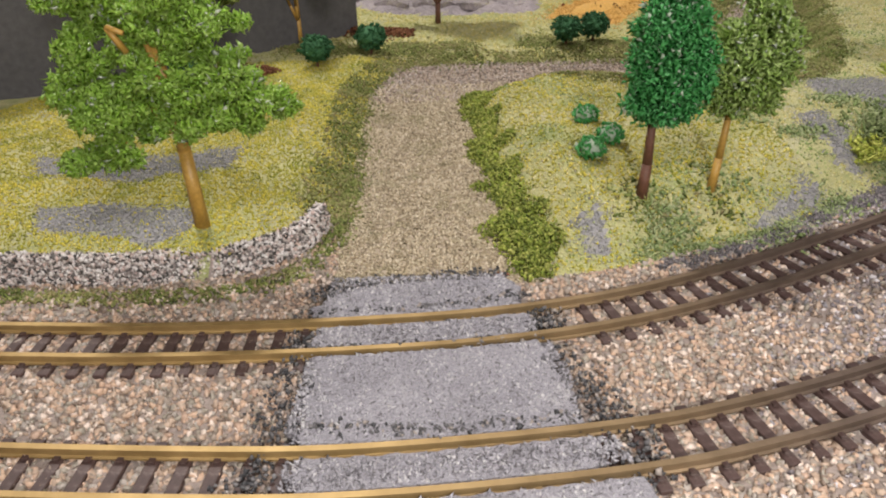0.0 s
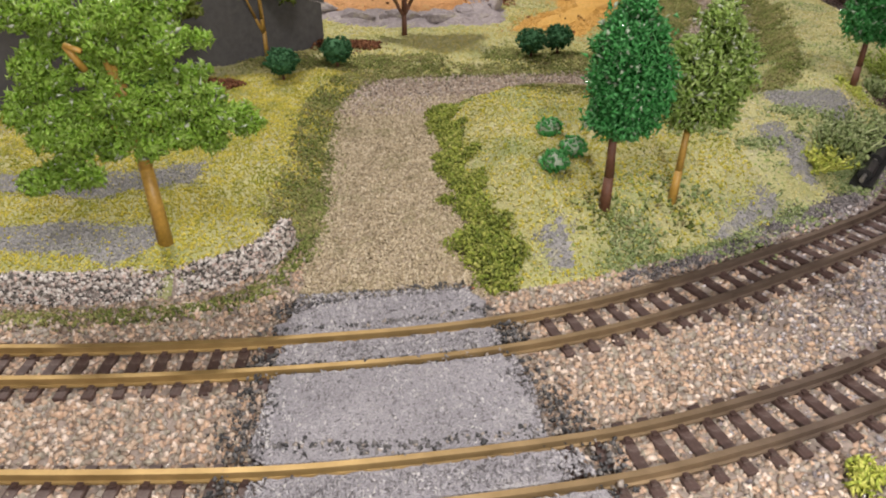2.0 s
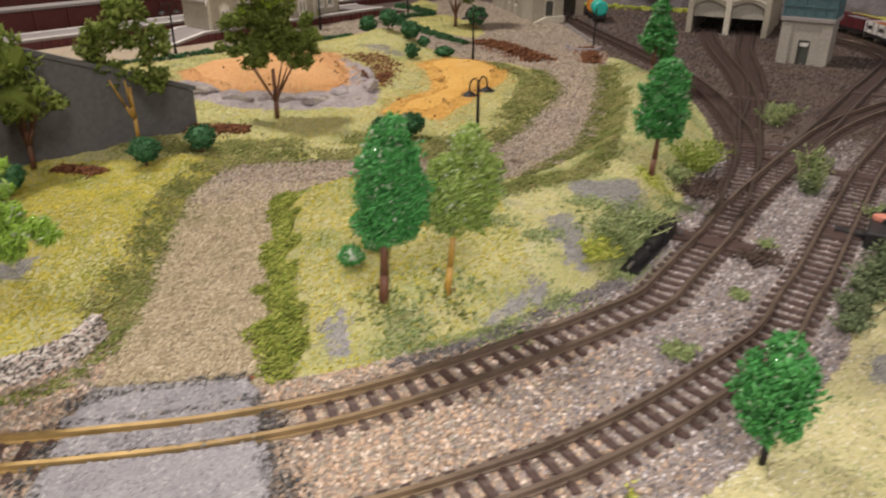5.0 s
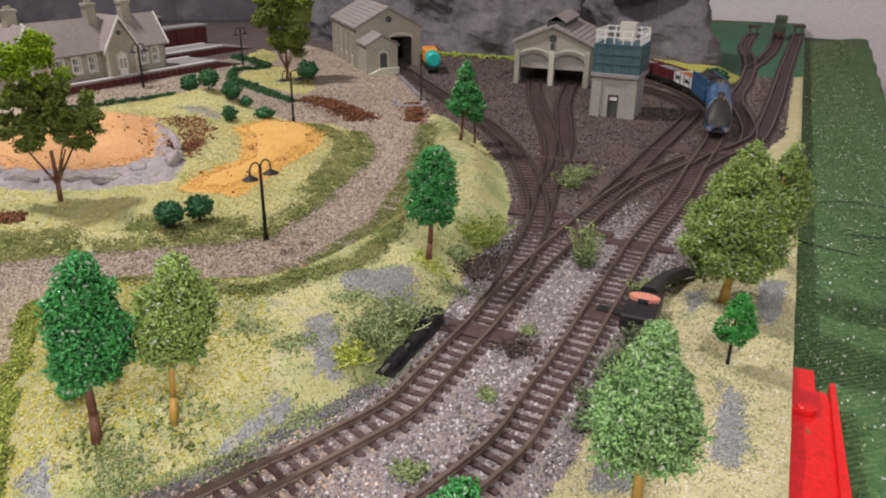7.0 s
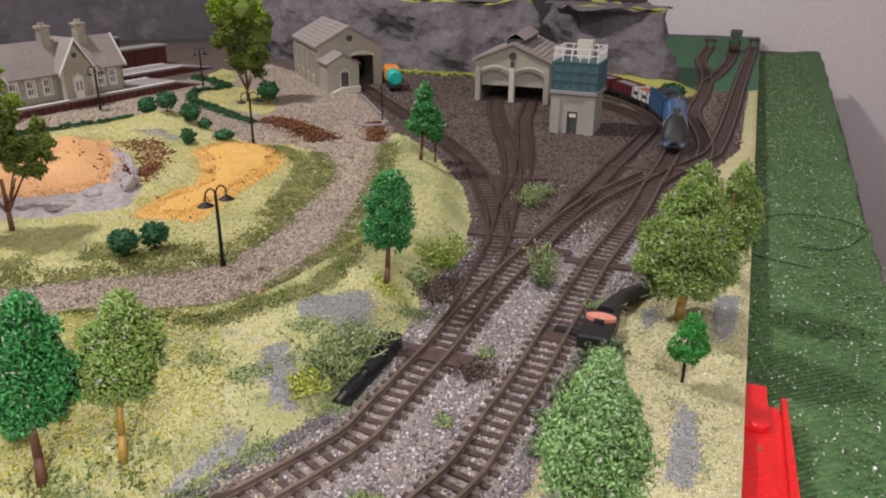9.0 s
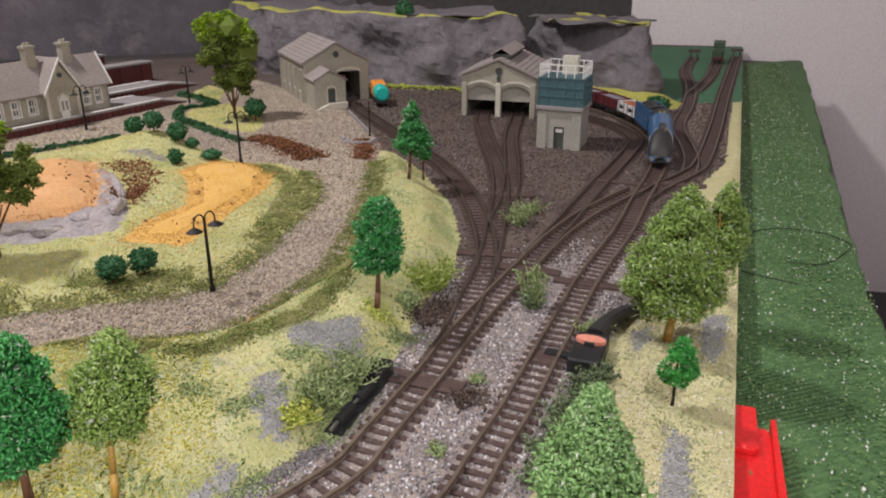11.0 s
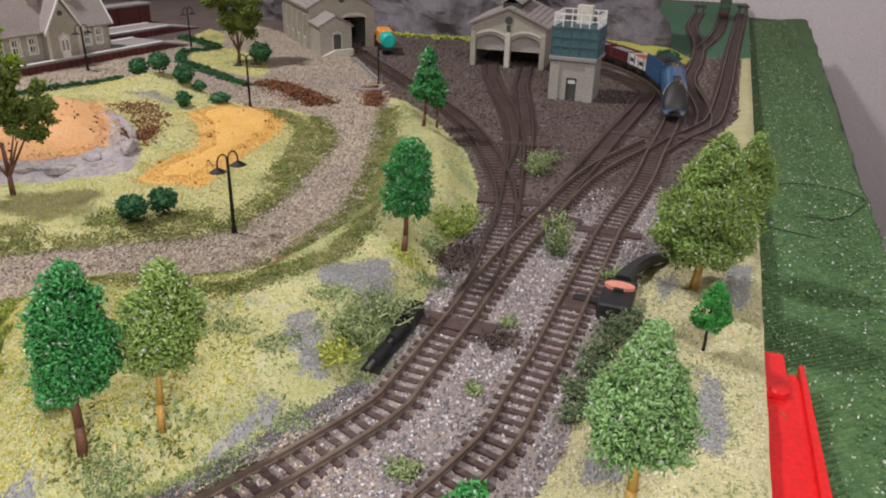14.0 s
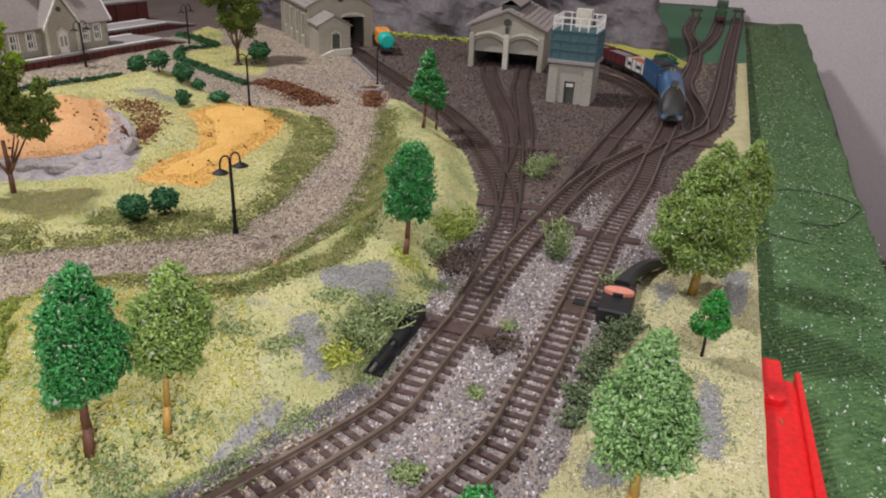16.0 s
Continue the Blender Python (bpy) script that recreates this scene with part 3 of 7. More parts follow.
LEDGE = [(-0.13, 0.88), (-0.03, 0.79), (0.059, 0.765), (0.125, 0.783), (0.132, 0.84), (0.126, 0.92), (0.10, 1.03), (0.085, 1.03), (0.10, 0.95), (0.098, 0.87), (0.05, 0.83), (-0.02, 0.845), (-0.09, 0.905)]
EARTH = [(0.100, 1.06), (0.14, 1.062), (0.158, 1.0), (0.152, 0.93), (0.135, 0.868), (0.122, 0.885), (0.128, 0.945), (0.125, 1.0), (0.108, 1.03)]
SIDING_GREEN = [(1.05, 1.30), (1.10, 1.20), (1.205, 1.176), (1.26, 1.16), (1.90, 1.90), (1.2, 2.2), (1.0, 1.6)]
CORNER = [(0.206, 1.363), (0.200, 1.405), (0.215, 1.435), (0.243, 1.45), (0.28, 1.475), (0.310, 1.40), (0.325, 1.30), (0.318, 1.24), (0.299, 1.205), (0.265, 1.24), (0.238, 1.287)]
CORNER_2 = [(0.210, 1.60), (0.256, 1.704), (0.283, 1.618), (0.265, 1.50), (0.245, 1.53)]
MOSS_BANK = [(0.90, 1.33), (0.945, 1.29), (0.975, 1.22), (1.0, 1.165), (1.06, 1.16), (1.10, 1.20), (1.06, 1.30), (0.95, 1.42)]

PATCHES = [
    [(-0.160, 0.340), (-0.115, 0.339), (-0.085, 0.332), (-0.079, 0.315), (-0.095, 0.303), (-0.124, 0.312), (-0.150, 0.318)],
    [(-0.191, 0.406), (-0.151, 0.392), (-0.114, 0.399), (-0.080, 0.412), (-0.081, 0.382), (-0.121, 0.363), (-0.179, 0.381)],
    [(0.168, 0.330), (0.187, 0.346), (0.205, 0.358), (0.209, 0.351), (0.188, 0.335), (0.172, 0.323)],
    [(0.254, 0.480), (0.268, 0.489), (0.306, 0.488), (0.303, 0.462), (0.294, 0.442), (0.280, 0.430), (0.270, 0.450), (0.253, 0.463)],
    [(0.226, 0.427), (0.240, 0.427), (0.243, 0.395), (0.234, 0.370), (0.223, 0.376), (0.220, 0.401)],
    # This one paints the grey shading on the knoll's front; the others are bare.
    [(0.112, 1.108), (0.138, 1.082), (0.168, 1.052), (0.176, 1.066), (0.150, 1.095)],
    [(0.085, 0.318), (0.097, 0.322), (0.098, 0.302), (0.086, 0.303)],
    [(0.563, 0.431), (0.580, 0.426), (0.540, 0.381), (0.520, 0.370), (0.536, 0.400)],
    [(0.449, 0.314), (0.456, 0.307), (0.434, 0.270), (0.413, 0.250), (0.405, 0.258), (0.425, 0.282)],
    [(0.498, 0.429), (0.511, 0.430), (0.501, 0.410), (0.481, 0.398)],
    [(0.348, 0.272), (0.362, 0.272), (0.365, 0.259), (0.354, 0.248), (0.341, 0.253), (0.341, 0.262)],
]

TRACKS = {
    "inner": [(-0.42, 0.30), (-0.30, 0.272), (-0.20, 0.255), (-0.11, 0.2475), (-0.05, 0.246), (0.0, 0.2475), (0.046, 0.2515), (0.095, 0.262), (0.147, 0.281), (0.185, 0.2985), (0.222, 0.3165), (0.264, 0.340), (0.284, 0.361),
              (0.314, 0.394), (0.342, 0.425), (0.371, 0.460), (0.410, 0.502), (0.475, 0.568), (0.54, 0.632), (0.60, 0.680), (0.66, 0.718), (0.70, 0.742)],
    "outer": [(-0.42, 0.235), (-0.30, 0.208), (-0.2, 0.193), (-0.1, 0.185), (-0.036, 0.1815), (0.0, 0.1815), (0.045, 0.185), (0.085, 0.190), (0.113, 0.196), (0.15, 0.207), (0.19, 0.222), (0.235, 0.245), (0.297, 0.285), (0.320, 0.304), (0.341, 0.328),
              (0.373, 0.362), (0.416, 0.412), (0.463, 0.466), (0.52, 0.531), (0.605, 0.618), (0.68, 0.704), (0.735, 0.765), (0.79, 0.83), (0.845, 0.91), (0.887, 1.005), (0.905, 1.105), (0.905, 1.2), (0.885, 1.30), (0.84, 1.42)],
    "straight": [(0.45, 0.543), (0.56, 0.659), (0.67, 0.777), (0.78, 0.892), (0.84, 0.965), (0.86, 1.05), (0.85, 1.15), (0.835, 1.25)],
    "goods": [(0.3405, 0.4255), (0.3680, 0.4620), (0.3995, 0.5115), (0.4385, 0.576), (0.468, 0.645), (0.492, 0.735), (0.505, 0.80), (0.515, 0.88), (0.517, 0.96), (0.510, 1.12), (0.503, 1.30), (0.502, 1.38)],
    "shed_left": [(0.440, 0.575), (0.478, 0.650), (0.512, 0.718), (0.550, 0.80), (0.590, 0.91), (0.627, 1.035), (0.665, 1.15), (0.69, 1.21), (0.72, 1.27)],
    "shed_right": [(0.50, 0.69), (0.545, 0.765), (0.602, 0.885), (0.668, 1.04), (0.715, 1.13), (0.742, 1.18), (0.775, 1.24)],
    "siding_right": [(0.68, 0.704), (0.74, 0.745), (0.80, 0.780), (0.852, 0.822), (0.992, 0.978), (1.125, 1.133), (1.258, 1.288), (1.46, 1.52), (1.652, 1.742)],
    "siding_left": [(0.80, 0.780), (0.845, 0.835), (0.885, 0.90), (0.935, 0.99), (0.985, 1.06), (1.06, 1.145), (1.16, 1.27), (1.235, 1.375), (1.345, 1.545), (1.53, 1.765)],
    "siding_mid": [(1.16, 1.27), (1.26, 1.365), (1.37, 1.48), (1.50, 1.63), (1.575, 1.72)],
}
CURVES = {k: spline(v, 0.0097) for k, v in TRACKS.items()}


def height(x, y):
    """The lie of the land over the plan."""
    def rise(poly, top, run):
        d = np.where(inside(poly, x, y), to_edge(poly, x, y), 0)
        t = np.clip(d / run, 0, 1)
        return top * t * t * (3 - 2 * t)
    west = rise(WEST, 0.004, 0.02)
    bank = np.clip((0.56 - y) / 0.08, 0, 1) * np.clip((-0.022 - x) / 0.045, 0, 1)
    near_wall = np.where(inside(WEST, x, y), 0.0105 * bank, 0)
    bed = rise(ORANGE_1, 0.016, 0.05) + rise(ORANGE_2, 0.006, 0.04) + rise(LEDGE, 0.006, 0.012)
    hill = rise(LAWN_1, 0.018, 0.035) * np.clip(1.5 - (y - 0.30) * 1.2, 0.55, 1.1)
    moss = rise(MOSS_BANK, 0.02, 0.05) + np.where(inside(LEDGE, x, y), ripple(x, y, 110, 4.0) * 0.006 * np.clip(to_edge(LEDGE, x, y) / 0.008, 0, 1), 0)
    knoll = np.where(inside(WEST, x, y), 0.022 * np.exp(-((x - 0.150) / 0.055) ** 2 - ((y - 1.145) / 0.045) ** 2) * np.clip(to_edge(WEST, x, y) / 0.02, 0, 1), 0)
    soft = ripple(x, y, 60, 1.0) * 0.0022 + ripple(x, y, 170, 2.0) * 0.0008
    grass = inside(WEST, x, y) | inside(LAWN_1, x, y) | inside(LAWN_2, x, y)
    return west + knoll + near_wall + bed + hill + moss + rise(LAWN_2, 0.0045, 0.02) + np.where(grass, soft, 0.25 * soft) * np.clip(to_edge(LAWN_1, x, y) / 0.02, 0.15, 1)


def land(x, y):
    return float(height(np.array([x]), np.array([y]))[0])


u_lines = np.r_[np.arange(0, 0.78, 0.0034), np.arange(0.78, 1.2, 0.0054), np.arange(1.2, 2.5, 0.012)]
y_lines = np.r_[np.arange(-0.02, 0.76, 0.0034), np.arange(0.76, 1.3, 0.0054), np.arange(1.3, 2.2, 0.009)]
U, Y = np.meshgrid(u_lines, y_lines)
X = edge_x(Y) - U
Z = height(X, Y)
ny, nx = X.shape
idx = np.arange(nx * ny).reshape(ny, nx)
quad = np.stack([idx[:-1, 1:], idx[:-1, :-1], idx[1:, :-1], idx[1:, 1:]], -1).reshape(-1, 4)
P = np.c_[X.ravel(), Y.ravel(), Z.ravel()]
mid = P[quad].mean(1)
jx = mid[:, 0] + ripple(mid[:, 0], mid[:, 1], 420, 3.0) * 0.0022
jy = mid[:, 1] + ripple(mid[:, 0], mid[:, 1], 390, 5.0) * 0.0022
zone = np.zeros(len(mid), int)
for k, poly in enumerate([FORECOURT, WEST, LAWN_1, LAWN_2, ORANGE_1, ORANGE_2, LEDGE, EARTH, SIDING_GREEN, MOSS_BANK, CORNER, CORNER_2], 1):
    zone[inside(poly, jx, jy)] = k
yard = (zone == 0) & (jy > 0.55 + 0.25 * np.clip(jx - 0.4, 0, 1) + ripple(jx, jy, 30) * 0.03)
zone[yard] = 20
for poly in PATCHES:
    zone[inside(poly, jx + ripple(mid[:, 0], mid[:, 1], 700, 2.0) * 0.003, jy + ripple(mid[:, 0], mid[:, 1], 800, 8.0) * 0.003) & np.isin(zone, [2, 3, 4])] = 21
beyond = (mid[:, 1] > 2.55 - 0.62 * (mid[:, 0] - 0.85)) | (mid[:, 0] < -1.35)
zone[beyond] = -1
ZONES = [("ballast_bed", "ballast_dust", [0]), ("footpath", "path_dust", [1]), ("lawn", "lawn", [2, 3, 8, 11, 12]), ("lawn", "lawn_pale", [4]), ("flower_bed", "peach", [5]), ("flower_bed", "orange", [6]), ("rock_ledge", "rockery", [7]),
         ("siding_board", "green_board", [9]), ("moss_bank", "moss", [10]), ("yard_ground", "yard_dust", [20]), ("bare_patch", "bare_patch", [21])]
for name, mname, ids in ZONES:
    q4 = quad[np.isin(zone, ids)]
    used, inv = np.unique(q4, return_inverse=True)
    t4 = inv.reshape(-1, 4)
    ob = fast_mesh(name, P[used], np.r_[t4[:, [0, 1, 2]], t4[:, [0, 2, 3]]], M[mname])
    tagged(ob, kind="structure")
# The board's side, and the mat that lies lower beside it.
MAT_Z = -0.022
board_side = mesh_from("board_edge", [(edge_x(y) + o, y, z) for y in (-0.45, 1.77) for o, z in ((0.0005, 0.0), (0.0005, MAT_Z - 0.001), (-0.01, MAT_Z - 0.001), (-0.01, -0.004))],
                       [(0, 1, 5, 4), (1, 2, 6, 5), (2, 3, 7, 6), (3, 0, 4, 7), (0, 3, 2, 1), (4, 5, 6, 7)], M["path_dust"])
tagged(board_side, kind="structure")


def mat_sheet():
    nu, nv = 40, 220
    verts, faces = [], []
    for j in range(nv + 1):
        y = -0.45 + 2.22 * j / nv
        w = 0.152 + 0.06 * min(1, max(0, (y - 0.55) / 1.1)) + 0.0025 * math.sin(y * 37) + 0.002 * math.sin(y * 91 + 1)
        for i in range(nu + 1):
            f = i / nu
            x = edge_x(y) + 0.0006 + f * w
            drop = max(0, f - 0.965) / 0.035
            verts.append((x, y, MAT_Z + 0.0008 * math.sin(x * 60) * math.sin(y * 45) - 0.012 * drop * drop))
    for j in range(nv):
        for i in range(nu):
            a = j * (nu + 1) + i
            faces.append((a, a + 1, a + nu + 2, a + nu + 1))
    return mesh_from("green_mat", verts, faces, M["mat"], smooth=True)


tagged(mat_sheet(), kind="structure")
table = part("tabletop", slab([(-1.4, -0.45), (0.02, -0.45), (0.386, 0.0), (0.798, 0.50), (1.18, 0.93), (1.895, 1.757), (1.0, 2.55), (-1.4, 2.55)], MAT_Z - 0.045, MAT_Z - 0.006), M["room_dark"])
tagged(table, kind="structure")


# Room shell.
def wall(name, a, b, material, z0=-0.78, z1=1.9, t=0.06):
    a, b = Vector(a), Vector(b)
    n = (b - a).normalized()
    n = Vector((n.y, -n.x)) * t
    return tagged(part(name, slab([a, b, b + n, a + n], z0, z1), M[material]), kind="structure")


wall("wall_east", (1.15, -1.6), (2.55, 1.80), "room_wall")
wall("wall_north", (2.6, 1.50), (1.555, 2.133), "room_wall")
# A flat wall; the dark of the opening here is put into its colour.
wall("dark_recess", (1.555, 2.133), (0.75, 2.62), "room_dark")
wall("wall_back", (1.0, 2.60), (-1.6, 2.60), "backdrop_rock")
wall("wall_west", (-1.6, 2.62), (-1.6, -1.6), "room_wall")
wall("wall_south", (-1.62, -1.6), (1.2, -1.6), "room_wall")
for nm, z0, z1, mt in (("ceiling", 1.9, 1.95, "room_wall"), ("floor", -0.83, -0.78, "room_dark")):
    tagged(part(nm, slab([(-1.8, -1.8), (3.0, -1.8), (3.0, 3.0), (-1.8, 3.0)], z0, z1), M[mt]), kind="structure")


# ---- track ----
def rail_profile(off):
    a = [(-0.0013, 0.0), (0.0013, 0.0), (0.0013, 0.0006), (0.0006, 0.0010), (0.0006, 0.0024), (0.0011, 0.0028), (0.0011, 0.0038), (-0.0011, 0.0038), (-0.0011, 0.0028), (-0.0006, 0.0024), (-0.0006, 0.0010), (-0.0013, 0.0006)]
    return [(off + u, w) for u, w in a]


def sleeper_mesh():
    bm = bmesh.new()
    box(bm, -0.0020, 0.0020, -0.0158, 0.0158, -0.0012, 0.0016, 0.0003)
    for s in (-1, 1):
        for o in (-1, 1):
            box(bm, -0.0010, 0.0010, s * 0.0091 + o * 0.0018 - 0.0009, s * 0.0091 + o * 0.0018 + 0.0009, 0.0016, 0.0024)
    me = bpy.data.meshes.new("sleeper")
    bm.to_mesh(me)
    bm.free()
    me.materials.append(M["sleeper"])
    return me


SLEEPER = sleeper_mesh()
GAUGE = 0.0182
done = []
for order, (name, (q, d)) in enumerate(CURVES.items()):
    cuts = list(range(0, len(q) - 1, 18)) + [len(q) - 1]
    if len(cuts) > 2 and cuts[-1] - cuts[-2] < 6:
        del cuts[-2]
    for a, b in zip(cuts, cuts[1:]):
        thing = empty("track_section", Matrix.Translation((0, 0, 0)))
        bright = name in ("inner", "outer") and q[b][0] < 0.20
        tagged(thing, "curved model track with brass rails on brown sleepers" if bright else "model track with dull brown rails on dark plastic sleepers", "railway track", "track sections on the layout")
        for s in (-1, 1):
            fine_q, fine_d = q[a:b + 1], d[a:b + 1]
            sweep("rail", fine_q, fine_d, rail_profile(s * GAUGE / 2), M["brass_to_brown_rail"] if name in ("inner", "outer") else M["dull_rail"], thing, 0.0016 - 0.00012 * order)
        for i in range(a, b):
            c = (q[i] + q[i + 1]) / 2
            if any(np.min(np.hypot(*(o - c).T)) < 0.0125 for o in done):
                continue
            if name in ("inner", "outer") and -0.021 < c[0] < 0.072:
                continue
            ob = new("sleeper", SLEEPER)
            ob.parent = thing
            ob.matrix_basis = pose(c[0], c[1], -0.00005 * order, 0, 0, math.degrees(math.atan2(d[i][1], d[i][0])) + random.uniform(-1.0, 1.0))
    done.append(q)


def near_track(x, y):
    return np.min([np.min(np.hypot(q[:, 0][:, None] - x, q[:, 1][:, None] - y), axis=0) for q, _ in CURVES.values()], axis=0)


def scatter(n, x0, x1, y0, y1, seed):
    rng = np.random.default_rng(seed)
    x, y = rng.uniform(x0, x1, n), rng.uniform(y0, y1, n)
    return x, y


def zone_of(x, y):
    z = np.zeros(len(x), int)
    for k, poly in enumerate([FORECOURT, WEST, LAWN_1, LAWN_2, ORANGE_1, ORANGE_2, LEDGE, EARTH, SIDING_GREEN, MOSS_BANK, CORNER, CORNER_2], 1):
        z[inside(poly, x, y)] = k
    return z


# ---- loose ground cover ----
def cover(name, material, label, category, zones, n, rect, size, seed, lift=0.0003, flat=0.7, keep=None, long=1.0, shred=False):
    x, y = scatter(n, *rect, seed)
    ok = np.isin(zone_of(x, y), zones) & (x < edge_x(y) - 0.002)
    if keep is not None:
        ok &= keep(x, y)
    x, y = x[ok], y[ok]
    sink = np.where(near_track(x, y) < 0.0175, 0.0005, 0.0) if name == "ballast" else 0.0
    ob = crumbs(name, np.c_[x, y, height(x, y) + lift - sink], size, M[material], None, flat, seed, long=long, shred=shred)
    return tagged(ob, label, category, kind="stuff")


def on_grass(x, y):
    ok = ripple(x, y, 45, 7) < 1.5
    some = np.random.default_rng(9).uniform(0, 1, len(x)) < 0.10
    for poly in PATCHES:
        ok &= ~inside(poly, x, y) | some
    return ok


def mossy(x, y):
    d = ripple(x, y, 70, 4) + 0.6 * ripple(x, y, 230, 6) + 0.35 * ripple(x, y, 25, 9)
    return d + np.random.default_rng(3).normal(0, 0.35, len(x)) > 0.42


def off_crossing(x, y):
    return ~inside(CROSSING, x, y)


CROSSING = [(-0.021, 0.165), (0.082, 0.165), (0.068, 0.235), (0.056, 0.292), (-0.016, 0.292)]
cover("ballast", "ballast", "loose grey and buff stone ballast between the tracks", "ballast", [0], 62000, (-0.25, 0.28, 0.11, 0.345), 0.0027, 11, keep=lambda x, y: off_crossing(x, y) & (np.random.default_rng(41).uniform(0, 1, len(x)) < np.clip((0.25 - x) / 0.14, 0, 1)))
cover("ballast", "ballast_pink", "loose pinkish grey stone ballast between the tracks", "ballast", [0], 100000, (0.10, 0.62, 0.17, 0.62), 0.0022, 12,
      keep=lambda x, y: (near_track(x, y) < 0.06) & (np.random.default_rng(42).uniform(0, 1, len(x)) < np.minimum(1 - np.clip((0.25 - x) / 0.14, 0, 1), np.clip((0.66 - y - 0.25 * (x - 0.4) * (x < 0.4)) / 0.16, 0.12, 1))))
cover("gravel", "path_chips", "fine tan wood-chip gravel on the footpath", "gravel", [1], 42000, (-0.03, 0.11, 0.28, 0.56), 0.0017, 13, flat=0.5, long=1.3, shred=True)
cover("gravel", "path_pink", "pinkish beige wood-chip gravel on the footpath", "gravel", [1], 42000, (-0.03, 0.36, 0.52, 0.76), 0.0021, 22, flat=0.5, long=1.4, shred=True)
cover("gravel", "path_pink", "pinkish beige wood-chip gravel on the footpath", "gravel", [1], 26000, (0.15, 0.48, 0.70, 1.25), 0.0025, 14, flat=0.4, long=1.4, shred=True)
cover("gravel", "path_far", "pinkish beige gravel on the station forecourt", "gravel", [1], 34000, (-0.10, 0.48, 1.10, 1.70), 0.0030, 29, flat=0.35, long=1.4, shred=True)
cover("grass_flock", "park_crumbs", "yellow flock grass in the corner lawn", "grass", [11, 12], 9000, (0.19, 0.33, 1.19, 1.71), 0.0030, 30, shred=True)
cover("grass_flock", "lawn_yellow", "bright yellow flock grass crumbs", "grass", [3], 10000, (0.05, 0.20, 0.29, 0.54), 0.0015, 26, lift=0.0005, keep=on_grass, shred=True)
cover("grass_flock", "lawn_crumbs", "yellow-green flock grass crumbs", "grass", [3], 92000, (0.04, 0.49, 0.28, 1.0), 0.0013, 15, keep=on_grass, shred=True)
cover("grass_flock", "lawn_yellow", "bright yellow flock grass crumbs", "grass", [2], 60000, (-0.25, 0.0, 0.29, 0.62), 0.0014, 16, keep=on_grass, shred=True)
cover("grass_flock", "edge_crumbs", "pale cream flock grass crumbs at the board's edge", "grass", [4], 115000, (0.15, 0.75, 0.10, 0.70), 0.0017, 17, keep=on_grass, shred=True)

cover("grass_flock", "park_crumbs", "pale yellow flock grass crumbs in the park", "grass", [2, 8], 50000, (-0.20, 0.36, 0.60, 1.25), 0.0024, 28, lift=0.0001, shred=True)
cover("moss_fleck", "moss_flecks", "pale green and grey moss flecks on the lawn", "moss", [3], 38000, (0.06, 0.47, 0.29, 1.0), 0.0013, 18, lift=0.0002, keep=mossy, shred=True)
cover("moss_fleck", "moss_flecks", "dark green and grey moss flecks on the lawn", "moss", [2], 25000, (-0.25, 0.33, 0.30, 0.98), 0.0014, 19, lift=0.0002, keep=mossy, shred=True)
cover("moss_fleck", "moss_flecks", "dark green and grey moss flecks at the board's edge", "moss", [4], 40000, (0.18, 0.75, 0.12, 0.70), 0.0012, 20, lift=0.0002, keep=mossy, shred=True)
x, y = scatter(48000, 0.38, 1.15, 0.52, 1.55, 25)
ok = (zone_of(x, y) == 0) & (y > 0.53 + 0.25 * np.clip(x - 0.4, 0, 1)) & (x < edge_x(y) - 0.002) & (near_track(x, y) > 0.017)
tagged(crumbs("yard_grit", np.c_[x[ok], y[ok], height(x[ok], y[ok]) + 0.0004], 0.0034, M["yard_grit"], None, 0.6, 25, shred=True), "dark grey and purple grit in the shed yard", "grit", kind="stuff")
x, y = scatter(16000, 0.74, 1.20, 0.84, 1.34, 31)
ok = (zone_of(x, y) == 0) & (x < edge_x(y) - 0.002) & (near_track(x, y) > 0.016) & (x > 0.70 + 0.16 * y + 0.04 * ripple(x, y, 22, 4))
tagged(crumbs("yard_grit", np.c_[x[ok], y[ok], height(x[ok], y[ok]) + 0.0007], 0.0040, M["yard_tan"], None, 0.5, 31, shred=True), "tan grit beside the far curve", "grit", kind="stuff")
mr = np.random.default_rng(24)
my = mr.uniform(-0.05, 1.72, 20000)
mx = edge_x(my) + mr.uniform(0.002, 0.15, 20000)
tagged(crumbs("mat_fibre", np.c_[mx, my, np.full(20000, MAT_Z + 0.0005)], 0.0026, M["mat_flecks"], None, 0.5, 24, shred=True), "glittering fibres of the green mat", "mat fibres", kind="stuff")
gy = mr.uniform(-0.05, 1.72, 1800)
gx = edge_x(gy) + mr.uniform(0.004, 0.15, 1800)
tagged(crumbs("glitter", np.c_[gx, gy, np.full(1800, MAT_Z + 0.0016)], 0.0021, M["glitter"], None, 0.35, 27), "bright white glitter flakes on the green mat", "glitter", kind="stuff")


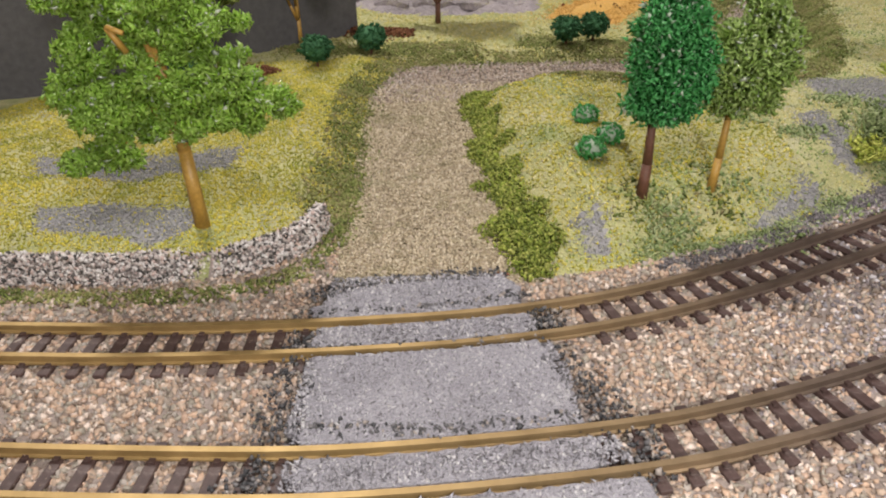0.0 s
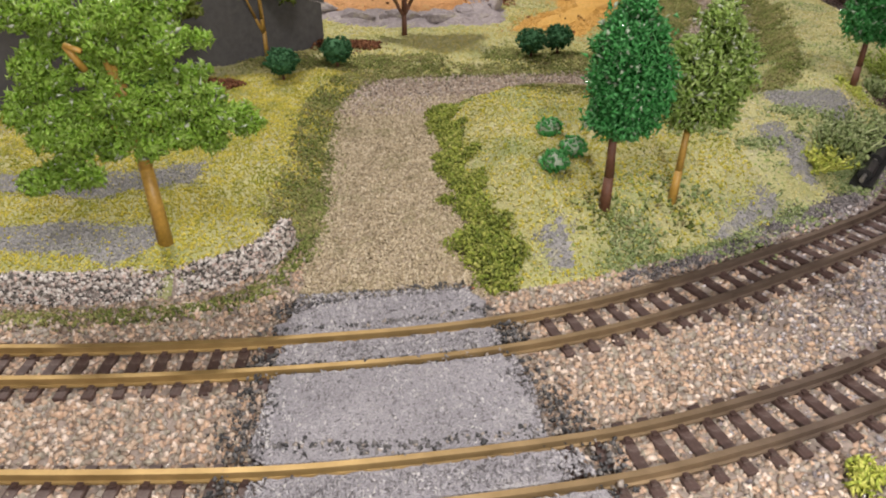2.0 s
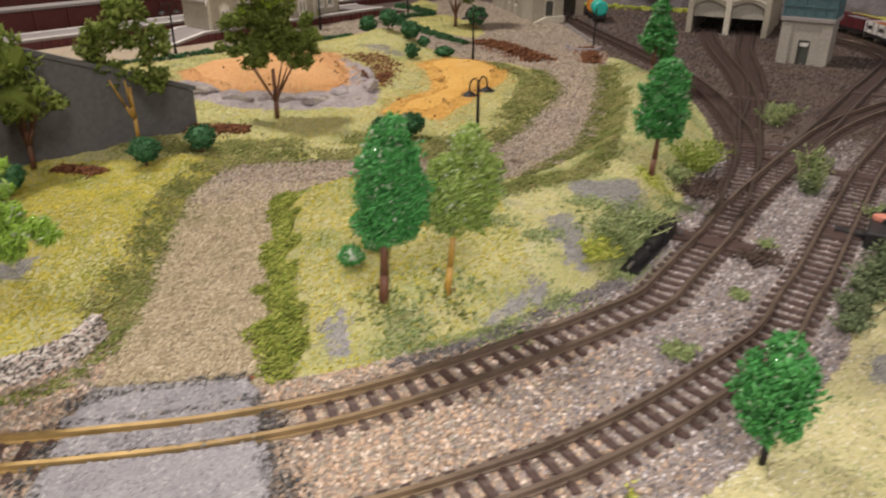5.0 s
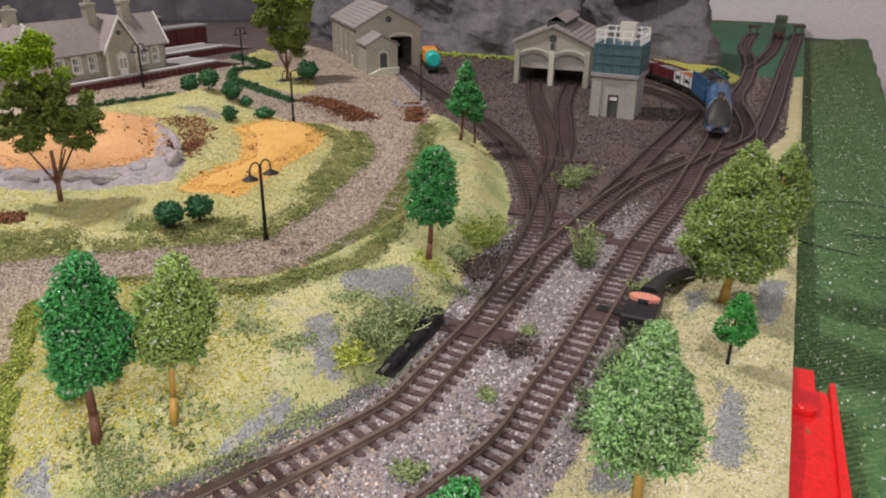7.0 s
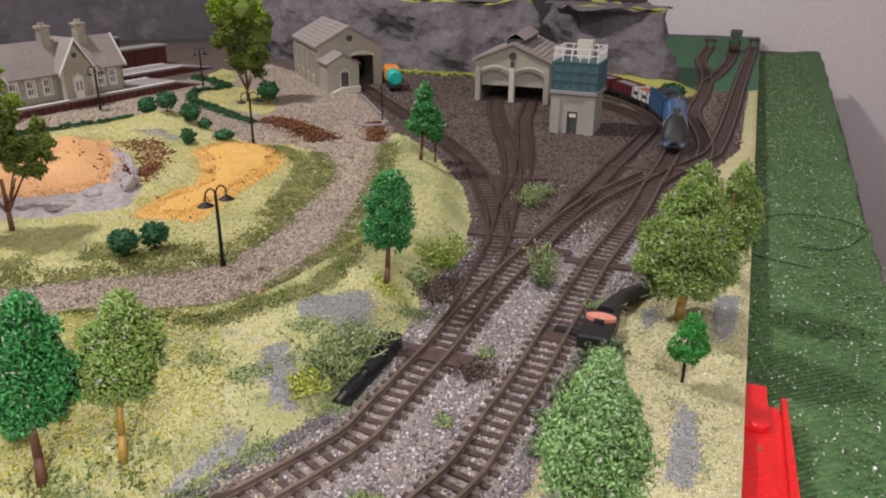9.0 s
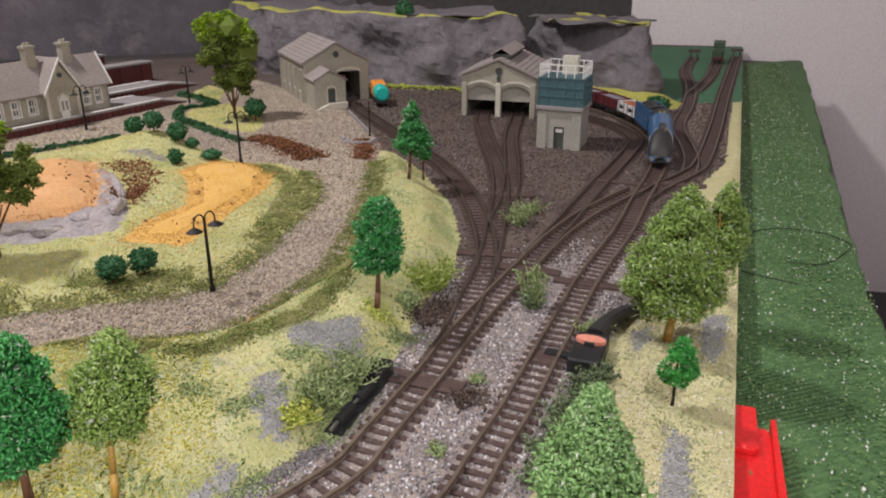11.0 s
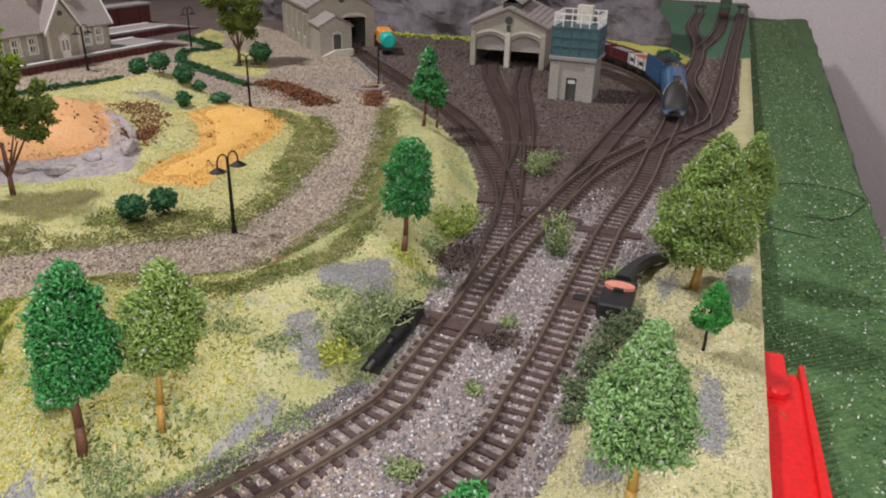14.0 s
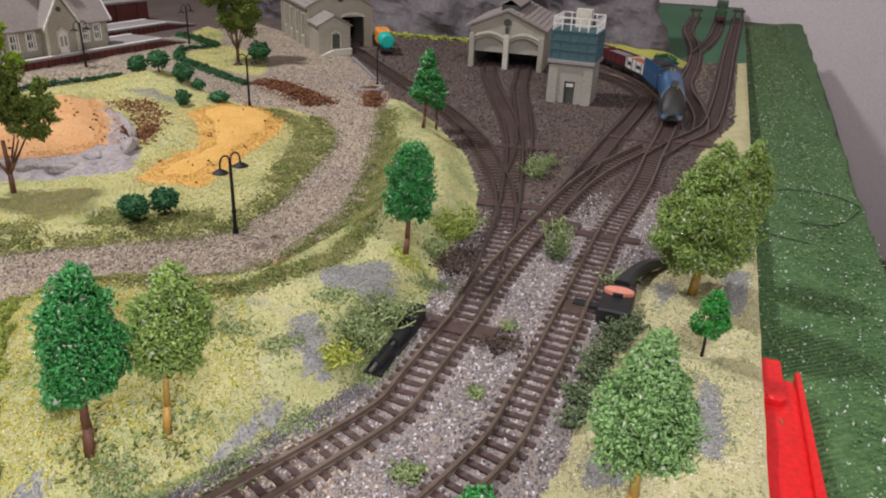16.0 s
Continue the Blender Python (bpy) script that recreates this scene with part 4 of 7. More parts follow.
def fuzz(poly, n, reach, mname, size, seed, name, label, category, zones, deep=1.0):
    """Crumbs that thin out over a patch's edge, so that it ends softly."""
    r = np.random.default_rng(seed)
    p = np.array(poly)
    x = r.uniform(p[:, 0].min() - reach, p[:, 0].max() + reach, n)
    y = r.uniform(p[:, 1].min() - reach, p[:, 1].max() + reach, n)
    d = to_edge(poly, x, y) * np.where(inside(poly, x, y), -1, 1)
    ok = (d + ripple(x, y, 260, 3) * reach * 0.5 < np.abs(r.normal(0, reach * 0.5, n)) - reach * 0.25) & np.isin(zone_of(x, y), zones) & (d > -deep)
    x, y = x[ok], y[ok]
    return tagged(crumbs(name, np.c_[x, y, height(x, y) + 0.0003], size, M[mname], None, 0.6, seed, shred=True), label, category, kind="stuff")


for k, poly in enumerate(PATCHES):
    p = np.array(poly)
    area = (np.ptp(p[:, 0]) + 0.024) * (np.ptp(p[:, 1]) + 0.024)
    fuzz(poly, int(area / 1.1e-6), 0.007, "patch_grit", 0.0012, 200 + k, "bare_grit", "lilac-grey bare grit in the lawn, and the knoll's painted shading", "grit", [2, 3, 4])
fuzz(EARTH, 5200, 0.016, "brown_crumbs", 0.0034, 222, "leaf_litter", "rust-brown flock crumbs strewn on the park lawn", "leaf litter", [2, 5, 7, 8])
fuzz(ORANGE_1, 34000, 0.026, "peach", 0.0014, 220, "flock", "peach flock strewn over the flower bed's edge", "flock", [2, 5, 7], 0.02)
fuzz(ORANGE_2, 34000, 0.030, "orange", 0.0014, 221, "flock", "orange flock strewn over the flower bed's edge", "flock", [2, 6], 0.02)
for k, (poly, zid) in enumerate(((ORANGE_1, 5), (ORANGE_2, 6))):
    x, y = scatter(500, -0.1, 0.3, 0.71, 1.1, 230 + k)
    ok = inside(poly, x, y) & (ripple(x, y, 60, k) > 0.1)
    tagged(crumbs("fallen_leaf", np.c_[x[ok], y[ok], height(x[ok], y[ok]) + 0.0008], 0.0032, M["brown_crumbs"], None, 0.4, 232 + k), "rust-brown flecks strewn on the flower bed", "leaf litter", kind="stuff")


def ledge_rock(x, y, w, l, h, turn, seed):
    bm = bmesh.new()
    bmesh.ops.create_icosphere(bm, subdivisions=3, radius=1)
    for v in bm.verts:
        k = 1 + 0.30 * noise.noise(v.co * 1.3 + Vector((seed, 0, 0))) + 0.12 * noise.noise(v.co * 3.7 + Vector((0, seed, 0)))
        v.co = Vector((v.co.x * w * k, v.co.y * l * k, v.co.z * h * k))
    ob = tagged(part("ledge_rock", bm, M["rockery"]), "weathered grey rock set in the flower bed's ledge", "rock", "rocks of the ledge")
    ob.matrix_basis = pose(x, y, land(x, y) + 0.001, 0, 0, turn)


for k, row in enumerate([(0.121, 0.905, 0.006, 0.028, 0.007, 8), (0.112, 0.965, 0.005, 0.026, 0.006, 14), (0.122, 0.845, 0.007, 0.022, 0.006, -14), (0.100, 0.795, 0.018, 0.009, 0.006, 8), (0.062, 0.785, 0.020, 0.007, 0.006, -6),
                         (0.022, 0.795, 0.022, 0.007, 0.007, -16), (-0.022, 0.810, 0.022, 0.008, 0.007, -28), (-0.066, 0.838, 0.024, 0.008, 0.007, -34), (0.088, 0.822, 0.010, 0.012, 0.005, 30)]):
    ledge_rock(*row, 3.0 + k)


# ---- level crossing ----
def crossing_slab(outline, top, label):
    ragged = []
    for (xa, ya), (xb, yb) in zip(outline, outline[1:] + outline[:1]):
        n = max(1, int(math.hypot(xb - xa, yb - ya) / 0.0022))
        steep = abs(yb - ya) > abs(xb - xa)
        for i in range(n):
            px, py = xa + (xb - xa) * i / n, ya + (yb - ya) * i / n
            wave = float(ripple(px, py, 700, 3.0)) + 0.6 * float(ripple(px, py, 1900, 1.0))
            ragged.append((px + wave * (0.0030 if steep else 0.0), py + wave * (0.0 if steep else 0.0007)))
    bm = slab(ragged, 0.0, top)
    bmesh.ops.bevel(bm, geom=[e for e in bm.edges if all(v.co.z > top / 2 for v in e.verts)], offset=0.0008, segments=1, affect="EDGES")
    return tagged(part("crossing_slab", bm, M["tarmac"]), label, "road crossing", "crossing slabs")


def between(track, o0, o1, xa, xb, step=0.006):
    q, d = CURVES[track]
    side = np.c_[d[:, 1], -d[:, 0]]
    keep = (q[:, 0] > xa) & (q[:, 0] < xb)
    return [tuple(p) for p in (q + side * o0)[keep]], [tuple(p) for p in (q + side * o1)[keep]]


r_in, r_out = GAUGE / 2 - 0.0022, GAUGE / 2 + 0.0018
a, b = between("inner", -r_in, r_in, -0.027, 0.062)
crossing_slab(b + a[::-1], 0.0040, "rough grey tarmac slab between the rails of the crossing")
a, b = between("outer", -r_in, r_in, -0.022, 0.080)
crossing_slab(b + a[::-1], 0.0040, "rough grey tarmac slab between the rails of the crossing")
a, _ = between("inner", r_out, r_out, -0.020, 0.064)
_, b = between("outer", -r_out, -r_out, -0.024, 0.078)
crossing_slab(b + a[::-1], 0.0044, "rough grey tarmac slab between the two tracks")
a, _ = between("inner", -r_out, -r_out, -0.028, 0.058)
crossing_slab(a + [(0.056, 0.280), (0.050, 0.2865), (0.02, 0.284), (-0.008, 0.280), (-0.018, 0.273), (-0.022, 0.266)], 0.0042, "rough grey tarmac slab behind the inner track")
_, b = between("outer", r_out, r_out, -0.03, 0.085)
crossing_slab([(-0.03, 0.12), (0.09, 0.12)] + b[::-1], 0.0042, "rough grey tarmac slab before the outer track")
rng = np.random.default_rng(5)


def chips_along(line, n, wide, seed, z=0.003):
    r = np.random.default_rng(seed)
    t = r.uniform(0, len(line) - 1.001, n)
    i = t.astype(int)
    p = np.array(line)
    f = (t - i)[:, None]
    q = p[i] * (1 - f) + p[i + 1] * f + r.normal(0, wide, (n, 2))
    return np.c_[q, np.full(n, z) + r.uniform(-0.001, 0.0012, n)]


edge_chips = np.vstack([chips_along([(-0.021, 0.236), (-0.026, 0.215), (-0.025, 0.192)], 230, 0.0045, 1), chips_along([(0.064, 0.238), (0.073, 0.215), (0.079, 0.202)], 230, 0.0045, 2),
                        chips_along([(-0.020, 0.2005), (0.02, 0.1965), (0.078, 0.2025)], 240, 0.0017, 3, 0.0042), chips_along([(-0.03, 0.262), (0.02, 0.264), (0.06, 0.272)], 190, 0.0012, 4, 0.004),
                        chips_along([(-0.024, 0.247), (-0.026, 0.239)], 140, 0.0030, 6), chips_along([(0.064, 0.262), (0.066, 0.250)], 160, 0.0034, 7), chips_along([(-0.02, 0.2395), (0.03, 0.2412), (0.062, 0.2455)], 170, 0.0010, 8, 0.004),
                        chips_along([(0.085, 0.196), (0.083, 0.178)], 130, 0.0038, 9), chips_along([(-0.027, 0.19), (-0.03, 0.17)], 130, 0.0038, 10), chips_along([(-0.025, 0.275), (0.0, 0.283), (0.052, 0.289)], 420, 0.0022, 12, 0.0035)])
tagged(crumbs("black_chippings", edge_chips, 0.0017, M["black_chips"], None, 0.7, 21), "black stone chippings along the crossing's broken edges", "chippings", kind="stuff")


grit = []
for (xa, xb, ya, yb, n) in ((-0.022, 0.068, 0.196, 0.240, 9000), (-0.02, 0.06, 0.238, 0.256, 2600), (-0.022, 0.055, 0.258, 0.287, 3800), (-0.02, 0.08, 0.170, 0.196, 4200)):
    gx, gy = scatter(n, xa, xb, ya, yb, int(n))
    ok = (gx > -0.022 + 0.05 * (gy - 0.2)) & (gx < 0.078 - 0.28 * (gy - 0.19)) & (near_track(gx, gy) > 0) & (np.abs(near_track(gx, gy) - GAUGE / 2) > 0.0031)
    grit.append(np.c_[gx[ok], gy[ok], np.full(ok.sum(), 0.0040)])
tagged(crumbs("tarmac_grit", np.vstack(grit), 0.0015, M["tarmac_grit"], None, 0.5, 23, long=1.3, shred=True), "fine grey grit on the crossing", "grit", kind="stuff")


# ---- stone wall beside the path ----
def stone_wall():
    line = [(-0.33, 0.306), (-0.22, 0.299), (-0.129, 0.2965), (-0.105, 0.2945), (-0.083, 0.2965), (-0.061, 0.3005), (-0.043, 0.311), (-0.033, 0.325), (-0.0295, 0.338)]
    q, d = spline(line, 0.004)
    thing = empty("stone_wall")
    tagged(thing, "low curved wall of white, pink and black granules by the track", "stone wall")
    n = len(q)
    sweep("core", q, d, [(0.0036, 0.0), (-0.004, 0.0), (-0.003, 0.0115), (0.0016, 0.0118)], M["wall_core"], thing)
    r = np.random.default_rng(8)
    m = 9500
    i = r.integers(0, n, m)
    side = np.c_[d[:, 1], -d[:, 0]]
    t = r.uniform(0, 1, m)
    face = r.uniform(0, 1, m) < 0.72
    off = np.where(face, 0.0039 - 0.0020 * t, r.uniform(-0.003, 0.003, m))
    up = np.where(face, 0.0120 * t, 0.0121)
    p = q[i] + side[i] * off[:, None] + d[i] * r.uniform(-0.002, 0.002, m)[:, None]
    crumbs("granules", np.c_[p, up + r.normal(0, 0.0004, m)], 0.0019, M["wall_stone"], thing, 0.8, 9)


stone_wall()

# ---- trees, hedges and bushes ----
def clump(rng, n, c, r, shell=0.88, rough=0.09):
    v = rng.normal(size=(n, 3))
    v /= np.linalg.norm(v, axis=1)[:, None]
    k = 1 + rough * np.sin(v[:, 0] * 7 + c[0] * 90) * np.sin(v[:, 1] * 6 + 1) + rough * np.sin(v[:, 2] * 8 + 2)
    return np.array(c) + v * np.array(r) * (k * (rng.uniform(shell, 1.04, n) + (rng.uniform(0, 1, n) < 0.12) * rng.uniform(0, 0.12, n)))[:, None]


def limb(bm, pts, r0, r1):
    for i in range(len(pts) - 1):
        a, b = r0 + (r1 - r0) * i / (len(pts) - 1), r0 + (r1 - r0) * (i + 1) / (len(pts) - 1)
        rod(bm, pts[i], pts[i + 1], a, b, 8)


def puffs(crown, rng, count=13):
    """Breaks clumps (x, y, z, half width, half height) up into small tufts."""
    rows = []
    for cx, cy, cz, rw, rh in crown:
        for i in range(count):
            v = rng.normal(size=3)
            v *= rng.uniform(0.45, 0.92) / np.linalg.norm(v)
            k = rng.uniform(0.26, 0.42)
            rows.append((cx + v[0] * rw, cy + v[1] * rw, cz + v[2] * rh, k * rw, k * rh))
    return rows


def egg(z0, z1, outline, rng, count=95, cx=0.0, cy=0.0, lean=0.0, tuft=0.40, droop=0.0):
    """Tufts under a round outline: pairs of height share and half width."""
    f_at, r_at = zip(*outline)
    wide = max(r_at)
    rows = []
    while len(rows) < count:
        f = rng.uniform(0, 1)
        r = float(np.interp(f, f_at, r_at))
        if rng.uniform(0, wide) > r + wide * 0.15:
            continue
        a = 2.39996 * len(rows) + rng.uniform(-0.5, 0.5)
        k = wide * tuft * rng.uniform(0.75, 1.2) * (0.55 + 0.45 * r / wide)
        out = max(0.0, r - k * 0.75) * rng.uniform(0.55, 1.08)
        rows.append((cx + lean * f + out * math.cos(a), cy + out * math.sin(a), z0 + (z1 - z0) * f - droop * out, k, k * 0.72))
    return rows


def tree(base, trunk, crown, leaf, bark, label, r=0.0022, crumb=0.0019, dens=1.0, limbs=(), seed=1, core=0.0, top=None, lean=(0, 0), split=True, long=1.7):
    """base: the foot; trunk: its height; crown: clumps that are split into tufts, or tufts, over the foot."""
    rng = np.random.default_rng(seed)
    x, y = base
    z = land(x, y) - 0.001
    thing = empty("tree", Matrix.Translation((x, y, z)))
    tagged(thing, label, "tree", "model trees")
    tufts = puffs(crown, rng) if split else crown
    bm = bmesh.new()
    limb(bm, [(0, 0, 0), (lean[0] * 0.4 + r * 0.2, lean[1] * 0.4, trunk * 0.45), (lean[0], lean[1], trunk)], r * 1.2, r * 0.75)
    for pts, r0, r1 in limbs:
        limb(bm, pts, r0, r1)
    if not limbs:
        # The stem runs on through the crown, with twigs out to the tufts.
        peak = max(t[2] for t in tufts)
        tip = (lean[0] * 1.15, lean[1], trunk + 0.75 * (peak - trunk))
        limb(bm, [(lean[0], lean[1], trunk), tip], r * 0.75, r * 0.3)
        for t in tufts[::6]:
            h = max(trunk * 0.8, t[2] - 0.4 * math.hypot(t[0], t[1]))
            f = min(1.0, max(0.0, (h - trunk) / max(1e-4, tip[2] - trunk)))
            rod(bm, (lean[0] * (1 + 0.15 * f), lean[1], min(h, tip[2])), t[:3], r * 0.30, r * 0.12, 5)
    part("trunk", bm, M[bark], thing, smooth=True)
    pts = []
    for cx, cy, cz, rw, rh in tufts:
        n = max(14, int(dens * 3.6 * rw * (rw + 2 * rh) / (crumb * crumb)))
        v = rng.normal(size=(n, 3))
        v *= (rng.uniform(0.0, 1.0, n) ** 0.5 / np.linalg.norm(v, axis=1))[:, None]
        stray = rng.uniform(0, 1, n) < 0.16
        v[stray] *= rng.uniform(1.05, 1.35, (stray.sum(), 1))
        pts.append(np.array((cx, cy, cz)) + v * np.array((rw, rw, rh)))
    crown_pts = np.vstack(pts)
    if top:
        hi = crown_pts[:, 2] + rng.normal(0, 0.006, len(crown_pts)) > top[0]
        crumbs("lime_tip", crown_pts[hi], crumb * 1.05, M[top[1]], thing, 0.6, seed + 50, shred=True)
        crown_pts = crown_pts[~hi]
    crumbs("crown", crown_pts, crumb, M[leaf], thing, 0.45, seed + 100, long=long, shred=True)
    if core:
        bm = bmesh.new()
        for cx, cy, cz, rw, rh in crown:
            vs = bmesh.ops.create_icosphere(bm, subdivisions=1, radius=1, matrix=Matrix.Translation((cx, cy, cz)) @ Matrix.Diagonal((rw * core, rw * core, rh * core, 1)))["verts"]
            for v in vs:
                v.co += Vector((rng.normal(), rng.normal(), rng.normal())) * rw * 0.05
        part("inner_foliage", bm, M[leaf], thing)
    return thing


R = np.random.default_rng
tree((0.116, 0.330), 0.036, egg(0.038, 0.095, [(0, 0.0135), (0.10, 0.0175), (0.32, 0.0198), (0.55, 0.0180), (0.8, 0.0130), (1, 0.0065)], R(2), 120, 0.004, 0, 0.002, droop=0.12), "leaf_dark", "bark_brown",
     "dark green foam-leaf tree on a brown trunk", 0.0023, 0.0019, 0.95, seed=2, lean=(0.001, 0), split=False)
tree((0.150, 0.339), 0.036, egg(0.040, 0.090, [(0, 0.013), (0.12, 0.0195), (0.35, 0.0212), (0.6, 0.0180), (0.82, 0.0118), (1, 0.004)], R(3), 115, 0.006, 0, 0.005), "leaf_light", "bark_yellow",
     "light green leaning tree on a yellow trunk", 0.0018, 0.0019, 0.85, seed=3, lean=(0.003, 0.001), split=False)
tree((0.322, 0.500), 0.033, egg(0.032, 0.088, [(0, 0.012), (0.15, 0.0185), (0.4, 0.0200), (0.7, 0.0165), (0.9, 0.0095), (1, 0.005)], R(4), 100, 0.002, 0, 0.003), "leaf_dark", "bark_brown",
     "round dark green tree on a brown trunk beside the points", 0.0021, 0.0021, 1.0, seed=4, lean=(0.002, 0), split=False)
tree((0.442, 0.823), 0.034, egg(0.032, 0.090, [(0, 0.016), (0.2, 0.021), (0.5, 0.0155), (0.8, 0.009), (1, 0.003)], R(5), 70, 0.004, 0, 0.002), "leaf_dark", "bark_brown",
     "pointed dark green tree before the goods shed", 0.0020, 0.0034, 1.0, seed=5, lean=(0.003, 0), split=False)
tree((0.472, 0.862), 0.032, egg(0.030, 0.070, [(0, 0.010), (0.3, 0.015), (0.7, 0.010), (1, 0.003)], R(6), 45), "leaf_dark", "bark_brown", "small dark green tree behind another tree", 0.0015, 0.0036, 1.0, seed=6, split=False)
tree((0.511, 0.405), 0.036, egg(0.026, 0.115, [(0, 0.020), (0.12, 0.033), (0.35, 0.036), (0.6, 0.028), (0.8, 0.018), (0.93, 0.009), (1, 0.003)], R(7), 180, -0.002, 0, 0.006, 0.30), "leaf_light", "bark_yellow",
     "large light green bushy tree on a yellow trunk", 0.0030, 0.0021, 0.85, seed=7, lean=(0.002, 0), split=False)
tree((0.582, 0.452), 0.035, egg(0.030, 0.096, [(0, 0.016), (0.3, 0.023), (0.6, 0.018), (1, 0.004)], R(8), 80, 0.004, 0, 0.002), "leaf_light", "bark_yellow", "green bushy tree behind the large tree", 0.0025, 0.0024, 0.9, seed=8, split=False)
tree((0.3435, 0.2255), 0.042, egg(0.044, 0.101, [(0, 0.0225), (0.10, 0.0260), (0.3, 0.0245), (0.55, 0.0175), (0.8, 0.0095), (1, 0.003)], R(9), 145, 0.001, 0.004, 0.002, 0.34), "leaf_pale", "bark_yellow",
     "pale green cone-shaped tree on a yellow trunk", 0.0026, 0.0020, 0.9, seed=9, lean=(0.002, 0.003), split=False)
tree((0.466, 0.334), 0.018, egg(0.016, 0.046, [(0, 0.007), (0.3, 0.0125), (0.65, 0.0105), (1, 0.004)], R(10), 50, 0.001, 0, 0.003), "leaf_bright", "lamp_black", "small bright green tree on a thin dark trunk", 0.0010, 0.0021, 1.0, seed=10, split=False)
tree((0.261, 0.210), 0.020, egg(0.018, 0.058, [(0, 0.010), (0.3, 0.0170), (0.65, 0.0150), (1, 0.006)], R(11), 60), "leaf_dark", "lamp_black", "small round dark green tree on a thin trunk", 0.0013, 0.0022, 1.0, seed=11, split=False)
# The tall layered tree beside the stone wall.
tree((-0.076, 0.314), 0.080, [(-0.029, -0.006, 0.044, 0.0185, 0.0135), (-0.016, -0.004, 0.048, 0.0140, 0.012), (-0.022, -0.003, 0.057, 0.0180, 0.012), (-0.036, 0.0, 0.062, 0.015, 0.013), (0.010, 0.0, 0.050, 0.0175, 0.0125), (0.028, 0.002, 0.053, 0.0165, 0.012), (0.020, 0.004, 0.064, 0.017, 0.010), (0.006, -0.006, 0.062, 0.011, 0.009), (-0.012, -0.008, 0.070, 0.010, 0.008), (-0.002, -0.006, 0.088, 0.012, 0.009),
                              (-0.027, 0.002, 0.080, 0.016, 0.013), (-0.031, 0.002, 0.097, 0.014, 0.012), (0.012, 0.004, 0.083, 0.0185, 0.012), (0.0, 0.006, 0.100, 0.021, 0.013), (-0.012, 0.008, 0.082, 0.016, 0.012)],
     "leaf_mid", "bark_yellow", "tall light green tree with layered clumps and a yellow trunk", 0.0028, 0.0018, seed=12, lean=(-0.004, -0.002), dens=2.7,
     limbs=[([(-0.004, 0, 0.045), (-0.009, -0.003, 0.054), (-0.018, -0.005, 0.060)], 0.0014, 0.0009), ([(-0.002, 0.0, 0.040), (-0.003, -0.002, 0.060), (-0.006, -0.004, 0.080), (-0.011, -0.004, 0.096)], 0.0016, 0.0009), ([(-0.012, -0.009, 0.078), (-0.016, -0.012, 0.088), (-0.010, -0.013, 0.086)], 0.0014, 0.0010)])
# Olive trees in the park and by the station.
def vase(h0, spread, n=6, seed=0):
    r = random.Random(seed)
    rows = []
    for i in range(n):
        a = i * 2.4 + r.random()
        rows.append(([(0, 0, h0), (spread * 0.35 * math.cos(a), spread * 0.35 * math.sin(a), h0 * 1.7), (spread * math.cos(a), spread * math.sin(a), h0 * 3.0)], 0.0016, 0.0006))
    return rows


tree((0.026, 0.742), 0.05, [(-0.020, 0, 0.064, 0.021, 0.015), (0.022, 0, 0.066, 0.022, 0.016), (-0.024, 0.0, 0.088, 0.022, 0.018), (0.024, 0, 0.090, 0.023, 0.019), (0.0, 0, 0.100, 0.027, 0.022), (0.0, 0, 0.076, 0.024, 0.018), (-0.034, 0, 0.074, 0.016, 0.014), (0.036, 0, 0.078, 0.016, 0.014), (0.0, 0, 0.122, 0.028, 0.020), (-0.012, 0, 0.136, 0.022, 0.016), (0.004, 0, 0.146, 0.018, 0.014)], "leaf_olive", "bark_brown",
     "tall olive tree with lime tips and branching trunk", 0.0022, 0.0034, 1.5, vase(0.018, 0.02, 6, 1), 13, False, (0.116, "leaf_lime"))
tree((-0.092, 0.674), 0.05, [(-0.020, 0, 0.062, 0.020, 0.015), (0.020, 0, 0.060, 0.020, 0.015), (-0.022, 0, 0.084, 0.022, 0.018), (0.022, 0, 0.085, 0.022, 0.018), (0, 0, 0.108, 0.025, 0.02)], "leaf_olive", "bark_yellow", "olive tree with bare yellow limbs showing", 0.0020, 0.0040, 1.2, vase(0.02, 0.02, 5, 2), 14, False)
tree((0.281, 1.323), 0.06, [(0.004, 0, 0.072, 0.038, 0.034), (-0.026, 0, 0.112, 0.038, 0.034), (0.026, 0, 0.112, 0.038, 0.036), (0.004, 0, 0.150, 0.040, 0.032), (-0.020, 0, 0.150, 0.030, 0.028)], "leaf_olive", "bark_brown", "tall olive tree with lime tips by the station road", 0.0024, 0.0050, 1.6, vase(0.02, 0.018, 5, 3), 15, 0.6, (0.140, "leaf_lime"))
tree((-0.155, 0.60), 0.05, [(0, 0, 0.058, 0.030, 0.024), (0, 0, 0.090, 0.024, 0.024)], "leaf_olive", "bark_brown", "dark olive tree before the grey panel", 0.0020, 0.0045, 0.8, vase(0.02, 0.016, 4, 4), 16, 0.6)


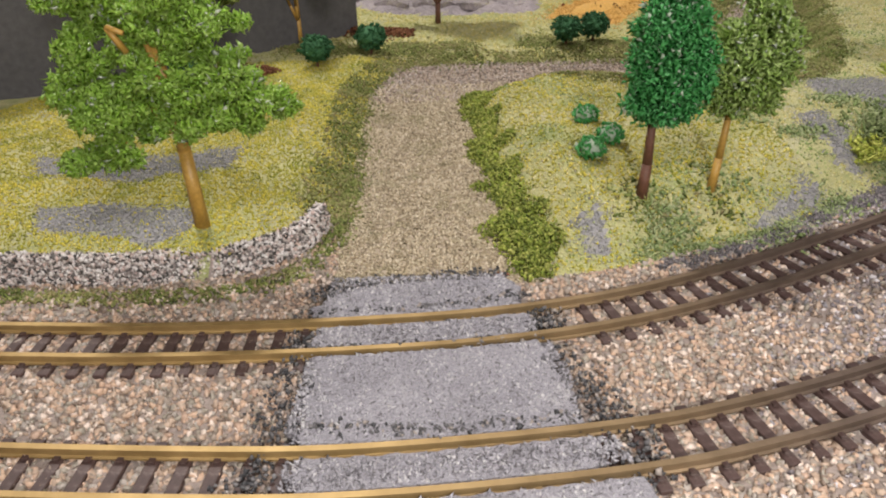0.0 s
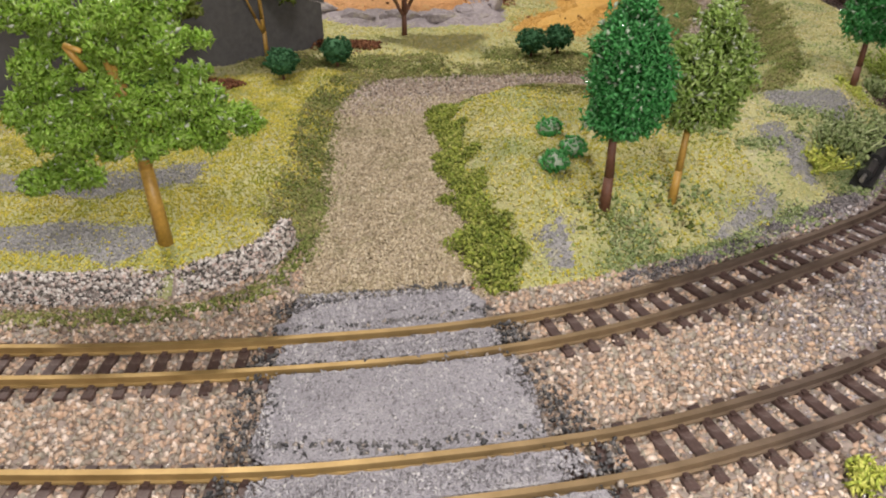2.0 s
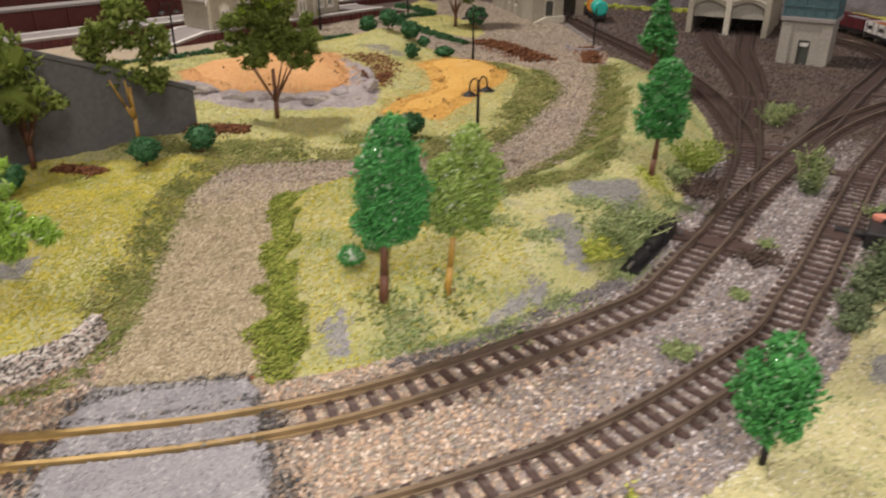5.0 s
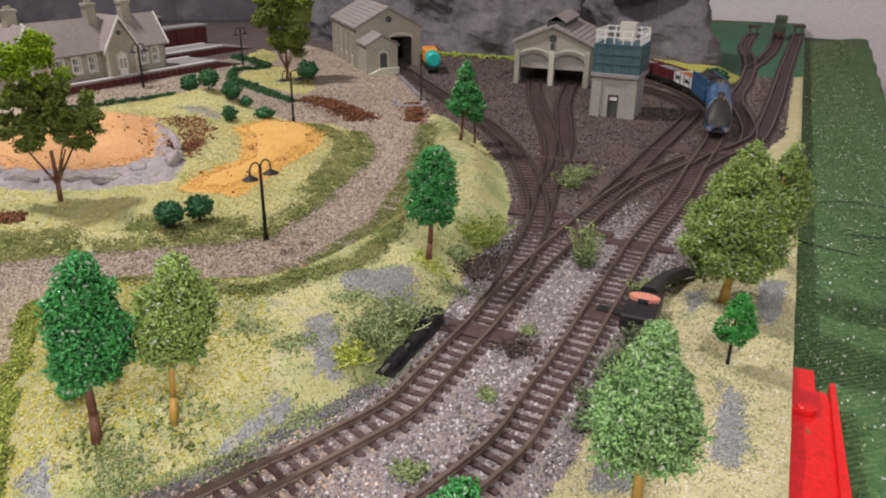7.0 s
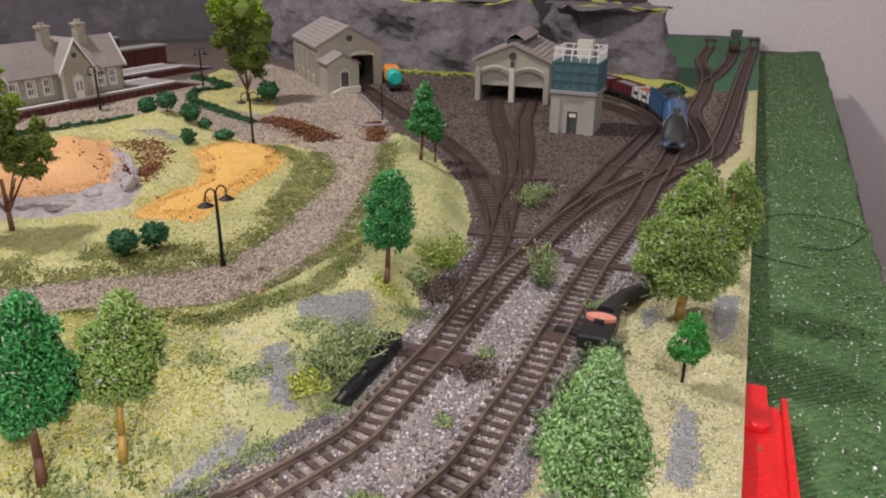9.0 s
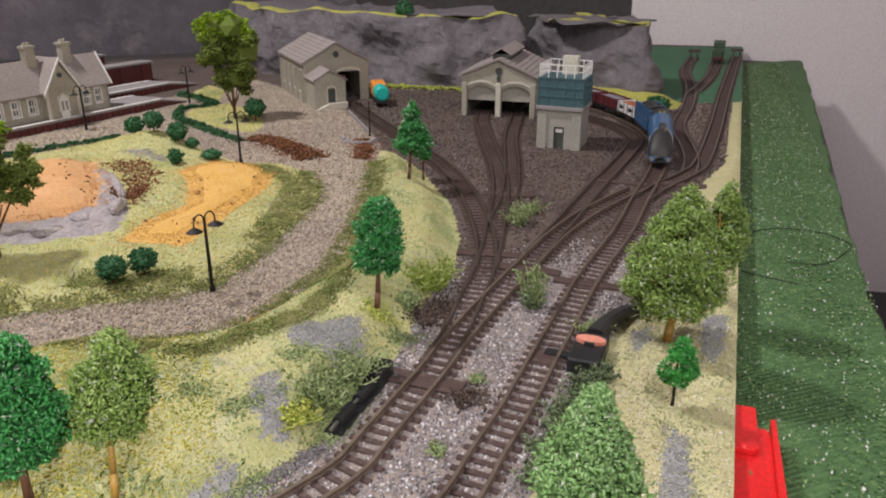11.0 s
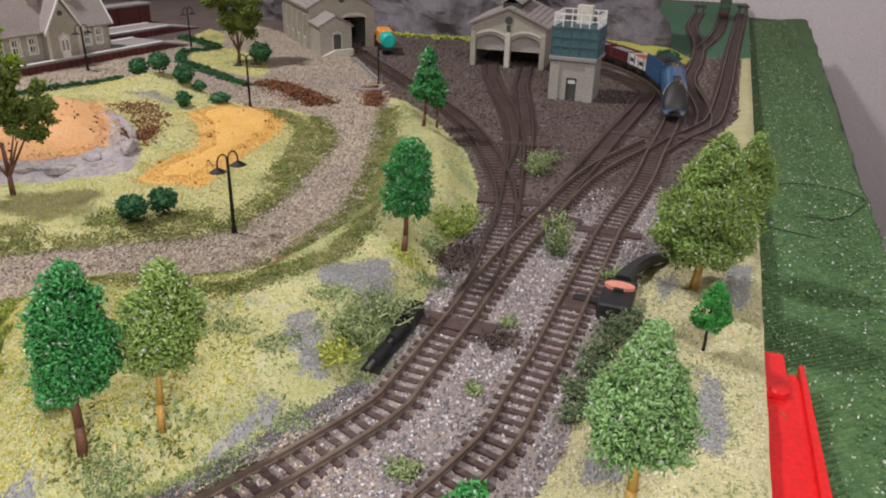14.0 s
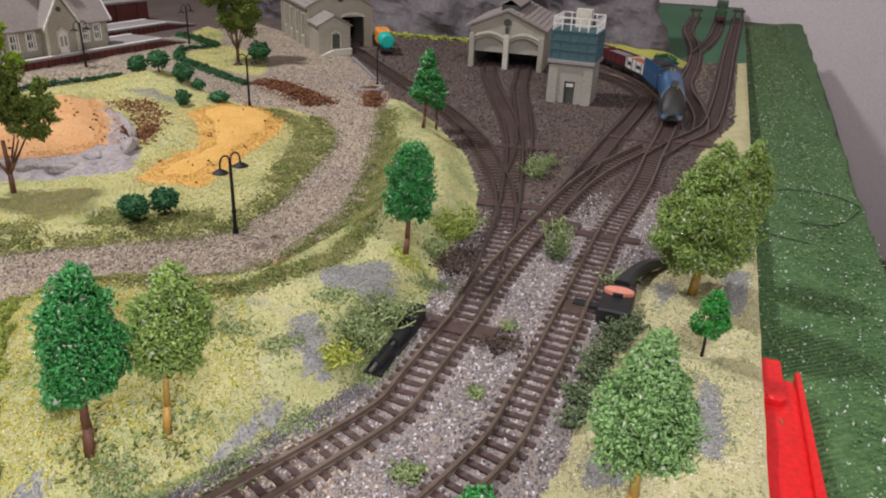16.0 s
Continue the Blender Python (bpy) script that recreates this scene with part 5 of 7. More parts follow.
def bush(x, y, rw, rh, lift, leaf, label, crumb=0.0030, seed=1, stem=True):
    rng = np.random.default_rng(seed)
    z = land(x, y)
    thing = empty("bush", Matrix.Translation((x, y, z)))
    tagged(thing, label, "bush", "model bushes")
    crumbs("foliage", clump(rng, int(4 * math.pi * rw * rh / crumb ** 2 * 2.4), (0, 0, lift + rh), (rw, rw, rh), 0.7, 0.06), crumb, M[leaf], thing, 0.6, seed)
    bm = bmesh.new()
    bmesh.ops.create_icosphere(bm, subdivisions=2, radius=1, matrix=Matrix.Translation((0, 0, lift + rh)) @ Matrix.Diagonal((rw * 0.82, rw * 0.82, rh * 0.85, 1)))
    part("inner_foliage", bm, M[leaf], thing)
    if stem:
        part("stem", rods(((0, 0, -0.002), (0, 0, lift + rh), 0.0012, 0.0008)), M["bark_brown"], thing)
    return thing


for k, (x, y, rw, rh, lift) in enumerate([(-0.067, 0.600, 0.0125, 0.0095, 0.005), (-0.028, 0.632, 0.0125, 0.0095, 0.006), (0.130, 0.640, 0.0125, 0.0095, 0.006), (0.154, 0.652, 0.0122, 0.0095, 0.006),
                                          (0.128, 1.197, 0.0140, 0.0115, 0.006), (0.157, 1.142, 0.0140, 0.0115, 0.006), (0.188, 1.120, 0.0140, 0.0115, 0.003), (0.207, 1.108, 0.009, 0.007, 0.001), (0.183, 1.032, 0.0095, 0.0095, 0.002),
                                          (0.312, 1.29, 0.017, 0.015, 0.010), (0.994, 1.14, 0.022, 0.014, 0.002), (-0.145, 0.53, 0.012, 0.0095, 0.005)]):
    bush(x, y, rw, rh, lift, "leaf_bush", "clipped round dark green bush on the lawn", 0.0030 if y < 0.9 else 0.0042, 30 + k)
bush(0.229, 1.042, 0.0135, 0.0065, 0.0, "leaf_bush", "low oblong dark green bush by the orange bed", 0.004, 50, False)


def strip(line, wide, tall, n, leaf, label, category, crumb, seed, taper=1.0):
    """A hedge or weedy border of crumbs heaped along a line on the plan."""
    r = np.random.default_rng(seed)
    q, d = spline(line, 0.004)
    i = r.integers(0, len(q), n)
    side = np.c_[d[:, 1], -d[:, 0]]
    o = r.uniform(-1, 1, n) if category == "hedge" and tall > 0.008 else np.clip(r.normal(0, 0.55, n), -1.6, 1.6)
    p = q[i] + side[i] * (o * wide / 2)[:, None] + r.normal(0, wide * 0.14, (n, 2))
    if category == "hedge" and tall < 0.008:
        p = p[ripple(p[:, 0], p[:, 1], 120, seed) + r.normal(0, 0.25, n) > -0.25 - 0.5 * (1 - np.abs(o))]
    if category != "hedge":
        p = p[ripple(p[:, 0], p[:, 1], 110, seed) + 0.5 * ripple(p[:, 0], p[:, 1], 310, 1) + r.normal(0, 0.4, n) > -0.45]
    d2 = np.clip(to_edge([tuple(v) for v in q[::3]], p[:, 0], p[:, 1], False) / (wide / 2), 0, 1)
    lump = 0.55 + 0.45 * ripple(p[:, 0], p[:, 1], 190, seed)
    z = height(p[:, 0], p[:, 1]) + tall * np.sqrt(1 - d2 ** 2) * lump * r.uniform(0.4, 1.0, len(p)) ** taper + 0.0003
    taken = np.c_[p, z]
    return tagged(crumbs("hedge" if category == "hedge" else "weeds", taken, crumb, M[leaf], None, 0.6, seed, shred=True), label, category, kind="stuff")


hr = np.random.default_rng(61)
hq, hd = spline([(0.066, 0.296), (0.062, 0.345), (0.054, 0.40), (0.050, 0.46), (0.050, 0.515), (0.080, 0.530), (0.118, 0.536)], 0.0042)
tufts = []
for p, h in zip(hq, hd):
    c = p + np.array((h[1], -h[0])) * hr.normal(0, 0.0042)
    w = hr.uniform(0.0045, 0.0095) * (1.25 if c[1] < 0.34 else 1.0)
    n = int(190 * (w / 0.007) ** 2)
    v = hr.normal(size=(n, 3))
    v *= (hr.uniform(0, 1, n) ** 0.4 / np.linalg.norm(v, axis=1))[:, None]
    gx, gy = c[0] + v[:, 0] * w + hr.normal(0, 0.0012, n), c[1] + v[:, 1] * w + hr.normal(0, 0.0012, n)
    tufts.append(np.c_[gx, gy, height(gx, gy) + np.abs(v[:, 2]) * w * 0.75])
tagged(crumbs("hedge", np.vstack(tufts), 0.0021, M["hedge"], None, 0.6, 61, shred=True), "scruffy green hedge of ragged clumps along the footpath", "hedge", kind="stuff")
strip([(0.115, 0.540), (0.175, 0.524), (0.215, 0.527), (0.283, 0.589), (0.323, 0.645), (0.37, 0.76), (0.40, 0.84), (0.44, 0.97)], 0.032, 0.0045, 14400, "weed", "low weedy border along the footpath", "weeds", 0.0018, 62)
strip([(-0.031, 0.345), (-0.028, 0.43), (-0.030, 0.54), (-0.010, 0.606), (0.04, 0.619), (0.122, 0.618), (0.20, 0.618), (0.245, 0.672), (0.292, 0.757), (0.335, 0.85), (0.34, 0.95)], 0.028, 0.0035, 17600, "weed", "low weedy border round the park lawn", "weeds", 0.0018, 63)
strip([(0.10, 1.245), (0.075, 1.224), (0.007, 1.188), (-0.072, 1.140), (-0.154, 1.080), (-0.25, 1.01)], 0.012, 0.010, 3000, "dark_hedge", "trimmed dark green hedge along the station road", "hedge", 0.0035, 64)
strip([(0.257, 1.469), (0.225, 1.452), (0.196, 1.435), (0.190, 1.395), (0.191, 1.356), (0.216, 1.287), (0.242, 1.223), (0.276, 1.152)], 0.016, 0.012, 3200, "dark_hedge", "dark green hedge round the corner lawn", "hedge", 0.004, 65)
strip([(0.196, 1.590), (0.225, 1.545), (0.257, 1.475)], 0.016, 0.012, 1400, "dark_hedge", "dark green hedge round the corner lawn", "hedge", 0.004, 66)
strip([(0.298, 1.160), (0.325, 1.125), (0.348, 1.06), (0.362, 1.015)], 0.042, 0.010, 3600, "brown_crumbs", "heap of rust-brown heather by the road", "heather", 0.004, 67)
strip([(-0.05, 0.71), (-0.02, 0.70), (0.0, 0.70)], 0.022, 0.006, 1300, "brown_crumbs", "low rust-brown heather on the lawn", "heather", 0.003, 68)
strip([(-0.135, 0.60), (-0.10, 0.585)], 0.02, 0.006, 900, "brown_crumbs", "low rust-brown heather on the lawn", "heather", 0.003, 69)
strip([(0.425, 0.99), (0.438, 1.04), (0.45, 1.10)], 0.03, 0.006, 900, "brown_crumbs", "rubble and dry brown weeds beside the siding", "weeds", 0.004, 70)
strip([(0.12, 0.885), (0.134, 0.90), (0.145, 0.93)], 0.018, 0.004, 700, "brown_crumbs", "clump of rust-brown flock on bare earth", "heather", 0.003, 71)
strip([(0.355, 0.495), (0.372, 0.515), (0.385, 0.53)], 0.030, 0.005, 1200, "dark_soil", "dark brown scrub beside the points", "weeds", 0.0026, 72)

strip([(0.09, 0.520), (0.13, 0.508), (0.160, 0.488), (0.182, 0.474), (0.205, 0.474), (0.230, 0.484), (0.255, 0.495), (0.275, 0.510), (0.300, 0.545), (0.315, 0.585), (0.335, 0.632), (0.378, 0.742), (0.402, 0.81)], 0.020, 0.004, 15000, "weed", "dark mossy band along the lawn's crest", "moss", 0.0018, 80)
strip([(-0.27, 0.286), (-0.20, 0.284), (-0.13, 0.283), (-0.09, 0.280), (-0.06, 0.283), (-0.04, 0.292), (-0.028, 0.305)], 0.013, 0.003, 3800, "weed", "yellow-green flock along the foot of the stone wall", "moss", 0.0019, 73)
strip([(-0.026, 0.315), (-0.022, 0.34), (-0.020, 0.40)], 0.014, 0.004, 2200, "weed", "mossy growth between the wall's end and the footpath", "moss", 0.0019, 74)
strip([(0.120, 0.296), (0.149, 0.307), (0.175, 0.319), (0.200, 0.335), (0.225, 0.348), (0.256, 0.368)], 0.010, 0.002, 5200, "dark_grit", "dark grey grit along the ballast's shoulder", "grit", 0.0015, 101)
strip([(0.11, 0.304), (0.145, 0.312), (0.185, 0.326), (0.222, 0.351)], 0.011, 0.002, 2200, "lichen", "grey-green moss at the lawn's edge by the track", "moss", 0.0014, 75)
strip([(0.255, 0.375), (0.27, 0.40), (0.30, 0.44)], 0.030, 0.003, 5200, "lichen", "grey-green moss round the point motor", "moss", 0.0015, 76)
# Two strips of dark crumbs stand in for shade on the lawn round the bushes.
strip([(0.10, 0.665), (0.14, 0.645), (0.19, 0.640)], 0.036, 0.0025, 4200, "weed", "dark grey-green crumbs as shade under the round bushes", "moss", 0.0020, 77)
strip([(-0.10, 0.66), (-0.02, 0.645), (0.05, 0.64)], 0.045, 0.0025, 6000, "weed", "dark grey-green crumbs as shade on the park lawn", "moss", 0.0020, 78)
strip([(0.255, 0.72), (0.295, 0.81), (0.315, 0.90), (0.29, 0.985)], 0.026, 0.004, 6000, "weed", "dark green weeds round the flower bed", "weeds", 0.0022, 79)


for k, (tx, ty, n, leaf) in enumerate([(0.116, 0.328, 170, "weed"), (0.150, 0.337, 110, "weed"), (0.165, 0.345, 90, "lichen"), (0.175, 0.316, 200, "lichen"), (0.218, 0.345, 160, "lichen"), (0.128, 0.318, 420, "lichen"),
                                       (0.322, 0.497, 240, "lichen_yellow"), (0.335, 0.475, 260, "lichen"), (0.255, 0.445, 240, "lichen"), (0.215, 0.395, 220, "lichen"), (0.19, 0.42, 200, "lichen")]):
    mg = np.random.default_rng(300 + k)
    px, py = mg.normal(tx, 0.0075, n), mg.normal(ty, 0.0065, n)
    tagged(crumbs("moss_tuft", np.c_[px, py, height(px, py) + np.abs(mg.normal(0, 0.0009, n)) + 0.0003], 0.0021, M[leaf], None, 0.5, 320 + k, long=1.4, shred=True), "tuft of green moss on the lawn by a tree", "moss", kind="stuff")


def lichen(x, y, rw, rh, material, label, seed, n=420):
    """A springy tuft: many thin crooked twigs and crumbs out of one root."""
    r = random.Random(seed)
    z = land(x, y)
    thing = empty("lichen_bush", Matrix.Translation((x, y, z)))
    tagged(thing, label, "bush", "lichen bushes")
    bm = bmesh.new()
    tips = []
    for _ in range(int(20 + 900 * rw)):
        a, u = r.random() * 6.28, r.random()
        p = Vector((r.uniform(-0.3, 0.3) * rw, r.uniform(-0.3, 0.3) * rw, 0))
        for k in range(4):
            nxt = p + Vector((math.cos(a) * rw * 0.3 * u, math.sin(a) * rw * 0.3 * u, rh * r.uniform(0.12, 0.3)))
            rod(bm, p, nxt, 0.00055, 0.0004, 4)
            a += r.uniform(-0.9, 0.9)
            p = nxt
            tips.append(p)
    part("twig", bm, M[material], thing)
    rng = np.random.default_rng(seed)
    t = np.array([tuple(v) for v in tips])
    crumbs("foliage", t[rng.integers(0, len(t), n)] + rng.normal(0, rw * 0.13, (n, 3)) * (1, 1, 0.7) + (0, 0, 0.001), 0.0021, M[material], thing, 0.4, seed, long=1.6, shred=True)
    return thing


lichen(0.262, 0.402, 0.024, 0.018, "lichen", "grey-green lichen bush beside the point motor", 81, 700)
lichen(0.245, 0.385, 0.013, 0.009, "lichen_yellow", "yellow lichen tuft at the ballast's edge", 82)
lichen(0.285, 0.425, 0.023, 0.018, "lichen", "grey-green lichen bush beside the point motor", 83, 600)
lichen(0.380, 0.553, 0.024, 0.022, "lichen_lime", "bright yellow-green lichen bush by the points", 84, 1000)
lichen(0.352, 0.520, 0.012, 0.010, "lichen", "grey-green lichen tuft under a tree", 85)
lichen(0.449, 0.494, 0.012, 0.012, "lichen_dark", "dark lichen at the foot of the upright bush", 98, 420)
lichen(0.449, 0.495, 0.0115, 0.034, "lichen", "upright grey-green lichen bush between the tracks", 86, 620)
lichen(0.520, 0.680, 0.020, 0.018, "lichen", "dark lichen bush between the yard tracks", 87, 600)
lichen(0.545, 0.705, 0.014, 0.012, "lichen", "dark lichen bush between the yard tracks", 88)
for k, (lx, ly, lw, lh) in enumerate([(0.443, 0.379, 0.011, 0.007), (0.430, 0.369, 0.012, 0.009), (0.417, 0.360, 0.013, 0.010), (0.402, 0.347, 0.013, 0.011), (0.387, 0.333, 0.012, 0.010), (0.373, 0.319, 0.012, 0.009), (0.359, 0.304, 0.009, 0.006)]):
    lichen(lx, ly, lw, lh, "lichen_dark", "dark grey-green lichen along the outer track", 130 + k, 520)
lichen(0.470, 0.440, 0.014, 0.008, "lichen", "grey-green lichen beside the motor cable", 92)
lichen(0.196, 0.183, 0.012, 0.007, "lichen_yellow", "yellow lichen tuft at the lawn's edge", 93)
lichen(0.158, 0.178, 0.007, 0.003, "lichen_yellow", "bright yellow-green grass tuft at the lawn's corner", 97, 600)
lichen(0.318, 0.342, 0.006, 0.003, "lichen", "tiny green tuft in the ballast", 94, 120)
lichen(0.365, 0.405, 0.007, 0.003, "lichen", "tiny green tuft in the ballast", 95, 120)
lichen(0.262, 0.290, 0.011, 0.004, "lichen", "flat grey-green tuft between the tracks", 96, 260)
for k, (x, y) in enumerate([(0.106, 0.418), (0.100, 0.368), (0.113, 0.388)]):
    bush(x, y, 0.007, 0.005, 0.0, "leaf_dark", "small bright green bush under the trees", 0.0024, 55 + k, False)


# ---- lamp posts ----
def lamp_post(x, y, h, turn):
    thing = empty("street_lamp", pose(x, y, land(x, y), 0, 0, turn))
    tagged(thing, "black two-armed model street lamp", "street lamp", "street lamps")
    part("post", rods(((0, 0, 0), (0, 0, 0.006), 0.0026, 0.0020), ((0, 0, 0.006), (0, 0, h), 0.0016, 0.0012), ((0, 0, h * 0.30), (0, 0, h * 0.32), 0.0021, 0.0021)), M["lamp_black"], thing)
    for s in (-1, 1):
        bm = bmesh.new()
        pts = [Vector((s * (0.0055 - 0.0055 * math.cos(a)), 0, h - 0.003 + 0.0065 * math.sin(a))) for a in (0.0, 0.45, 0.9, 1.35, 1.8, 2.25, 2.7, 3.14)]
        pts.append(Vector((s * 0.011, 0, h - 0.007)))
        for a, b in zip(pts, pts[1:]):
            rod(bm, a, b, 0.0007, 0.0007, 6)
        arm = part("arm", bm, M["lamp_black"], thing)
        bm = bmesh.new()
        rod(bm, (s * 0.011, 0, h - 0.0095), (s * 0.011, 0, h - 0.0062), 0.0068, 0.0018, 14)
        part("shade", bm, M["lamp_black"], thing)
        part("bulb", rods(((s * 0.011, 0, h - 0.0108), (s * 0.011, 0, h - 0.0095), 0.0008, 0.0014), n=10), M["white"], thing)
    return thing


for x, y, h, turn in [(0.208, 0.609, 0.066, 40), (0.265, 1.013, 0.064, 10), (0.049, 1.314, 0.066, 40), (0.211, 1.505, 0.066, 40), (-0.15, 1.12, 0.066, 40)]:
    lamp_post(x, y, h, turn)
pole = empty("yard_pole", Matrix.Translation((0.468, 1.124, 0)))
tagged(pole, "thin black pole at the siding's end", "pole")
part("post", rods(((0, 0, 0), (0, 0, 0.055), 0.0012, 0.0009), ((0, 0, 0), (0, 0, 0.003), 0.003, 0.002)), M["lamp_black"], pole)


# ---- point motors ----
def point_motor(x, y, turn, label, lever=None):
    thing = empty("point_motor", pose(x, y, 0.001, 0, 0, turn))
    tagged(thing, label, "point motor", "point motors")
    part("housing", boxes((-0.021, 0.021, -0.011, 0.011, 0, 0.012), bevel=0.0012), M["black_plastic"], thing)
    part("throw_bar", boxes((-0.004, 0.004, 0.011, 0.030, 0.001, 0.003)), M["black_plastic"], thing)
    if lever:
        part("lever", slab([(0.007 + 0.0055 * math.cos(a * 0.3927), 0.0105 * math.sin(a * 0.3927)) for a in range(16)], 0.012, 0.0145), M[lever], thing, "salmon-pink lever")
        part("lever_slot", boxes((-0.001, 0.002, -0.0035, 0.0035, 0.0120, 0.0145)), M["black_plastic"], thing)
    return thing


point_motor(0.447, 0.404, 50, "black point motor with a salmon-pink lever beside the track", "pink_plastic")
thing = empty("cable_duct")
tagged(thing, "black plastic duct curving off from the point motor", "cable")
q, d = spline([(0.462, 0.422), (0.485, 0.442), (0.51, 0.455), (0.54, 0.455), (0.56, 0.445)], 0.004)
dv = []
for i, (p, h) in enumerate(zip(q, d)):
    k = 1.15 - 0.75 * i / (len(q) - 1)
    for u, w in ((0.006, 0.002), (-0.006, 0.002), (-0.0052, 0.0095), (-0.003, 0.0112), (0.003, 0.0112), (0.0052, 0.0095)):
        dv.append((p[0] + h[1] * u * k, p[1] - h[0] * u * k, 0.002 + w * k))
df = [(i * 6 + j, i * 6 + (j + 1) % 6, (i + 1) * 6 + (j + 1) % 6, (i + 1) * 6 + j) for i in range(len(q) - 1) for j in range(6)]
mesh_from("duct", dv, df + [tuple(range(6))[::-1], tuple(range(len(dv) - 6, len(dv)))], M["black_plastic"], thing)
motor = empty("point_motor", pose(0.290, 0.407, 0.0, 0, 0, 50))
tagged(motor, "long black point motor with solenoid coils beside the points", "point motor", "point motors")
part("housing", boxes((0.014, 0.034, -0.005, 0.011, 0, 0.013), bevel=0.0010), M["black_plastic"], motor)
part("base_plate", boxes((-0.040, 0.014, -0.005, 0.006, 0, 0.003)), M["black_plastic"], motor)
for k, xx in enumerate((-0.034, -0.008)):
    part("coil", rods(((xx, 0.0005, 0.006), (xx + 0.018, 0.0005, 0.006), 0.0036, 0.0036), n=14), M["black_plastic"], motor)
part("plunger", rods(((-0.042, 0.0005, 0.006), (0.016, 0.0005, 0.006), 0.0012), n=8), M["steel"], motor)
part("screw", rods(((0.030, -0.008, 0.003), (0.032, -0.008, 0.0055), 0.0014), n=8), M["panel_grey"], motor)


def tie_plate(x, y, turn, w, l, label):
    thing = tagged(part("point_tie", boxes((-l, l, -w, w, 0, 0.0028), bevel=0.0004), M["sleeper"]), label, "point tie bar", "point tie bars")
    thing.matrix_basis = pose(x, y, 0, 0, 0, turn)
    return thing


tie_plate(0.330, 0.417, -40, 0.008, 0.030, "dark brown tie bar plate across the points")
tie_plate(0.420, 0.417, -38, 0.008, 0.0080, "dark tie bar plate between the rails of the outer track")
tie_plate(0.457, 0.610, -28, 0.006, 0.030, "dark brown tie bar plate across the yard points")
tie_plate(0.475, 0.565, -38, 0.006, 0.030, "dark brown tie bar plate across the yard points")
tie_plate(0.510, 0.520, -38, 0.005, 0.028, "dark brown tie bar plate across the outer points")
tie_plate(0.548, 0.775, -28, 0.006, 0.03, "dark brown tie bar plate across the shed points")
tie_plate(0.762, 0.745, -38, 0.008, 0.032, "dark brown tie bar plate across the siding points")
tie_plate(0.700, 0.775, -38, 0.006, 0.03, "dark brown tie bar plate across the main points")
tagged(crumbs("soil_heap", np.c_[rng.normal(0.352, 0.007, 260), rng.normal(0.388, 0.006, 260), np.abs(rng.normal(0, 0.0015, 260)) + 0.0008], 0.0026, M["dark_soil"], None, 0.6, 99), "little heap of dark brown soil between the tracks", "soil", kind="stuff")

# ---- red rail-setting ramp ----
def rerailer():
    # The ramp lies on the mat against the board's edge.
    thing = empty("rerailing_ramp", pose(0.4868, 0.293, MAT_Z + 0.0008, 0, 0, 50.5))
    tagged(thing, "glossy red plastic rerailing ramp lying on the green mat", "rerailer")
    part("tray", slab([(-0.13, -0.026), (0.02, -0.018), (0.033, -0.014), (0.033, 0.013), (0.02, 0.017), (-0.13, 0.020)], 0.010, 0.013), M["red_plastic"], thing)
    part("tongue", slab([(0.002, -0.006), (0.006, -0.009), (0.050, -0.0075), (0.050, 0.0065), (0.006, 0.008), (0.002, 0.005)], 0.0135, 0.0165), M["red_plastic"], thing)
    for s, y0, y1 in ((-1, -0.0190, -0.0120), (1, 0.012, 0.0175)):
        part("side_rail", slab([(-0.13, (s * 0.0235) - 0.003), (0.040, y0 if s < 0 else y1 - 0.0028), (0.040, y0 + 0.0028 if s < 0 else y1), (-0.13, s * 0.0235 + 0.003)], 0.0, 0.0165), M["red_plastic"], thing)
    part("grip", rods(((0.006, -0.0005, 0.016), (0.006, -0.0005, 0.0175), 0.0035, 0.002), n=12), M["red_plastic"], thing)
    return thing


rerailer()
q, d = spline([(0.72, 0.50), (0.69, 0.55), (0.72, 0.60), (0.79, 0.63), (0.84, 0.61), (0.85, 0.57), (0.83, 0.55), (0.78, 0.53), (0.75, 0.545)], 0.006)
wire = empty("loose_wire")
tagged(wire, "thin dark wire lying in a loop on the green mat", "wire")
sweep("strand", q, d, [(0.0005, 0.0), (-0.0005, 0.0), (0, 0.0009)], M["lamp_black"], wire, MAT_Z + 0.0012)


# ---- buildings ----
def roof_pair(parent, x0, x1, y0, y1, eave, ridge, over, material, thick=0.0025, name="roof"):
    """Two roof slopes with a ridge along y."""
    xm = (x0 + x1) / 2
    k = (ridge - eave) / (xm - x0)
    for s in (-1, 1):
        xe = x0 - over if s < 0 else x1 + over
        ze = eave - over * k
        o = [(xe, ze), (xm, ridge), (xm, ridge + thick * 1.2), (xe, ze + thick)]
        part(name, prism(o, y0 - over, y1 + over), M[material], parent)


def courses(parent, x0, x1, y0, y1, eave, ridge, over, rows, material):
    """Slate courses as thin steps on both slopes of a roof with its ridge along y."""
    xm = (x0 + x1) / 2
    k = (ridge - eave) / (xm - x0)
    for s in (-1, 1):
        for i in range(rows):
            f0, f1 = i / rows, (i + 1) / rows
            xa = (x0 - over) + (xm - x0 + over) * f0
            xb = (x0 - over) + (xm - x0 + over) * f1 + 0.0006
            za, zb = eave - over * k + (xa - x0 + over) * k + 0.0030, eave - over * k + (xb - x0 + over) * k + 0.0024
            if s > 0:
                xa, xb = x0 + x1 - xa, x0 + x1 - xb
            part("slate_course", prism([(xa, za), (xb, zb), (xb, zb + 0.0004), (xa, za + 0.0010)], y0 - over + 0.0004, y1 + over - 0.0004), M[material], parent)


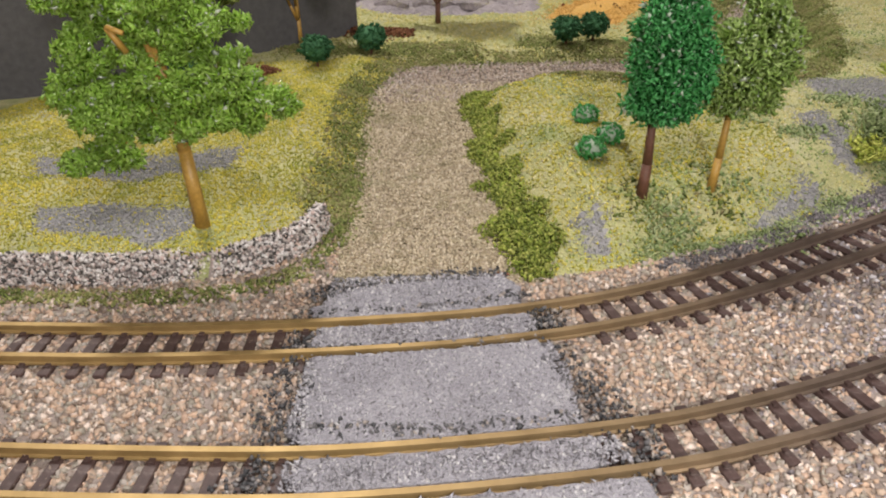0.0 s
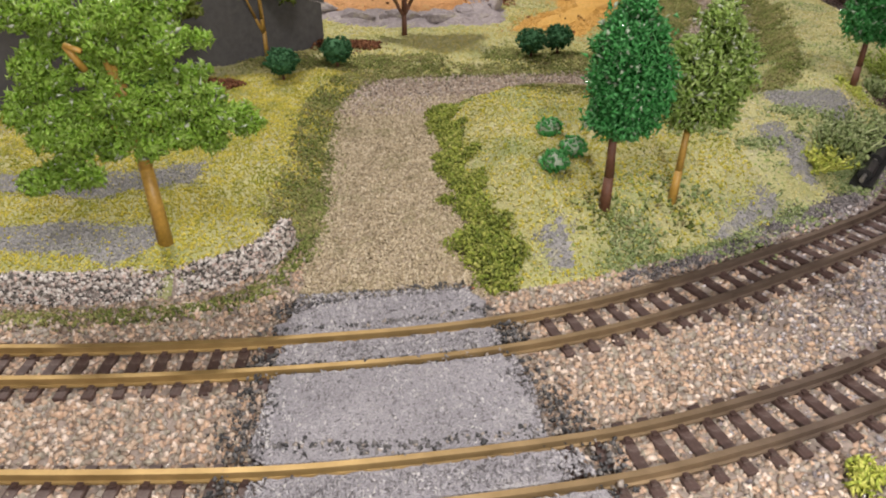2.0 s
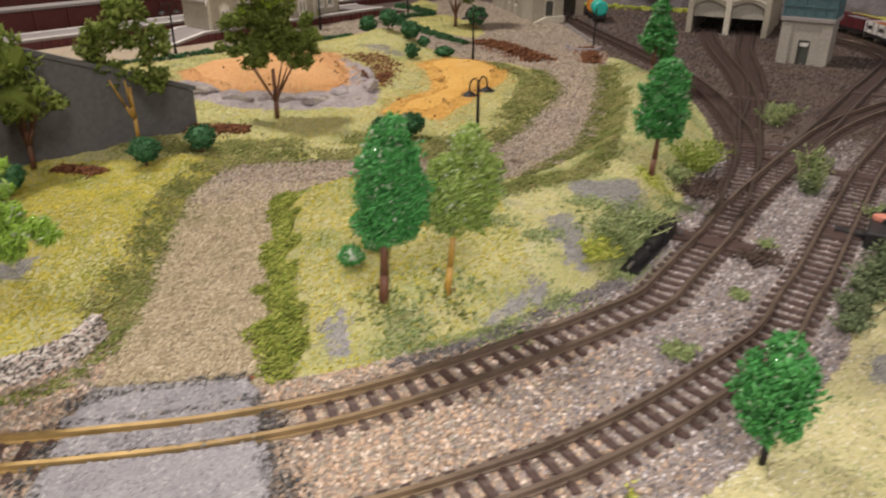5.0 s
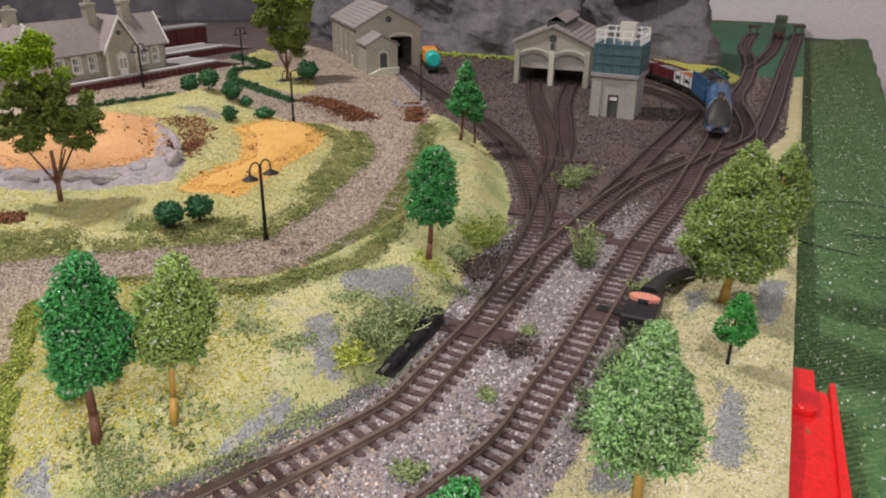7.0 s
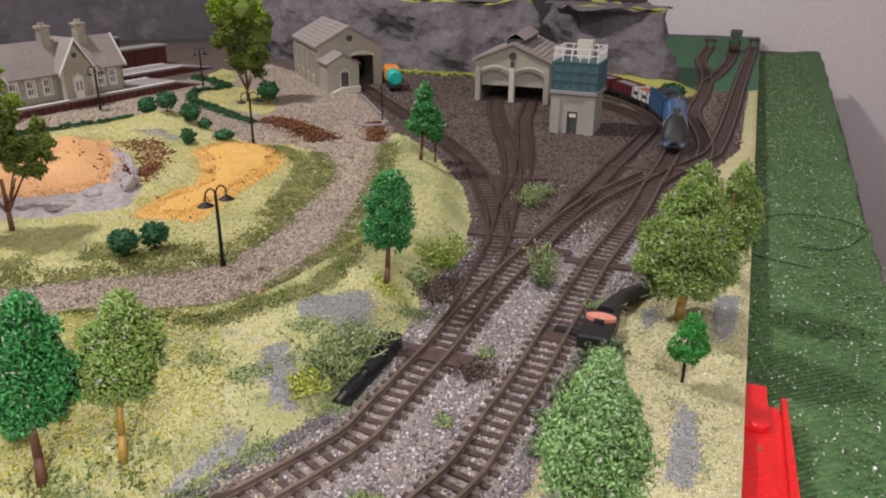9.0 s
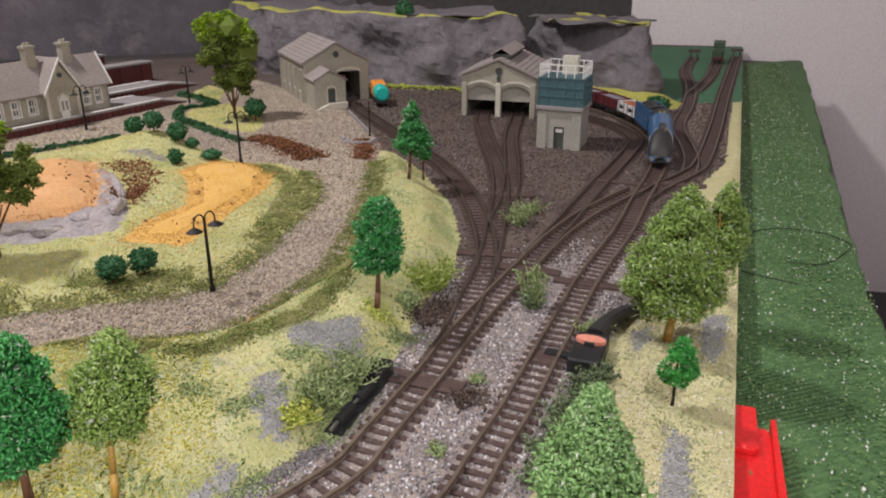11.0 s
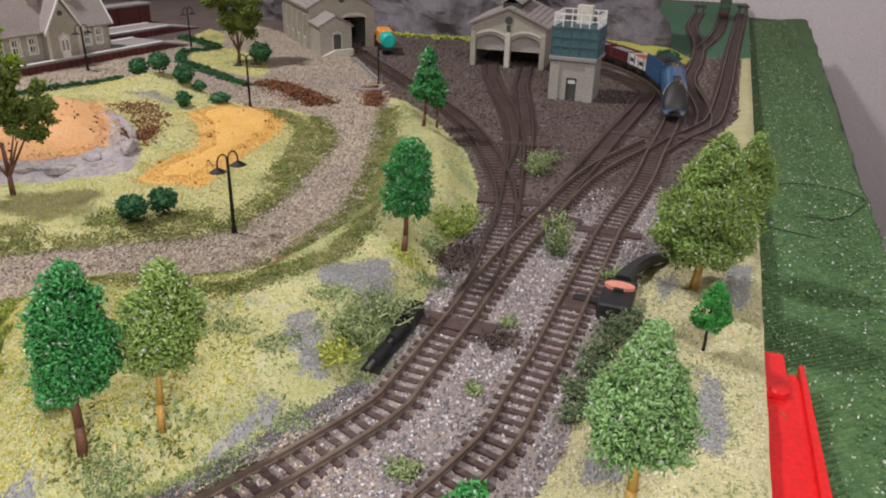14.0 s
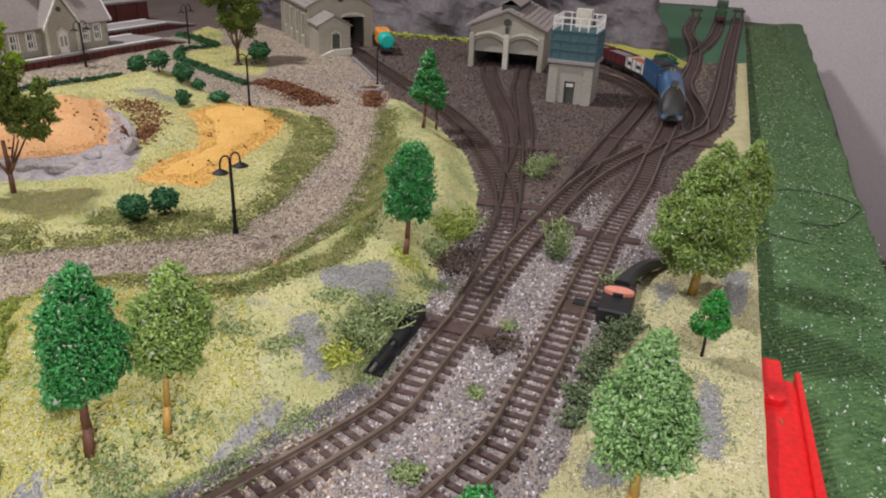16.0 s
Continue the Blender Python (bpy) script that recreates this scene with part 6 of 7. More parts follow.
def wall_with_holes(name, parent, x0, x1, z0, z1, y0, y1, holes, material):
    """A wall in x and z with rectangular openings (xa, xb, za, zb), cut as strips."""
    bm = bmesh.new()
    xs = sorted({x0, x1, *[h[0] for h in holes], *[h[1] for h in holes]})
    for a, b in zip(xs, xs[1:]):
        at = z0
        for h in sorted((h for h in holes if h[0] <= a + 1e-9 and h[1] >= b - 1e-9), key=lambda h: h[2]):
            if h[2] > at + 1e-6:
                box(bm, a, b, y0, y1, at, h[2])
            at = h[3]
        if z1 > at + 1e-6:
            box(bm, a, b, y0, y1, at, z1)
    bmesh.ops.remove_doubles(bm, verts=bm.verts, dist=1e-6)
    return part(name, bm, M[material], parent)


def arch(parent, xm, zs, half, rise, y0, y1, thick, material):
    """A flat arch band over an opening."""
    n = 9
    lo = [(xm + half * (2 * i / (n - 1) - 1), zs + rise * (1 - (2 * i / (n - 1) - 1) ** 2)) for i in range(n)]
    hi = [(x, z + thick) for x, z in lo]
    return part("arch", prism(lo + hi[::-1], y0, y1), M[material], parent)


def engine_shed():
    # Front-left corner, the front runs along local x, the building back along y.
    thing = empty("engine_shed", pose(0.660, 1.234, 0, 0, 0, -34.6))
    tagged(thing, "two-road stone engine shed with slate roof and vent", "engine shed")
    W, D, e, r = 0.128, 0.17, 0.070, 0.097
    p = 0.009
    for i, x in enumerate((0.0, (W - p) / 2, W - p)):
        part("pier", boxes((x, x + p, -0.003, 0.008, 0, 0.058), bevel=0.0006), M["cream" if i == 1 else "dry_stone"], thing)
    for x0 in (p, (W + p) / 2):
        x1 = x0 + (W - 3 * p) / 2
        xm, hw = (x0 + x1) / 2, (x1 - x0) / 2
        n = 9
        lo = [(xm + hw * (2 * i / (n - 1) - 1), 0.044 + 0.010 * (1 - (2 * i / (n - 1) - 1) ** 2)) for i in range(n)]
        part("arch_wall", prism(lo + [(x1, 0.0585), (x0, 0.0585)], 0.0, 0.006), M["dry_stone"], thing)
        arch(thing, xm, 0.0515, hw, 0.007, -0.0015, 0.0, 0.0035, "cream")
        part("door_panel", boxes((x0 + 0.0005, x1 - 0.0005, 0.0065, 0.0080, 0.027, 0.056)), M["tower_wall"], thing, "pale upper door panel")
    part("gable", prism([(0, 0.058), (W, 0.058), (W, e), (W / 2, r), (0, e)], 0.0, 0.006), M["dry_stone"], thing)
    part("round_vent", rods(((W / 2, -0.0015, 0.078), (W / 2, 0.001, 0.078), 0.0062, 0.0062), n=18), M["dark_door"], thing)
    part("keystone", boxes((W / 2 - 0.003, W / 2 + 0.003, -0.002, 0, 0.060, 0.070)), M["dark_door"], thing)
    part("side_wall", boxes((0, 0.005, 0.008, D, 0, e)), M["dry_stone"], thing)
    part("side_wall", boxes((W - 0.005, W, 0.008, D, 0, e)), M["dry_stone"], thing)
    # The back wall is coloured as the shade inside the shed, not as stone.
    part("back_wall", prism([(0, 0), (W, 0), (W, e), (W / 2, r), (0, e)], D, D + 0.005), M["shaded_inside"], thing)
    roof_pair(thing, 0, W, 0, D, e, r, 0.006, "slate")
    courses(thing, 0, W, 0, D, e, r, 0.006, 8, "slate")
    lw = 0.030
    part("roof_vent", boxes((W / 2 - lw / 2, W / 2 + lw / 2, 0.018, D - 0.03, r - 0.012, r + 0.007)), M["dark_door"], thing)
    roof_pair(thing, W / 2 - lw / 2, W / 2 + lw / 2, 0.018, D - 0.03, r + 0.007, r + 0.016, 0.003, "slate", 0.002, "vent_roof")
    return thing


engine_shed()


def water_tower():
    thing = empty("water_tower", pose(0.6835, 0.979, 0, 0, 0, -40.7))
    tagged(thing, "stone water tower with a ribbed teal tank and white rail", "water tower")
    W, D, h = 0.0610, 0.056, 0.056
    wall_with_holes("front_wall", thing, 0, W, 0, h, 0, 0.004, [(0.023, 0.038, 0, 0.032)], "tower_wall")
    part("side_wall", boxes((0, 0.004, 0.004, D, 0, h)), M["tower_wall"], thing)
    part("side_wall", boxes((W - 0.004, W, 0.004, D, 0, h)), M["tower_wall"], thing)
    part("back_wall", boxes((0.004, W - 0.004, D - 0.004, D, 0, h)), M["tower_wall"], thing)
    for x in (0.0, W - 0.011):
        part("pilaster", boxes((x - 0.0012, x + 0.0122, -0.0022, 0, 0, h - 0.002)), M["tower_wall"], thing)
    door = part("door", boxes((0.023, 0.038, 0.0025, 0.0038, 0, 0.032)), M["dark_door"], thing, "dark door with a bright fanlight")
    part("fanlight", boxes((0.0255, 0.0355, 0.0015, 0.0025, 0.024, 0.029)), M["white"], door)
    part("cornice", boxes((-0.0035, W + 0.0035, -0.0045, D + 0.0035, h, h + 0.006), bevel=0.0008), M["platform_top"], thing)
    t0, t1 = h + 0.006, 0.101
    tank = part("tank", boxes((-0.0015, W + 0.0015, -0.0025, D + 0.0015, t0, t1)), M["tank_teal"], thing)
    for i in range(4):
        z = t0 + (t1 - t0) * (i + 0.02) / 3.1
        part("tank_rib", boxes((-0.0028, W + 0.0028, -0.0038, D + 0.0028, z, z + 0.0018)), M["tank_teal"], tank)
    for i in range(6):
        x = -0.0015 + (W + 0.003) * i / 5
        part("tank_rib", boxes((x - 0.0007, x + 0.0007, -0.0034, -0.0025, t0, t1)), M["tank_teal"], tank)
        y = -0.0025 + (D + 0.004) * i / 5
        part("tank_rib", boxes((W + 0.0015, W + 0.0024, y - 0.0007, y + 0.0007, t0, t1)), M["tank_teal"], tank)
        part("tank_rib", boxes((-0.0024, -0.0015, y - 0.0007, y + 0.0007, t0, t1)), M["tank_teal"], tank)
    rail = empty("railing")
    rail.parent = thing
    for y in (-0.002, D + 0.001):
        for i in range(6):
            x = W * i / 5
            part("post", boxes((x - 0.0007, x + 0.0007, y - 0.0007, y + 0.0007, t1, t1 + 0.019)), M["white"], rail)
        for z in (t1 + 0.009, t1 + 0.018):
            part("bar", boxes((-0.001, W + 0.001, y - 0.0006, y + 0.0006, z, z + 0.0013)), M["white"], rail)
    for x in (-0.0002, W + 0.0002):
        for i in range(1, 5):
            y = -0.002 + (D + 0.003) * i / 5
            part("post", boxes((x - 0.0007, x + 0.0007, y - 0.0007, y + 0.0007, t1, t1 + 0.019)), M["white"], rail)
        for z in (t1 + 0.009, t1 + 0.018):
            part("bar", boxes((x - 0.0006, x + 0.0006, -0.002, D + 0.001, z, z + 0.0013)), M["white"], rail)
    part("hatch", boxes((0.022, 0.044, D - 0.018, D - 0.004, t1, t1 + 0.026)), M["cream"], thing)
    return thing


water_tower()


def goods_shed():
    thing = empty("goods_shed", pose(0.418, 1.428, 0, 0, 0, 4.5))
    tagged(thing, "stone goods shed with slate roof and open rail door", "goods shed")
    W, D, e, r = 0.125, 0.20, 0.074, 0.108
    wall_with_holes("front_wall", thing, 0, W, 0, e, 0, 0.006, [(0.064, 0.108, 0, 0.056)], "dry_stone")
    part("gable", prism([(0, e), (W, e), (W / 2, r)], 0, 0.006), M["dry_stone"], thing)
    arch(thing, 0.086, 0.054, 0.023, 0.005, -0.0015, 0, 0.005, "cream")
    part("round_vent", rods(((W / 2, -0.0015, 0.088), (W / 2, 0.001, 0.088), 0.0058, 0.0058), n=16), M["dark_door"], thing)
    part("open_door", boxes((0.062, 0.078, -0.004, -0.001, 0, 0.050)), M["wagon_red"], thing, "brick-red sliding door, half open")
    holes = [(0.022 + 0.045 * i, 0.038 + 0.045 * i, 0.020, 0.058) for i in range(4)]
    side = wall_with_holes("side_wall", thing, 0.006, D, 0, e, 0, 0.005, holes, "dry_stone")
    side.matrix_basis = pose(0.005, 0, 0, 0, 0, 90)
    for h in holes:
        win = part("window", boxes((0.0032, 0.0042, h[0], h[1], h[2], h[3])), M["dark_door"], thing)
        part("sill", boxes((-0.0016, 0, h[0] - 0.002, h[1] + 0.002, h[2] - 0.003, h[2])), M["cream"], win)
    for i in range(5):
        yb = 0.006 + 0.0455 * i
        part("buttress", boxes((-0.004, 0, yb, yb + 0.007, 0, 0.062)), M["dry_stone"], thing)
    part("side_wall", boxes((W - 0.005, W, 0.006, D, 0, e)), M["dry_stone"], thing)
    # Coloured near-black for the shade behind the rail door.
    part("back_wall", boxes((0.005, W - 0.005, D - 0.005, D, 0, e)), M["shaded_inside"], thing)
    part("gable", prism([(0, e), (W, e), (W / 2, r)], D - 0.006, D), M["dry_stone"], thing)
    roof_pair(thing, 0, W, 0, D, e, r, 0.005, "slate")
    courses(thing, 0, W, 0, D, e, r, 0.005, 8, "slate")
    # office in front
    part("office_wall", prism([(0.002, 0), (0.060, 0), (0.060, 0.050), (0.031, 0.066), (0.002, 0.050)], -0.066, 0.0), M["dry_stone"], thing)
    roof_pair(thing, 0.002, 0.060, -0.066, -0.002, 0.051, 0.067, 0.0035, "slate", 0.0025, "office_roof")
    win = part("office_door", boxes((0.026, 0.040, -0.0670, -0.0660, 0.012, 0.036)), M["dark_door"], thing)
    part("frame", prism([(0.024, 0.010), (0.026, 0.010), (0.026, 0.036), (0.033, 0.040), (0.040, 0.036), (0.040, 0.010), (0.042, 0.010), (0.042, 0.038), (0.033, 0.043), (0.024, 0.038)], -0.0680, -0.0660), M["cream"], win)
    part("loading_ramp", prism([(0.004, 0), (0.060, 0), (0.060, 0.012), (0.026, 0.010)], -0.076, -0.0665), M["cream"], thing)
    return thing


goods_shed()


# The station stands at an angle: local x runs along the platform, y back from its edge.
STATION = pose(-0.028, 1.298, 0, 0, 0, 43.0)


def platform(name, y0, y1, x0, x1, h, ramp, label):
    thing = empty(name, STATION.copy())
    tagged(thing, label, "platform", "station platforms")
    part("body", prism([(x0 - ramp, 0), (x1 + ramp, 0), (x1, h - 0.003), (x0, h - 0.003)], y0, y1), M["maroon"], thing)
    part("paving", prism([(x0 - ramp, 0.0003), (x0, h - 0.003), (x1, h - 0.003), (x1 + ramp, 0.0003), (x1 + ramp, 0.003), (x1, h), (x0, h), (x0 - ramp, 0.003)], y0 - 0.002, y1 + 0.002), M["platform_top"], thing)
    for ya, yb in ((y0 - 0.0018, y0 + 0.005), (y1 - 0.005, y1 + 0.0018)):
        part("edge_line", prism([(x0 - ramp, 0.0033), (x0, h + 0.0003), (x1, h + 0.0003), (x1, h + 0.0012), (x0, h + 0.0012), (x0 - ramp, 0.0042)], ya, yb), M["white"], thing, "white edge line")
    n = int((x1 - x0) / 0.012)
    for i in range(min(n, 60)):
        x = x1 - 0.012 * (i + 1)
        part("brick_pier", boxes((x, x + 0.0018, y0 - 0.0022, y0, 0, h - 0.003)), M["maroon"], thing)
    return thing


platform("platform", 0.0, 0.075, -0.13, 0.26, 0.015, 0.06, "maroon brick platform with grey paving and white edge")
platform("platform", 0.130, 0.19, -0.70, 0.40, 0.015, 0.08, "far maroon brick platform with grey paving")


def far_wall():
    thing = empty("retaining_wall", STATION.copy())
    tagged(thing, "dark maroon brick retaining wall behind the platforms", "wall")
    part("lower_wall", boxes((-0.9, 0.47, 0.255, 0.285, 0, 0.040)), M["maroon"], thing)
    part("coping", boxes((-0.9, 0.472, 0.250, 0.289, 0.040, 0.044)), M["platform_top"], thing)
    part("upper_wall", boxes((-0.9, 0.40, 0.315, 0.335, 0, 0.058)), M["maroon"], thing)
    part("upper_coping", boxes((-0.9, 0.402, 0.311, 0.339, 0.058, 0.062)), M["platform_top"], thing)
    for i in range(24):
        x = 0.44 - 0.055 * i
        part("buttress", boxes((x, x + 0.006, 0.2515, 0.255, 0, 0.040)), M["maroon"], thing)
    return thing


far_wall()


def station():
    thing = empty("station_building", STATION @ pose(0, 0, 0.0152))
    tagged(thing, "stone station building with steep slate roofs and chimneys", "station building")
    y0, y1 = 0.018, 0.070
    x0, x1 = -0.06, 0.165
    e, r = 0.047, 0.088
    wins = [(-0.040, -0.027), (-0.012, 0.001), (0.016, 0.029), (0.115, 0.126), (0.138, 0.149)]
    wall_with_holes("front_wall", thing, x0, x1, 0, e, y0, y0 + 0.004, [(a, b, 0.012, 0.036) for a, b in wins], "dry_stone")
    part("back_wall", boxes((x0, x1, y1 - 0.004, y1, 0, e)), M["dry_stone"], thing)
    for a, b in wins:
        win = part("window", boxes((a, b, y0 + 0.0018, y0 + 0.0026, 0.012, 0.036)), M["white"], thing)
        for za, zb in ((0.0145, 0.0225), (0.0255, 0.0335)):
            part("pane", boxes(((a + b) / 2 - 0.0034, (a + b) / 2 + 0.0034, y0 + 0.0012, y0 + 0.0018, za, zb)), M["dark_door"], win)
        part("frame", boxes((a - 0.0018, a, y0 - 0.0015, y0, 0.010, 0.038), (b, b + 0.0018, y0 - 0.0015, y0, 0.010, 0.038), (a, b, y0 - 0.0015, y0, 0.036, 0.038), (a, b, y0 - 0.0015, y0, 0.010, 0.012)), M["white"], win)
        part("glazing_bar", boxes(((a + b) / 2 - 0.0006, (a + b) / 2 + 0.0006, y0 + 0.0005, y0 + 0.0018, 0.012, 0.036), (a, b, y0 + 0.0005, y0 + 0.0018, 0.0235, 0.0247)), M["white"], win)
    ym = (y0 + y1) / 2
    for x in (x0, x1 - 0.004):
        bm = prism([(y0, 0), (y1, 0), (y1, e), (ym, r), (y0, e)], 0, 0.004)
        bmesh.ops.transform(bm, matrix=Matrix(((0, 1, 0, x), (1, 0, 0, 0), (0, 0, 1, 0), (0, 0, 0, 1))), verts=bm.verts)
        bmesh.ops.recalc_face_normals(bm, faces=bm.faces)
        part("gable_end", bm, M["dry_stone"], thing)
    k = (r - e) / (ym - y0)
    for s in (-1, 1):
        ye = y0 - 0.005 if s < 0 else y1 + 0.005
        o = [(ye, e - 0.005 * k), (ym, r), (ym, r + 0.003), (ye, e - 0.005 * k + 0.0025)]
        swap = Matrix(((0, 1, 0, 0), (1, 0, 0, 0), (0, 0, 1, 0), (0, 0, 0, 1)))
        for nm, xa, xb, grow, mt in (("roof", x0 - 0.004, x1 + 0.004, 0.0, "slate"), ("barge_board", x1 + 0.004, x1 + 0.007, 0.0008, "white"), ("barge_board", x0 - 0.007, x0 - 0.004, 0.0008, "white")):
            bm = prism([(y, z + grow) for y, z in o], xa, xb)
            bmesh.ops.transform(bm, matrix=swap, verts=bm.verts)
            bmesh.ops.recalc_face_normals(bm, faces=bm.faces)
            part(nm, bm, M[mt], thing)
    # cross wing with its gable to the platform edge
    for a, b, ridge in ((0.040, 0.098, 0.092), (-0.116, -0.056, 0.09)):
        c = (a + b) / 2
        wing = part("wing", prism([(a, 0), (b, 0), (b, e), (c, ridge - 0.004), (a, e)], y0 - 0.012, y1 + 0.006), M["dry_stone"], thing)
        roof_pair(thing, a, b, y0 - 0.012, y1 + 0.006, e, ridge, 0.004, "slate", 0.0025, "wing_roof")
        for s in (-1, 1):
            xe = a - 0.006 if s < 0 else b + 0.006
            kk = (ridge - e) / (c - a)
            part("barge_board", prism([(xe, e - 0.006 * kk - 0.001), (c, ridge - 0.001), (c, ridge + 0.004), (xe, e - 0.006 * kk + 0.004)], y0 - 0.0185, y0 - 0.0165), M["white"], thing)
        win = part("window", prism([(c - 0.010, 0.010), (c + 0.010, 0.010), (c + 0.010, 0.034), (c, 0.040), (c - 0.010, 0.034)], y0 - 0.0128, y0 - 0.012), M["cream"], wing)
        part("door", prism([(c - 0.0075, 0.0), (c + 0.0075, 0.0), (c + 0.0075, 0.031), (c, 0.036), (c - 0.0075, 0.031)], y0 - 0.0136, y0 - 0.0128), M["white"], wing, "white double door")
        for u in (-0.0036, 0.0036):
            part("door_pane", boxes((c + u - 0.0018, c + u + 0.0018, y0 - 0.0141, y0 - 0.0136, 0.012, 0.027)), M["platform_top"], wing)
        part("round_vent", rods(((c, y0 - 0.0135, 0.068), (c, y0 - 0.012, 0.068), 0.004, 0.004), n=14), M["dark_door"], wing)
        for x in (a, b - 0.004):
            part("quoin", boxes((x - 0.0006, x + 0.0046, y0 - 0.0132, y0 - 0.0120, 0, e - 0.002)), M["cream"], wing)
    for x in (0.040, 0.104, -0.090):
        stack = part("chimney", boxes((x, x + 0.016, ym - 0.007, ym + 0.007, 0.070, 0.109), bevel=0.0006), M["dry_stone"], thing)
        part("chimney_cap", boxes((x - 0.0015, x + 0.0175, ym - 0.0085, ym + 0.0085, 0.109, 0.113)), M["dry_stone"], stack)
        part("chimney_pot", rods(((x + 0.005, ym, 0.113), (x + 0.005, ym, 0.118), 0.003, 0.0025), ((x + 0.011, ym, 0.113), (x + 0.011, ym, 0.118), 0.003, 0.0025), n=10), M["dry_stone"], stack)
    return thing


station()


# ---- rock faces ----
def cliff(name, line, h, label, seed, moss=True, depth=0.12):
    """A carved rock face along a plan line, leaning back, with a mossy top."""
    q, d = spline(line, 0.007)
    back = np.c_[d[:, 1], -d[:, 0]]
    n, m = len(q), 24
    verts = []
    for i in range(n):
        for j in range(m + 1):
            f = j / m
            v = Vector((q[i][0] * 16, q[i][1] * 16, f * 2.6 + seed))
            ridge = noise.noise(v * 0.7) * 0.030 + 0.020 * (noise.voronoi(v * 0.9)[0][0] - 0.4) + 0.008 * (noise.voronoi(v * 2.3)[0][0] - 0.4) + noise.noise(v * 6) * 0.002
            o = f * 0.03 + 0.03 * max(0, f - 0.8) - ridge
            top = h * (1 + 0.08 * noise.noise(Vector((q[i][0] * 9, q[i][1] * 9, seed))))
            verts.append((q[i][0] + back[i][0] * o, q[i][1] + back[i][1] * o, f * top - 0.001))
    faces = [(i * (m + 1) + j, (i + 1) * (m + 1) + j, (i + 1) * (m + 1) + j + 1, i * (m + 1) + j + 1) for i in range(n - 1) for j in range(m)]
    thing = empty(name)
    tagged(thing, label, "rock")
    mesh_from("rock_face", verts, faces, M["rock"], thing)
    tv, tf, back_row = [], [], []
    for i in range(n):
        a = Vector(verts[i * (m + 1) + m])
        b = a + Vector((back[i][0], back[i][1], 0)) * (0.030 + 0.016 * noise.noise(a * 40))
        back_row.append(b)
        for k in range(6):
            p = a.lerp(b, k / 5)
            tv.append((p.x, p.y, p.z - 0.0006 + (0.003 + 0.005 * noise.noise(p * 30) if k else 0.0)))
    for i in range(n - 1):
        for k in range(5):
            tf.append((i * 6 + k, (i + 1) * 6 + k, (i + 1) * 6 + k + 1, i * 6 + k + 1))
    mesh_from("mossy_top", tv, tf, M["moss"] if moss else M["rock"], thing)
    rv = [p + Vector((back[i][0], back[i][1], 0)) * depth * k / 4 + Vector((0, 0, 0.012 * noise.noise((p + Vector((0, 0, k * 0.05))) * 25) * min(k, 1))) for i, p in enumerate(back_row) for k in range(5)]
    mesh_from("rock_top", rv, [(i * 5 + k, (i + 1) * 5 + k, (i + 1) * 5 + k + 1, i * 5 + k + 1) for i in range(n - 1) for k in range(4)], M["rock"], thing)
    return thing


cliff("rock_face", [(1.125, 1.58), (1.105, 1.40), (1.090, 1.285), (1.050, 1.245), (1.00, 1.285), (0.94, 1.365), (0.915, 1.42), (0.92, 1.58)], 0.136, "large dark grey carved rock with yellow moss on top", 3.0)
cliff("rock_face", [(0.93, 1.62), (0.90, 1.50), (0.87, 1.465), (0.80, 1.480), (0.68, 1.54), (0.60, 1.60), (0.50, 1.70), (0.40, 1.82), (0.33, 1.95), (0.30, 2.1)], 0.142, "long dark grey carved rock face behind the yard", 7.0, True, 0.2)
strip([(0.57, 1.585), (0.66, 1.53), (0.78, 1.455)], 0.022, 0.010, 1200, "lichen_yellow", "yellow-green weeds at the rock's foot", "weeds", 0.005, 73)
bush(0.67, 1.62, 0.02, 0.02, 0.13, "leaf_bush", "dark green bush on top of the rock", 0.006, 58)
# dark panel at the layout's end
panel = empty("grey_panel", pose(-0.050, 0.717, -0.002, 0, 0, 220.7))
tagged(panel, "upright dark grey wing wall with a sloping top", "panel")
part("face", prism([(0, 0), (0.72, 0), (0.72, 0.19), (0.34, 0.17), (0.0, 0.042)], -0.006, 0.006), M["panel_grey"], panel)
part("coping", prism([(-0.002, 0.042), (0.34, 0.170), (0.72, 0.190), (0.72, 0.194), (0.34, 0.1745), (-0.002, 0.046)], -0.008, 0.008), M["panel_grey"], panel)


# ---- rolling stock ----
def wheel_mesh(name, r, spokes, material, y=0.0015):
    bm = bmesh.new()
    n = 28
    for r0, r1, t in ((r * 0.86, r, y), (0, r * 0.2, y * 1.1)):
        if r0 == 0:
            bmesh.ops.create_cone(bm, cap_ends=True, segments=14, radius1=r1, radius2=r1, depth=t * 2)
            continue
        rings = []
        for i in range(n):
            a = 2 * math.pi * i / n
            rings.append([bm.verts.new((rr * math.cos(a), rr * math.sin(a), z)) for rr, z in ((r0, -t), (r1, -t), (r1, t), (r0, t))])
        for i in range(n):
            p, q = rings[i], rings[(i + 1) % n]
            for j in range(4):
                bm.faces.new((p[j], q[j], q[(j + 1) % 4], p[(j + 1) % 4]))
    for i in range(spokes):
        a = 2 * math.pi * i / spokes
        rod(bm, (0, 0, 0), (r * 0.9 * math.cos(a), r * 0.9 * math.sin(a), 0), r * 0.05, r * 0.04, 5)
    bmesh.ops.recalc_face_normals(bm, faces=bm.faces)
    bmesh.ops.rotate(bm, verts=bm.verts, matrix=Matrix.Rotation(radians(90), 3, "X"))
    me = bpy.data.meshes.new(name)
    bm.to_mesh(me)
    bm.free()
    me.materials.append(material)
    return me


